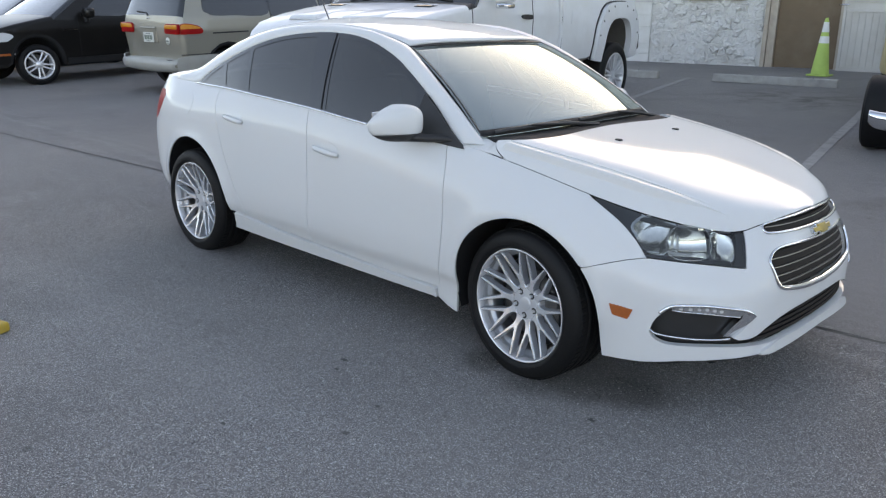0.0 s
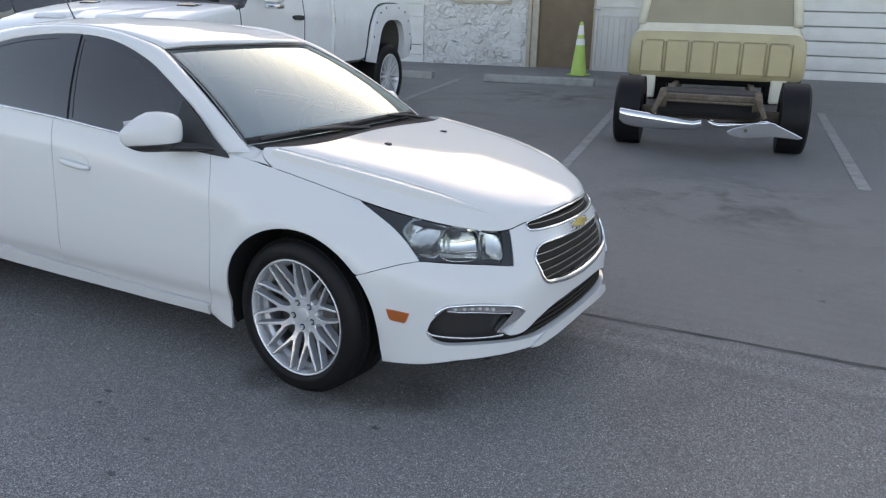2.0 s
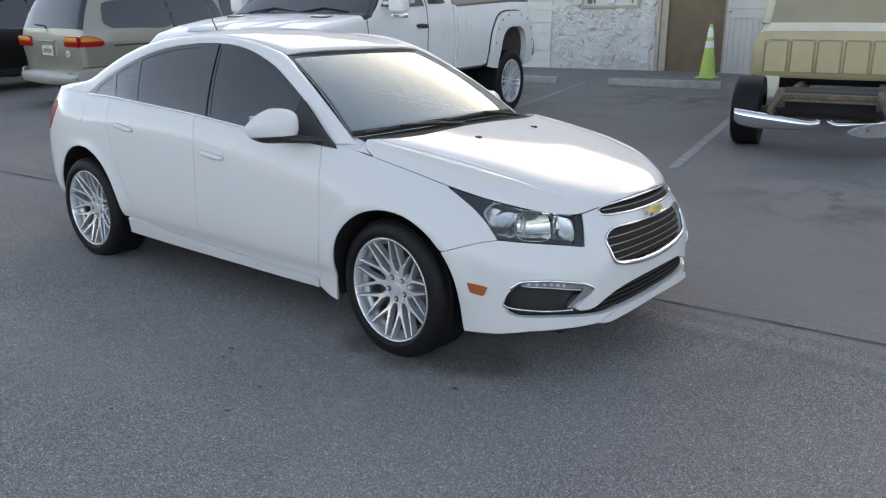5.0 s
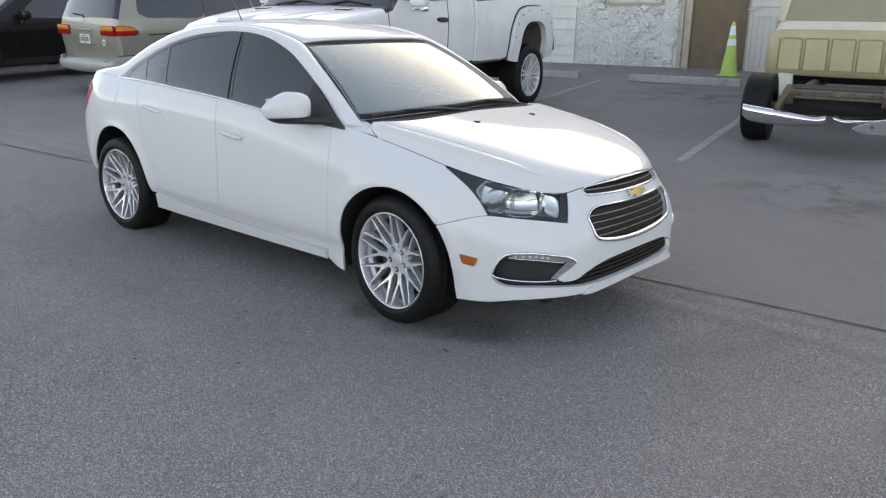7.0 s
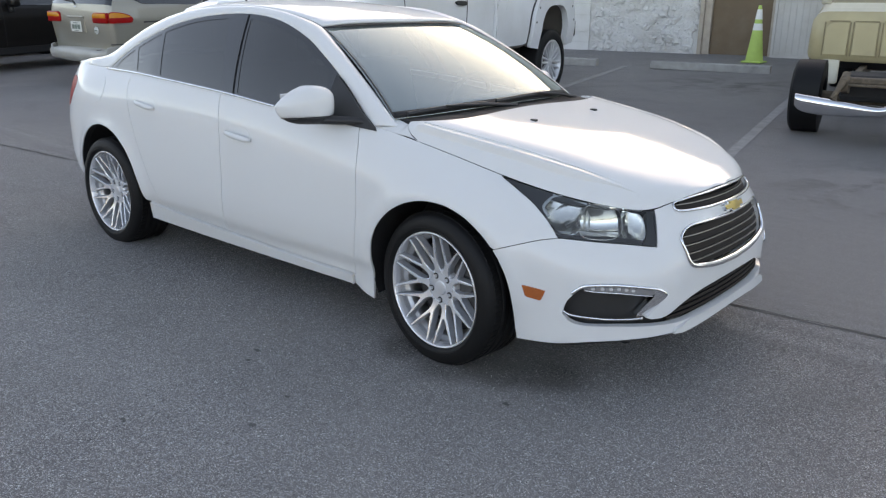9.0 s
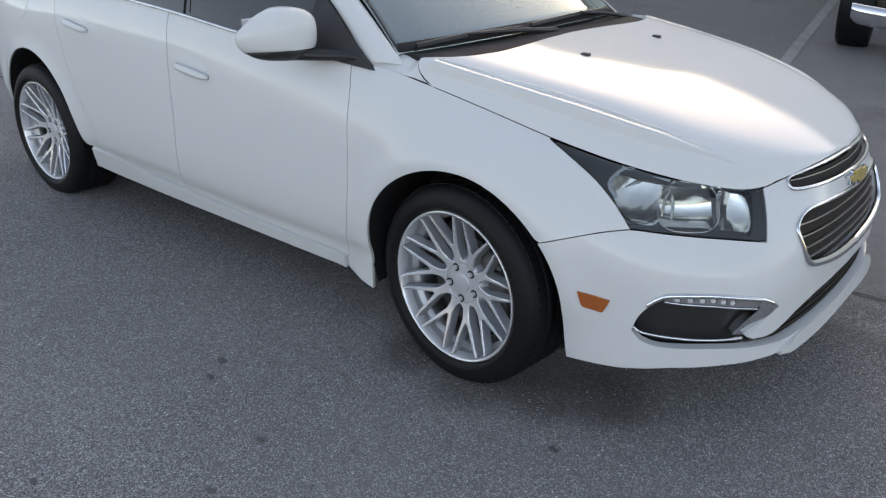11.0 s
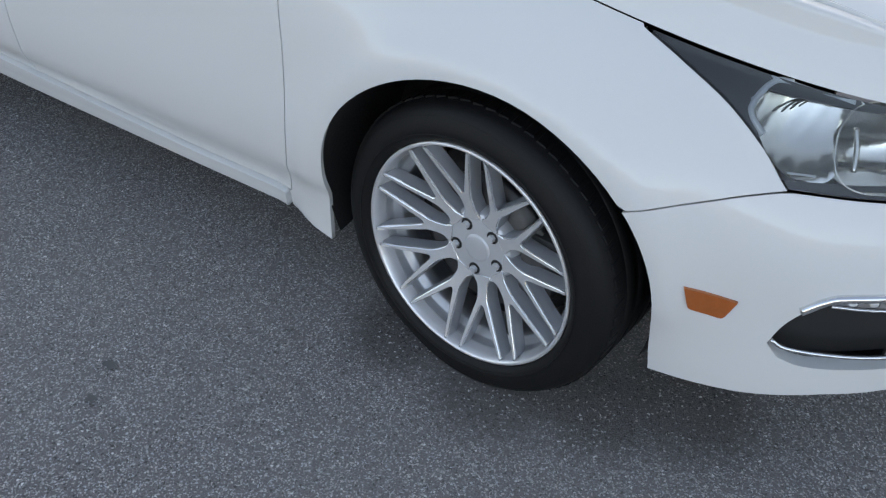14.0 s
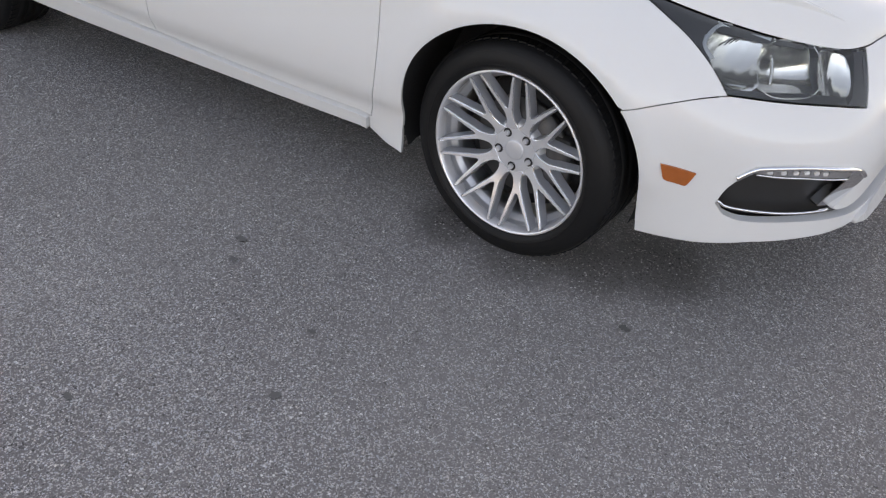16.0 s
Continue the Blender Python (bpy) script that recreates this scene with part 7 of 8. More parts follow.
for sd in (-1, 1):
    win = on_side("door_window", spline([(2.58, 1.485), (2.52, 1.53), (2.16, 1.86), (1.95, 1.93), (1.74, 1.93), (1.70, 1.90), (1.70, 1.52), (1.74, 1.485), (2.3, 1.475), (2.58, 1.485)], 4)[:-1], cf, DARK_GLASS, truck, sd)
    on_side("rear_door_window", spline([(1.58, 1.505), (1.58, 1.88), (1.54, 1.92), (1.28, 1.90), (1.22, 1.85), (1.20, 1.56), (1.24, 1.51), (1.58, 1.505)], 4)[:-1], cf, DARK_GLASS, truck, sd)
    for x, z0, z1 in ((1.64, 0.72, 1.96), (2.86, 0.80, 1.42)):
        on_side("door_seam", [(x - 0.006, z0), (x + 0.006, z0), (x + 0.006, z1), (x - 0.006, z1)], cf, BLACK_PLASTIC, truck, sd, lift=0.003, depth=0.004)
    on_side("door_handle", spline([(1.68, 1.255), (1.70, 1.275), (1.86, 1.285), (1.90, 1.265), (1.86, 1.24), (1.72, 1.235), (1.68, 1.255)], 4)[:-1], cf, BLACK_PLASTIC, truck, sd, lift=0.03, depth=0.03)
    on_side("fuel_door", [(0.52, 1.16), (0.70, 1.16), (0.70, 1.32), (0.52, 1.32)], tf, TRUCK_WHITE, truck, sd, lift=0.004, depth=0.004) if sd < 0 else None
    # flare round the rear wheel with bolts
    fl = arch_points(0.42, 0.62, 0.58)
    fo = arch_points(0.655, 0.82, 0.58)[::-1]
    on_side("fender_flare", fl + fo, tf, TRUCK_WHITE, truck, sd, lift=0.06, depth=0.085, step=0.06)
    edge = arch_points(0.660, 0.825, 0.58)
    eo = arch_points(0.678, 0.842, 0.58)[::-1]
    on_side("flare_gasket", edge + eo, tf, BLACK_PLASTIC, truck, sd, lift=0.012, depth=0.015, step=0.06)
    for x, z in arch_points(0.605, 0.770, 0.58, 10)[1:-1]:
        on_side("flare_bolt", arc(x, z, 0.014, 0, 315, 8), tf, BLACK_PLASTIC, truck, sd, lift=0.064, depth=0.01)
    for x in (AX, 3.55):
        road_wheel(truck, x, -sd * 1.02, 0.44, 0.44, 0.305, 0.30, ALLOY_DARK, 8, turn=11, label="large dull metal rim with paired spokes")
    # towing mirror
    mir = new("towing_mirror")
    mir.parent = truck
    y = -sd
    part("mirror_shell", boxed(2.42, y * 1.16 - 0.10, 1.42, 2.58, y * 1.16 + 0.10, 1.78, 0.045, 3), TRUCK_WHITE, mir, smooth=True)
    part("mirror_foot", boxed(2.44, y * 1.16 - 0.09, 1.36, 2.56, y * 1.16 + 0.09, 1.415, 0.02, 2), CHROME, mir)
    for z in (1.50, 1.62):
        part("mirror_arm", boxed(2.47, y * 0.90 - 0.10, z, 2.53, y * 0.90 + 0.18, z + 0.035, 0.01), TRUCK_WHITE, mir)
part("axle", tube([(AX, -0.8, 0.44), (AX, 0.8, 0.44)], 0.07, 10), LINER, truck)
part("rear_bumper", boxed(-1.40, -1.0, 0.75, -1.25, 1.0, 0.98, 0.03, 2), BLACK_PLASTIC, truck)
part("chassis", boxed(-1.1, -0.45, 0.50, 4.0, 0.45, 0.68, 0.02), LINER, truck)
for y0, y1 in ((-0.70, -0.02), (0.02, 0.70)):
    part("wiper", tube([(2.83, y0, 1.425), (2.77, (y0 + y1) / 2, 1.475), (2.80, y1, 1.435)], 0.010, 6), BLACK_PLASTIC, truck)

# --- gold minivan
GOLD_PAINT = material("champagne_paint", (0.29, 0.268, 0.222), 0.32, 0.35, coat=0.8, vary=0.03, scale=3, dirt=(0.3, 0.28, 0.23), dirt_scale=2, dirt_amount=0.3)
GREY_BUMPER = material("champagne_bumper", (0.40, 0.39, 0.355), 0.45, 0.1, coat=0.4, vary=0.05, scale=4, dirt=(0.28, 0.26, 0.23), dirt_scale=3, dirt_amount=0.4)
BRIGHT_AMBER = material("amber_lamp", (0.62, 0.22, 0.02), 0.25, spec=0.3, vary=0.2, scale=40)
van = thing("minivan", "champagne gold minivan with dark windows, seen from behind", "minivan", pose(-10.985, 3.164, ground_z(3.164), 0, -SLOPE * 57, 91.5) @ Matrix.Diagonal((1.05, 1.05, 1.05, 1)))


def van_w(x, z):
    w = np.interp(z, (0.25, 0.5, 0.95, 1.10, 1.40, 1.70), (0.86, 0.91, 0.925, 0.905, 0.80, 0.67))
    return float(w * np.interp(x, (-0.125, -0.10, -0.05, 0.02, 0.12, 0.45, 4.2, 4.8, 5.0), (0.80, 0.85, 0.89, 0.92, 0.96, 1.0, 1.0, 0.90, 0.75)))


van_out = [("underside", LINER, [(4.9, 0.32), (4.5, 0.28), (4.42, 0.32)] + arc(4.05, 0.34, 0.37, 0, 180, 9) + [(3.62, 0.26), (1.42, 0.26)] + arc(0.82, 0.34, 0.37, 0, 180, 9) + [(0.44, 0.345), (0.15, 0.345)]),
           ("rear_bumper", GREY_BUMPER, [(0.15, 0.345), (-0.03, 0.355), (-0.095, 0.385), (-0.12, 0.44), (-0.115, 0.49), (-0.08, 0.520), (0.075, 0.53)]), ("hatch_lower", GOLD_PAINT, [(0.075, 0.53), (0.06, 0.70), (0.035, 0.87), (0.04, 1.03), (0.065, 1.165)]),
           ("hatch_window", DARK_GLASS, [(0.065, 1.165), (0.17, 1.40), (0.30, 1.62)]), ("roof", GOLD_PAINT, [(0.30, 1.62), (0.42, 1.675), (1.5, 1.72), (2.8, 1.69), (3.25, 1.62)]), ("windscreen", DARK_GLASS, [(3.25, 1.62), (3.7, 1.35), (4.05, 1.12)]),
           ("hood", GOLD_PAINT, [(4.05, 1.12), (4.5, 0.98), (4.85, 0.82)]), ("front_bumper", GREY_BUMPER, [(4.85, 0.82), (4.97, 0.6), (4.9, 0.32)])]
vf, _, _ = skin(van, van_out, van_w, 0.06, side_mat=GOLD_PAINT, step=0.09, crown=0.025)
# hatch window needs a body-coloured frame at its sides
for sd in (-1, 1):
    on_side("rear_side_window", spline([(0.54, 1.19), (0.46, 1.25), (0.51, 1.47), (0.60, 1.54), (1.0, 1.57), (1.62, 1.58), (1.62, 1.16), (1.0, 1.15), (0.62, 1.16), (0.54, 1.19)], 4)[:-1], vf, DARK_GLASS, van, sd, lift=0.008)
    on_side("sliding_door_window", spline([(1.68, 1.12), (1.68, 1.58), (2.42, 1.565), (2.60, 1.50), (2.60, 1.10), (1.68, 1.10)], 3)[:-1], vf, DARK_GLASS, van, sd, lift=0.008)
    on_side("front_door_window", spline([(2.72, 1.09), (2.72, 1.54), (3.10, 1.50), (3.55, 1.22), (3.62, 1.10), (2.72, 1.09)], 3)[:-1], vf, DARK_GLASS, van, sd, lift=0.008)
    on_side("slide_rail", [(0.56, 0.895), (1.20, 0.895), (1.20, 0.915), (0.56, 0.915)], vf, BLACK_PLASTIC, van, sd, lift=0.004)
    on_side("side_strip", [(1.45, 0.50), (3.6, 0.50), (3.6, 0.60), (1.45, 0.60)], vf, GREY_BUMPER, van, sd, lift=0.012, depth=0.014)
    on_side("bumper_seam", [(0.04, 0.600), (0.66, 0.60), (0.66, 0.612), (0.04, 0.612)], vf, BLACK_PLASTIC, van, sd, lift=0.004)
    on_side("door_seam", [(1.655, 0.35), (1.668, 0.35), (1.668, 1.6), (1.655, 1.6)], vf, BLACK_PLASTIC, van, sd, lift=0.003, depth=0.004)
    on_side("bumper_wrap", spline([(-0.02, 0.36), (0.30, 0.35), (0.46, 0.36), (0.49, 0.44), (0.56, 0.53), (0.64, 0.59), (0.30, 0.59), (0.04, 0.575), (-0.03, 0.53), (-0.02, 0.36)], 3)[:-1], vf, GREY_BUMPER, van, sd, lift=0.016, depth=0.03)
    # wrap-round tail lamp: side half and hatch half, amber above red
    lamp = on_side("tail_lamp", spline([(0.05, 0.905), (0.045, 0.98), (0.07, 1.055), (0.20, 1.053), (0.33, 1.02), (0.395, 0.965), (0.385, 0.925), (0.33, 0.905), (0.05, 0.905)], 4)[:-1], vf, RED_LENS, van, sd, lift=0.012, depth=0.02, step=0.04)
    on_side("amber_band", spline([(0.055, 0.978), (0.075, 1.042), (0.20, 1.040), (0.31, 1.012), (0.35, 0.982), (0.055, 0.978)], 3)[:-1], vf, BRIGHT_AMBER, lamp, sd, lift=0.017, depth=0.01, step=0.04)
    y0, y1 = -sd * 0.475, -sd * 0.862
    flat = prism([(y0, 0.93), (y0 - sd * 0.02, 0.905), (y1, 0.905), (y1, 1.055), (y0 - sd * 0.06, 1.055), (y0 - sd * 0.01, 1.03)], 0.0, 0.05, 'YZ', 0.012)
    hatch = part("hatch_lamp", flat, RED_LENS, van, "red tail lamp on the hatch", smooth=True)
    flat = prism([(y0 - sd * 0.014, 0.978), (y1 + sd * 0.008, 0.978), (y1 + sd * 0.008, 1.044), (y0 - sd * 0.062, 1.044), (y0 - sd * 0.022, 1.022)], -0.006, 0.03, 'YZ', 0.008)
    part("amber_band", flat, BRIGHT_AMBER, hatch, "amber lamp band", smooth=True)
    for x in (0.82, 4.05):
        road_wheel(van, x, -sd * 0.86, 0.33, 0.33, 0.20, 0.21, ALLOY_DARK, 5)
part("hatch_pocket", boxed(0.006, -0.24, 0.755, 0.04, 0.24, 0.985, 0.02, 2), GOLD_PAINT, van)
plate_bars(van, pose(-0.004, 0.0, 0.845, 0, 0, 90) @ pose(0, 0, 0, 0, 0, 180))
part("plate_garnish", boxed(-0.012, -0.23, 0.97, 0.03, 0.23, 1.0, 0.012, 2), GOLD_PAINT, van)
bm = lathe([(0.0, 0.0), (0.055, 0.0), (0.055, 0.006)], 20)
bmesh.ops.rotate(bm, verts=bm.verts, matrix=Matrix.Rotation(radians(-90), 3, 'Z'))
bmesh.ops.translate(bm, verts=bm.verts, vec=(0.020, -0.52, 0.80))
st = part("round_sticker", bm, PLATE_WHITE, van, "round white sticker")
part("sticker_bar", boxed(0.010, -0.55, 0.792, 0.018, -0.49, 0.810), PLATE_DARK, st)
part("rear_wiper", tube([(0.03, 0.02, 1.165), (0.05, 0.10, 1.21), (0.055, 0.38, 1.225)], 0.010, 6), BLACK_PLASTIC, van)
part("bumper_step", boxed(-0.080, -0.68, 0.512, 0.10, 0.68, 0.530, 0.01), BLACK_PLASTIC, van)
part("hatch_handle", boxed(0.012, -0.035, 1.12, 0.05, 0.035, 1.135, 0.006), CHROME, van)

# --- black SUV
BLACK_PAINT = material("black_paint", (0.008, 0.007, 0.0065), 0.35, spec=0.25, coat=0.18, vary=0.15, scale=4, dirt=(0.014, 0.012, 0.010), dirt_scale=2, dirt_amount=0.4)
suv = thing("suv", "black SUV with silver double-spoke wheels", "suv", pose(-14.67, 2.30, ground_z(2.30), 0, SLOPE * 57, 275) @ Matrix.Diagonal((1.10, 1.10, 1.10, 1)))


def suv_w(x, z):
    w = np.interp(z, (0.25, 0.5, 0.9, 1.05, 1.35, 1.65), (0.86, 0.91, 0.925, 0.90, 0.78, 0.64))
    return float(w * np.interp(x, (-3.7, -3.5, -3.0, 0.3, 0.75, 1.0), (0.84, 0.95, 1.0, 1.0, 0.93, 0.72)))


suv_out = [("underside", LINER, [(0.98, 0.36), (0.50, 0.30)] + arc(0.0, 0.36, 0.40, 0, 180, 12) + [(-0.45, 0.27), (-2.35, 0.27)] + arc(-2.80, 0.36, 0.40, 0, 180, 12) + [(-3.3, 0.32), (-3.66, 0.36)]),
           ("tail", BLACK_PAINT, [(-3.66, 0.36), (-3.72, 0.6), (-3.66, 1.05)]), ("rear_window", DARK_GLASS, [(-3.66, 1.05), (-3.45, 1.35), (-3.30, 1.56)]), ("roof", BLACK_PAINT, [(-3.30, 1.56), (-3.0, 1.64), (-2.2, 1.675), (-1.5, 1.66), (-1.22, 1.60)]),
           ("windscreen", DARK_GLASS, [(-1.22, 1.60), (-0.75, 1.36), (-0.30, 1.08)]), ("hood", BLACK_PAINT, [(-0.30, 1.08), (-0.1, 1.05), (0.3, 0.98), (0.72, 0.88), (0.92, 0.76)]), ("front_bumper", BLACK_PAINT, [(0.92, 0.76), (1.02, 0.58), (0.98, 0.36)])]
sf, _, _ = skin(suv, suv_out, suv_w, 0.06, side_mat=BLACK_PAINT, step=0.09, crown=0.025)
for sd in (-1, 1):
    on_side("front_window", spline([(-0.80, 1.07), (-1.20, 1.37), (-1.42, 1.50), (-1.80, 1.54), (-1.80, 1.08), (-0.80, 1.07)], 3)[:-1], sf, DARK_GLASS, suv, sd)
    on_side("rear_window", spline([(-1.88, 1.08), (-1.88, 1.54), (-2.55, 1.52), (-2.72, 1.46), (-2.80, 1.10), (-1.88, 1.08)], 3)[:-1], sf, DARK_GLASS, suv, sd)
    on_side("door_seam", [(-0.735, 0.42), (-0.725, 0.42), (-0.725, 1.05), (-0.735, 1.05)], sf, LINER, suv, sd, lift=0.003, depth=0.004)
    on_side("door_seam", [(-1.845, 0.42), (-1.835, 0.42), (-1.835, 1.05), (-1.845, 1.05)], sf, LINER, suv, sd, lift=0.003, depth=0.004)
    on_side("fender_badge", [(-0.70, 0.845), (-0.46, 0.845), (-0.46, 0.865), (-0.70, 0.865)], sf, CHROME, suv, sd, lift=0.005, depth=0.005)
    on_side("headlamp", spline([(0.46, 0.72), (0.36, 0.80), (0.52, 0.86), (0.66, 0.80), (0.66, 0.72), (0.46, 0.72)], 3)[:-1], sf, LED, suv, sd, lift=0.01, depth=0.012)
    on_side("side_marker", [(0.44, 0.50), (0.64, 0.50), (0.64, 0.535), (0.44, 0.535)], sf, AMBER, suv, sd, lift=0.008, depth=0.01, label="amber side marker")
    on_side("sill_trim", [(-2.30, 0.30), (-0.48, 0.30), (-0.48, 0.40), (-2.30, 0.40)], sf, BLACK_PLASTIC, suv, sd, lift=0.015, depth=0.018)
    part("door_mirror", boxed(-0.95, -sd * 1.03 - 0.11, 1.04, -0.80, -sd * 1.03 + 0.11, 1.20, 0.05, 3), BLACK_PAINT, suv, smooth=True)
    part("mirror_foot", boxed(-0.92, -sd * 0.92 - 0.06, 0.96, -0.84, -sd * 0.92 + 0.06, 1.06, 0.02), BLACK_PLASTIC, suv)
    for x in (0.0, -2.80):
        w = road_wheel(suv, x, -sd * 0.885, 0.325, 0.325, 0.235, 0.23, ALLOY, 5, turn=15, label="silver double-spoke rim")
        if x == 0.0:
            # front wheels turned a little
            w.matrix_basis = w.matrix_basis @ Matrix.Rotation(radians(-10), 4, 'Z')

# --- old tan truck, its cab far forward on a bare frame, seen from behind
TAN = material("faded_tan_paint", (0.43, 0.36, 0.21), 0.5, vary=0.08, scale=4, dirt=(0.30, 0.24, 0.15), dirt_scale=2.5, dirt_amount=0.5, coat=0.15)
CREAM = material("faded_cream_paint", (0.60, 0.56, 0.46), 0.5, vary=0.06, scale=4, dirt=(0.4, 0.35, 0.26), dirt_scale=3, dirt_amount=0.4)
RUST = material("rusty_frame", (0.11, 0.085, 0.062), 0.85, 0.1, vary=0.5, scale=18, bump=0.4, bump_scale=80, dirt=(0.26, 0.19, 0.13), dirt_scale=14, dirt_amount=0.6)
TAN_GLASS = glass("old_rear_glass", (0.5, 0.46, 0.36), 1.5, dust_sheen=0.5, dust_sheen_color=(0.55, 0.48, 0.34))
GROOVE_SHADE = material("tan_groove_shade", (0.25, 0.20, 0.115), 0.7, vary=0.2, scale=20)
old = thing("old_truck", "faded tan old truck without bed, chrome bumper hanging off its frame", "truck", pose(0.232, 5.77, ground_z(5.77) + 0.04, 0, -SLOPE * 24, 100.8))


def old_w(x, z):
    w = np.interp(z, (0.65, 0.767, 1.09, 1.12, 1.19, 1.28, 1.60, 1.85), (0.81, 0.845, 0.835, 0.828, 0.765, 0.745, 0.70, 0.65))
    return float(0.98 * w * np.interp(x, (-0.75, -0.66, 2.2, 2.8, 3.2), (0.975, 1.0, 1.0, 0.97, 0.9)))


old_out = [("underside", LINER, [(3.1, 0.66), (2.75, 0.62)] + arc(2.35, 0.45, 0.48, 25, 155, 9) + [(1.85, 0.66), (0.52, 0.66)] + arc(0.0, 0.44, 0.50, 28, 152, 9) + [(-0.55, 0.74), (-0.72, 0.755)]),
           ("tailgate", TAN, [(-0.72, 0.755), (-0.76, 0.79), (-0.77, 1.0), (-0.755, 1.125), (-0.72, 1.185)]), ("rear_frame", CREAM, [(-0.72, 1.185), (-0.705, 1.215)]), ("rear_pane_frame", CREAM, [(-0.705, 1.215), (-0.69, 1.262)]),
           ("rear_window", TAN_GLASS, [(-0.69, 1.262), (-0.58, 1.54), (-0.46, 1.78)]), ("roof", CREAM, [(-0.44, 1.78), (-0.30, 1.85), (0.8, 1.88), (1.35, 1.82)]), ("windscreen", TAN_GLASS, [(1.35, 1.82), (1.55, 1.55), (1.72, 1.25)]), ("hood", TAN, [(1.72, 1.25), (2.5, 1.2), (3.0, 1.14), (3.12, 1.02)]), ("nose", TAN, [(3.12, 1.02), (3.16, 0.8), (3.1, 0.66)])]
of, _, _ = skin(old, old_out, old_w, 0.055, side_mat=TAN, step=0.11, crown=0.012)
# raised panels of the tailgate: six fields, the grooves' shade painted as darker tan strips
for k in range(6):
    y0 = -0.705 + k * 0.235 + 0.020
    y1 = y0 + 0.235 - 0.040
    pts = [(y0, 0.805), (y1, 0.805), (y1, 1.098), (y0, 1.098)]
    if k == 0:
        pts = [(y0, 0.805), (y1, 0.805), (y1, 1.098)] + arc(y0 + 0.08, 1.018, 0.08, 90, 180, 6)
    if k == 5:
        pts = [(y0, 0.805), (y1, 0.805)] + arc(y1 - 0.08, 1.018, 0.08, 0, 90, 6) + [(y0, 1.098)]
    bm = prism(pts, -0.003, 0.02, 'YZ', 0.006)
    ob = part("tailgate_field", bm, TAN, old)
    ob.matrix_basis = Matrix.Translation((-0.782, 0, 0)) @ Matrix.Rotation(radians(0), 4, 'Y')
    for g in (y0 - 0.011, y1 + 0.003):
        part("tailgate_groove", boxed(-0.7835, g, 0.80, -0.762, g + 0.008, 1.095), GROOVE_SHADE, old)
    part("tailgate_groove", boxed(-0.7835, y0 + 0.03 * (k == 0), 1.101, -0.75, y1 - 0.03 * (k == 5), 1.109), GROOVE_SHADE, old)
for sd in (-1, 1):
    y = -sd
    on_side("side_window", spline([(-0.45, 1.34), (-0.36, 1.70), (-0.25, 1.75), (0.55, 1.76), (0.55, 1.32), (-0.45, 1.34)], 3)[:-1], of, DARK_GLASS, old, sd)
    part("frame_rail", prism([(-0.80, 0.47), (-0.30, 0.38), (4.3, 0.38), (4.3, 0.52), (-0.20, 0.53), (-0.66, 0.60), (-0.84, 0.62), (-0.86, 0.58)], y * 0.44 - 0.035, y * 0.44 + 0.035, 'XZ', 0.01), RUST, old)
    part("bumper_bracket", tube([(-0.72, y * 0.44, 0.63), (-0.86, y * 0.45, 0.58), (-0.89, y * 0.48, 0.50), (-0.90, y * 0.52, 0.42)], 0.036, 8, flat=0.6), RUST, old)
    part("splash_guard", boxed(-0.74, y * 0.605 - 0.072, 0.545, -0.715, y * 0.605 + 0.072, 0.77, 0.02, 2), CREAM, old)
    road_wheel(old, 0.06, y * 0.965 - 0.005, 0.322, 0.362, 0.20, 0.28, RUST, 5)
    road_wheel(old, 4.10, y * 0.965 - 0.005, 0.322, 0.362, 0.20, 0.28, RUST, 5)
part("rear_crossmember", boxed(-0.80, -0.45, 0.545, -0.72, 0.45, 0.60, 0.012), RUST, old)
part("frame_crossbar", tube([(-0.82, -0.43, 0.535), (-0.82, 0.43, 0.535)], 0.013, 8), RUST, old)
part("tank", boxed(-0.60, -0.50, 0.36, -0.05, 0.50, 0.60, 0.05, 2), LINER, old)
for x in (0.06, 4.10):
    part("axle", tube([(x, -0.85, 0.322), (x, 0.85, 0.322)], 0.06, 10), RUST, old)


def blade(name, pts, h, sag=0.0, twist=0.0, flip=1):
    """Chrome bumper length: a curved channel along points (y, z) with a rolled upper edge."""
    p = spline(pts, 6)
    bm = bmesh.new()
    rows = []
    n = len(p)
    for i, (y, z) in enumerate(p):
        k = i / (n - 1)
        hh = h * (0.55 + 0.45 * math.sin(math.pi * min(1, k * 1.2 + 0.12)))
        prof = [(0.035, 0.0), (0.0, 0.008), (-0.022, -0.012), (-0.030, -hh * 0.35), (-0.016, -hh * 0.8), (0.012, -hh)]
        rows.append([bm.verts.new((-0.93 + a + twist * k, y, z + b)) for a, b in prof])
    for r0, r1 in zip(rows, rows[1:]):
        for q in range(5):
            bm.faces.new((r0[q], r0[q + 1], r1[q + 1], r1[q]))
    bmesh.ops.recalc_face_normals(bm, faces=bm.faces)
    ob = part(name, bm, CHROME, old, "bent chrome bumper", smooth=True)
    md = ob.modifiers.new("skin", 'SOLIDIFY')
    md.thickness = 0.006
    return ob


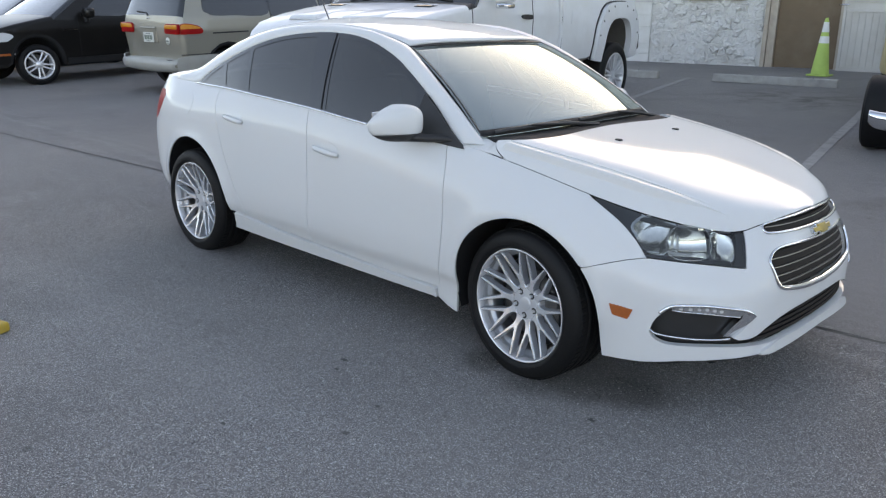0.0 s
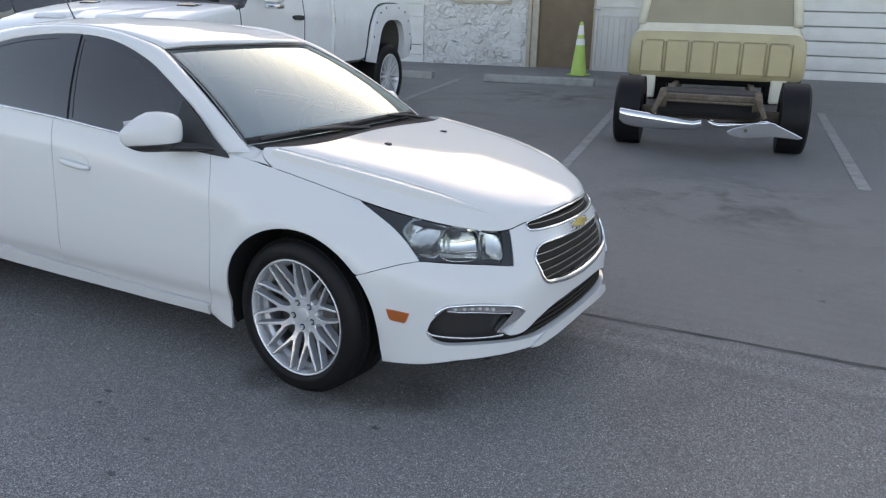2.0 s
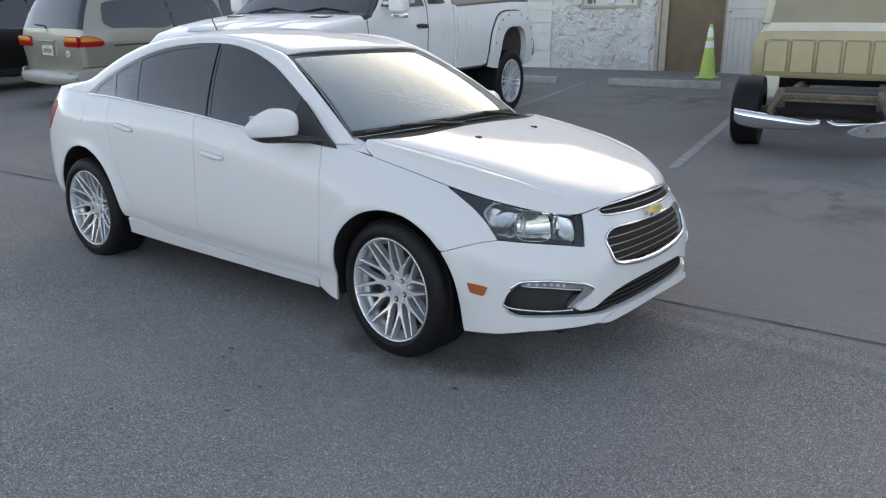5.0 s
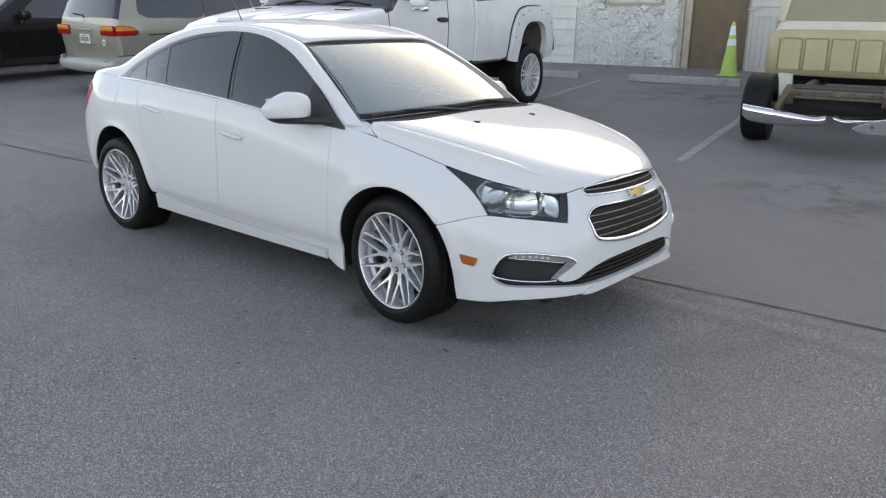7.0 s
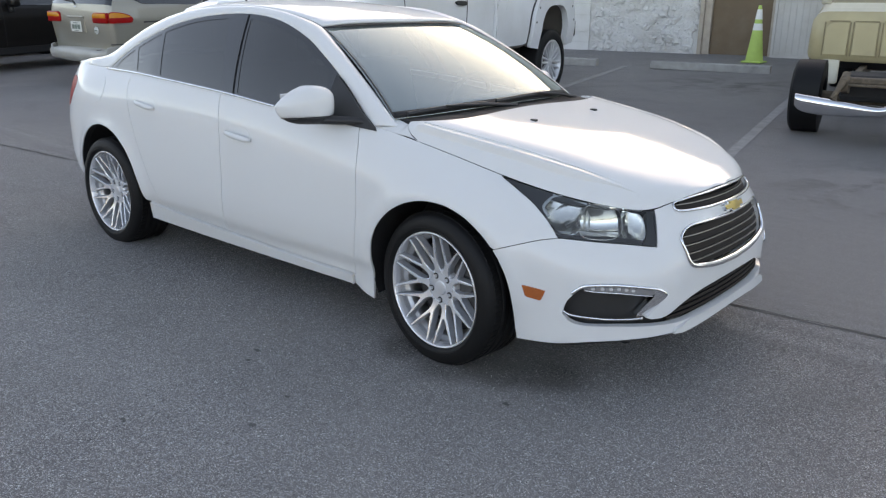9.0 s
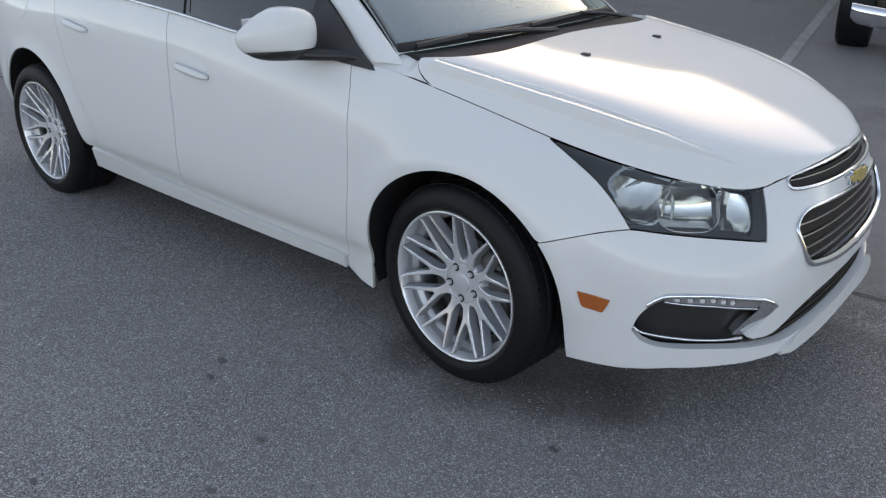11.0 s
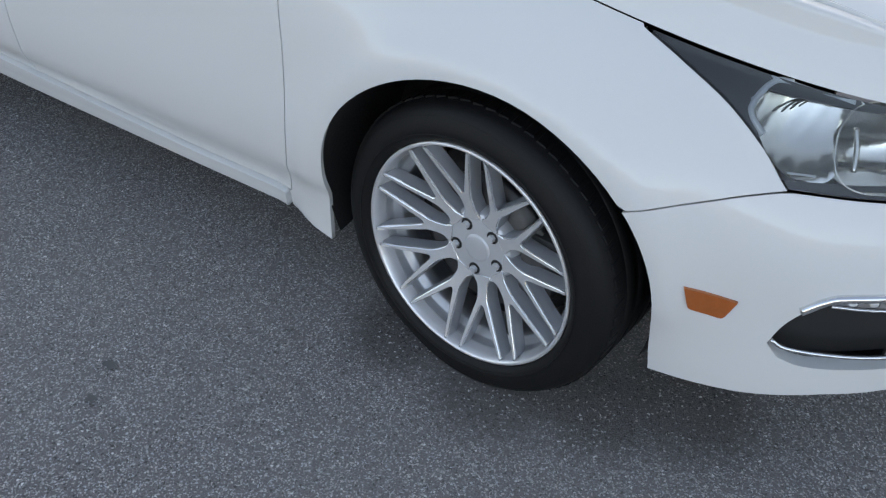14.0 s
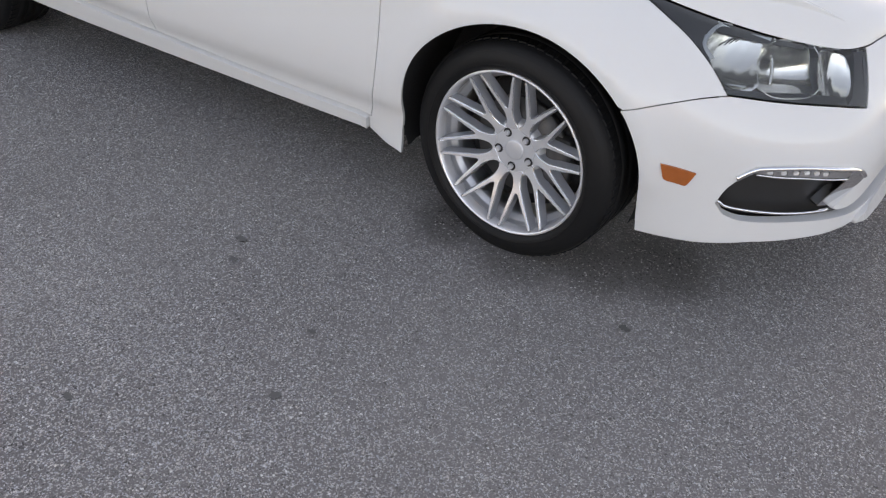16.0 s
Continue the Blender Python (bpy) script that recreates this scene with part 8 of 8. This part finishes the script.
blade("bumper", [(0.83, 0.440), (0.74, 0.428), (0.45, 0.395), (0.16, 0.360), (0.05, 0.378)], 0.15)
blade("bumper", [(-0.01, 0.385), (-0.11, 0.358), (-0.32, 0.378), (-0.55, 0.40)], 0.05)
flap = prism([(-0.19, 0.285), (-0.26, 0.325), (-0.51, 0.405), (-0.60, 0.39), (-0.87, 0.27), (-0.84, 0.25), (-0.62, 0.262), (-0.36, 0.225), (-0.22, 0.25)], -0.95, -0.935, 'YZ', 0.006)
part("bumper_flap", flap, CHROME, old, "torn chrome bumper end bent downward")
part("bumper_bolt", tube([(-0.96, -0.36, 0.305), (-0.93, -0.36, 0.305)], 0.016, 8), RUST, old)
part("bumper_stay", tube([(-0.86, 0.50, 0.44), (-0.92, 0.50, 0.40)], 0.02, 6), RUST, old)
# seats behind the old rear glass
for y in (-0.36, 0.36):
    part("seat_back", boxed(0.55, y - 0.26, 0.8, 0.70, y + 0.26, 1.48, 0.06, 3), TAN, old, smooth=True)

# cream pillars beside the old rear window
for y in (-1, 1):
    part("window_pillar", tube([(-0.688, y * 0.716, 1.25), (-0.575, y * 0.680, 1.56), (-0.47, y * 0.640, 1.79)], 0.045, 10, flat=0.8), CREAM, old, smooth=True)
# the cab with its doors and glass sits forward on the frame
CAB = Matrix.Translation((2.268, 0.015, -0.355)) @ Matrix.Scale(1.245, 4)
for ob in old.children:
    if ob.name.split(".")[0] not in ("frame_rail", "bumper_bracket", "wheel", "rear_crossmember", "frame_crossbar", "tank", "axle", "bumper", "bumper_flap", "bumper_bolt", "bumper_stay"):
        ob.matrix_basis = CAB @ ob.matrix_basis

# --- pale sedan, far off
PALE = material("pale_blue_paint", (0.42, 0.46, 0.50), 0.3, coat=0.8, vary=0.03, scale=3)
pale = thing("far_sedan", "pale blue-grey sedan parked beyond the black suv", "car", pose(-17.75, 2.35, ground_z(2.35), 0, SLOPE * 57, 275) @ Matrix.Diagonal((1.12, 1.12, 1.12, 1)))


def pale_w(x, z):
    w = np.interp(z, (0.25, 0.5, 0.85, 1.0, 1.4), (0.82, 0.87, 0.88, 0.84, 0.60))
    return float(w * np.interp(x, (-3.6, -3.2, 0.3, 0.8), (0.85, 1.0, 1.0, 0.72)))


pale_out = [("underside", LINER, [(0.78, 0.30), (0.42, 0.27)] + arc(0.0, 0.31, 0.36, 0, 180, 10) + [(-0.4, 0.24), (-2.2, 0.24)] + arc(-2.6, 0.31, 0.36, 0, 180, 10) + [(-3.1, 0.28), (-3.5, 0.32)]),
            ("tail", PALE, [(-3.5, 0.32), (-3.56, 0.6), (-3.48, 0.98)]), ("boot", PALE, [(-3.48, 0.98), (-2.95, 1.02)]), ("rear_window", DARK_GLASS, [(-2.95, 1.02), (-2.3, 1.38)]), ("roof", PALE, [(-2.3, 1.38), (-1.7, 1.43), (-1.1, 1.37)]),
            ("windscreen", DARK_GLASS, [(-1.1, 1.37), (-0.4, 0.98)]), ("hood", PALE, [(-0.4, 0.98), (0.2, 0.90), (0.72, 0.72)]), ("front_bumper", PALE, [(0.72, 0.72), (0.82, 0.5), (0.78, 0.30)])]
pf, _, _ = skin(pale, pale_out, pale_w, 0.06, side_mat=PALE, step=0.12, crown=0.02)
for sd in (-1, 1):
    on_side("front_window", [(-0.62, 1.0), (-1.15, 1.30), (-1.72, 1.36), (-1.72, 1.0)], pf, DARK_GLASS, pale, sd)
    on_side("rear_window", [(-1.78, 1.0), (-1.78, 1.36), (-2.3, 1.31), (-2.7, 1.05), (-2.68, 1.0)], pf, DARK_GLASS, pale, sd)
    for x in (0.0, -2.6):
        road_wheel(pale, x, -sd * 0.84, 0.31, 0.31, 0.20, 0.20, ALLOY, 5)
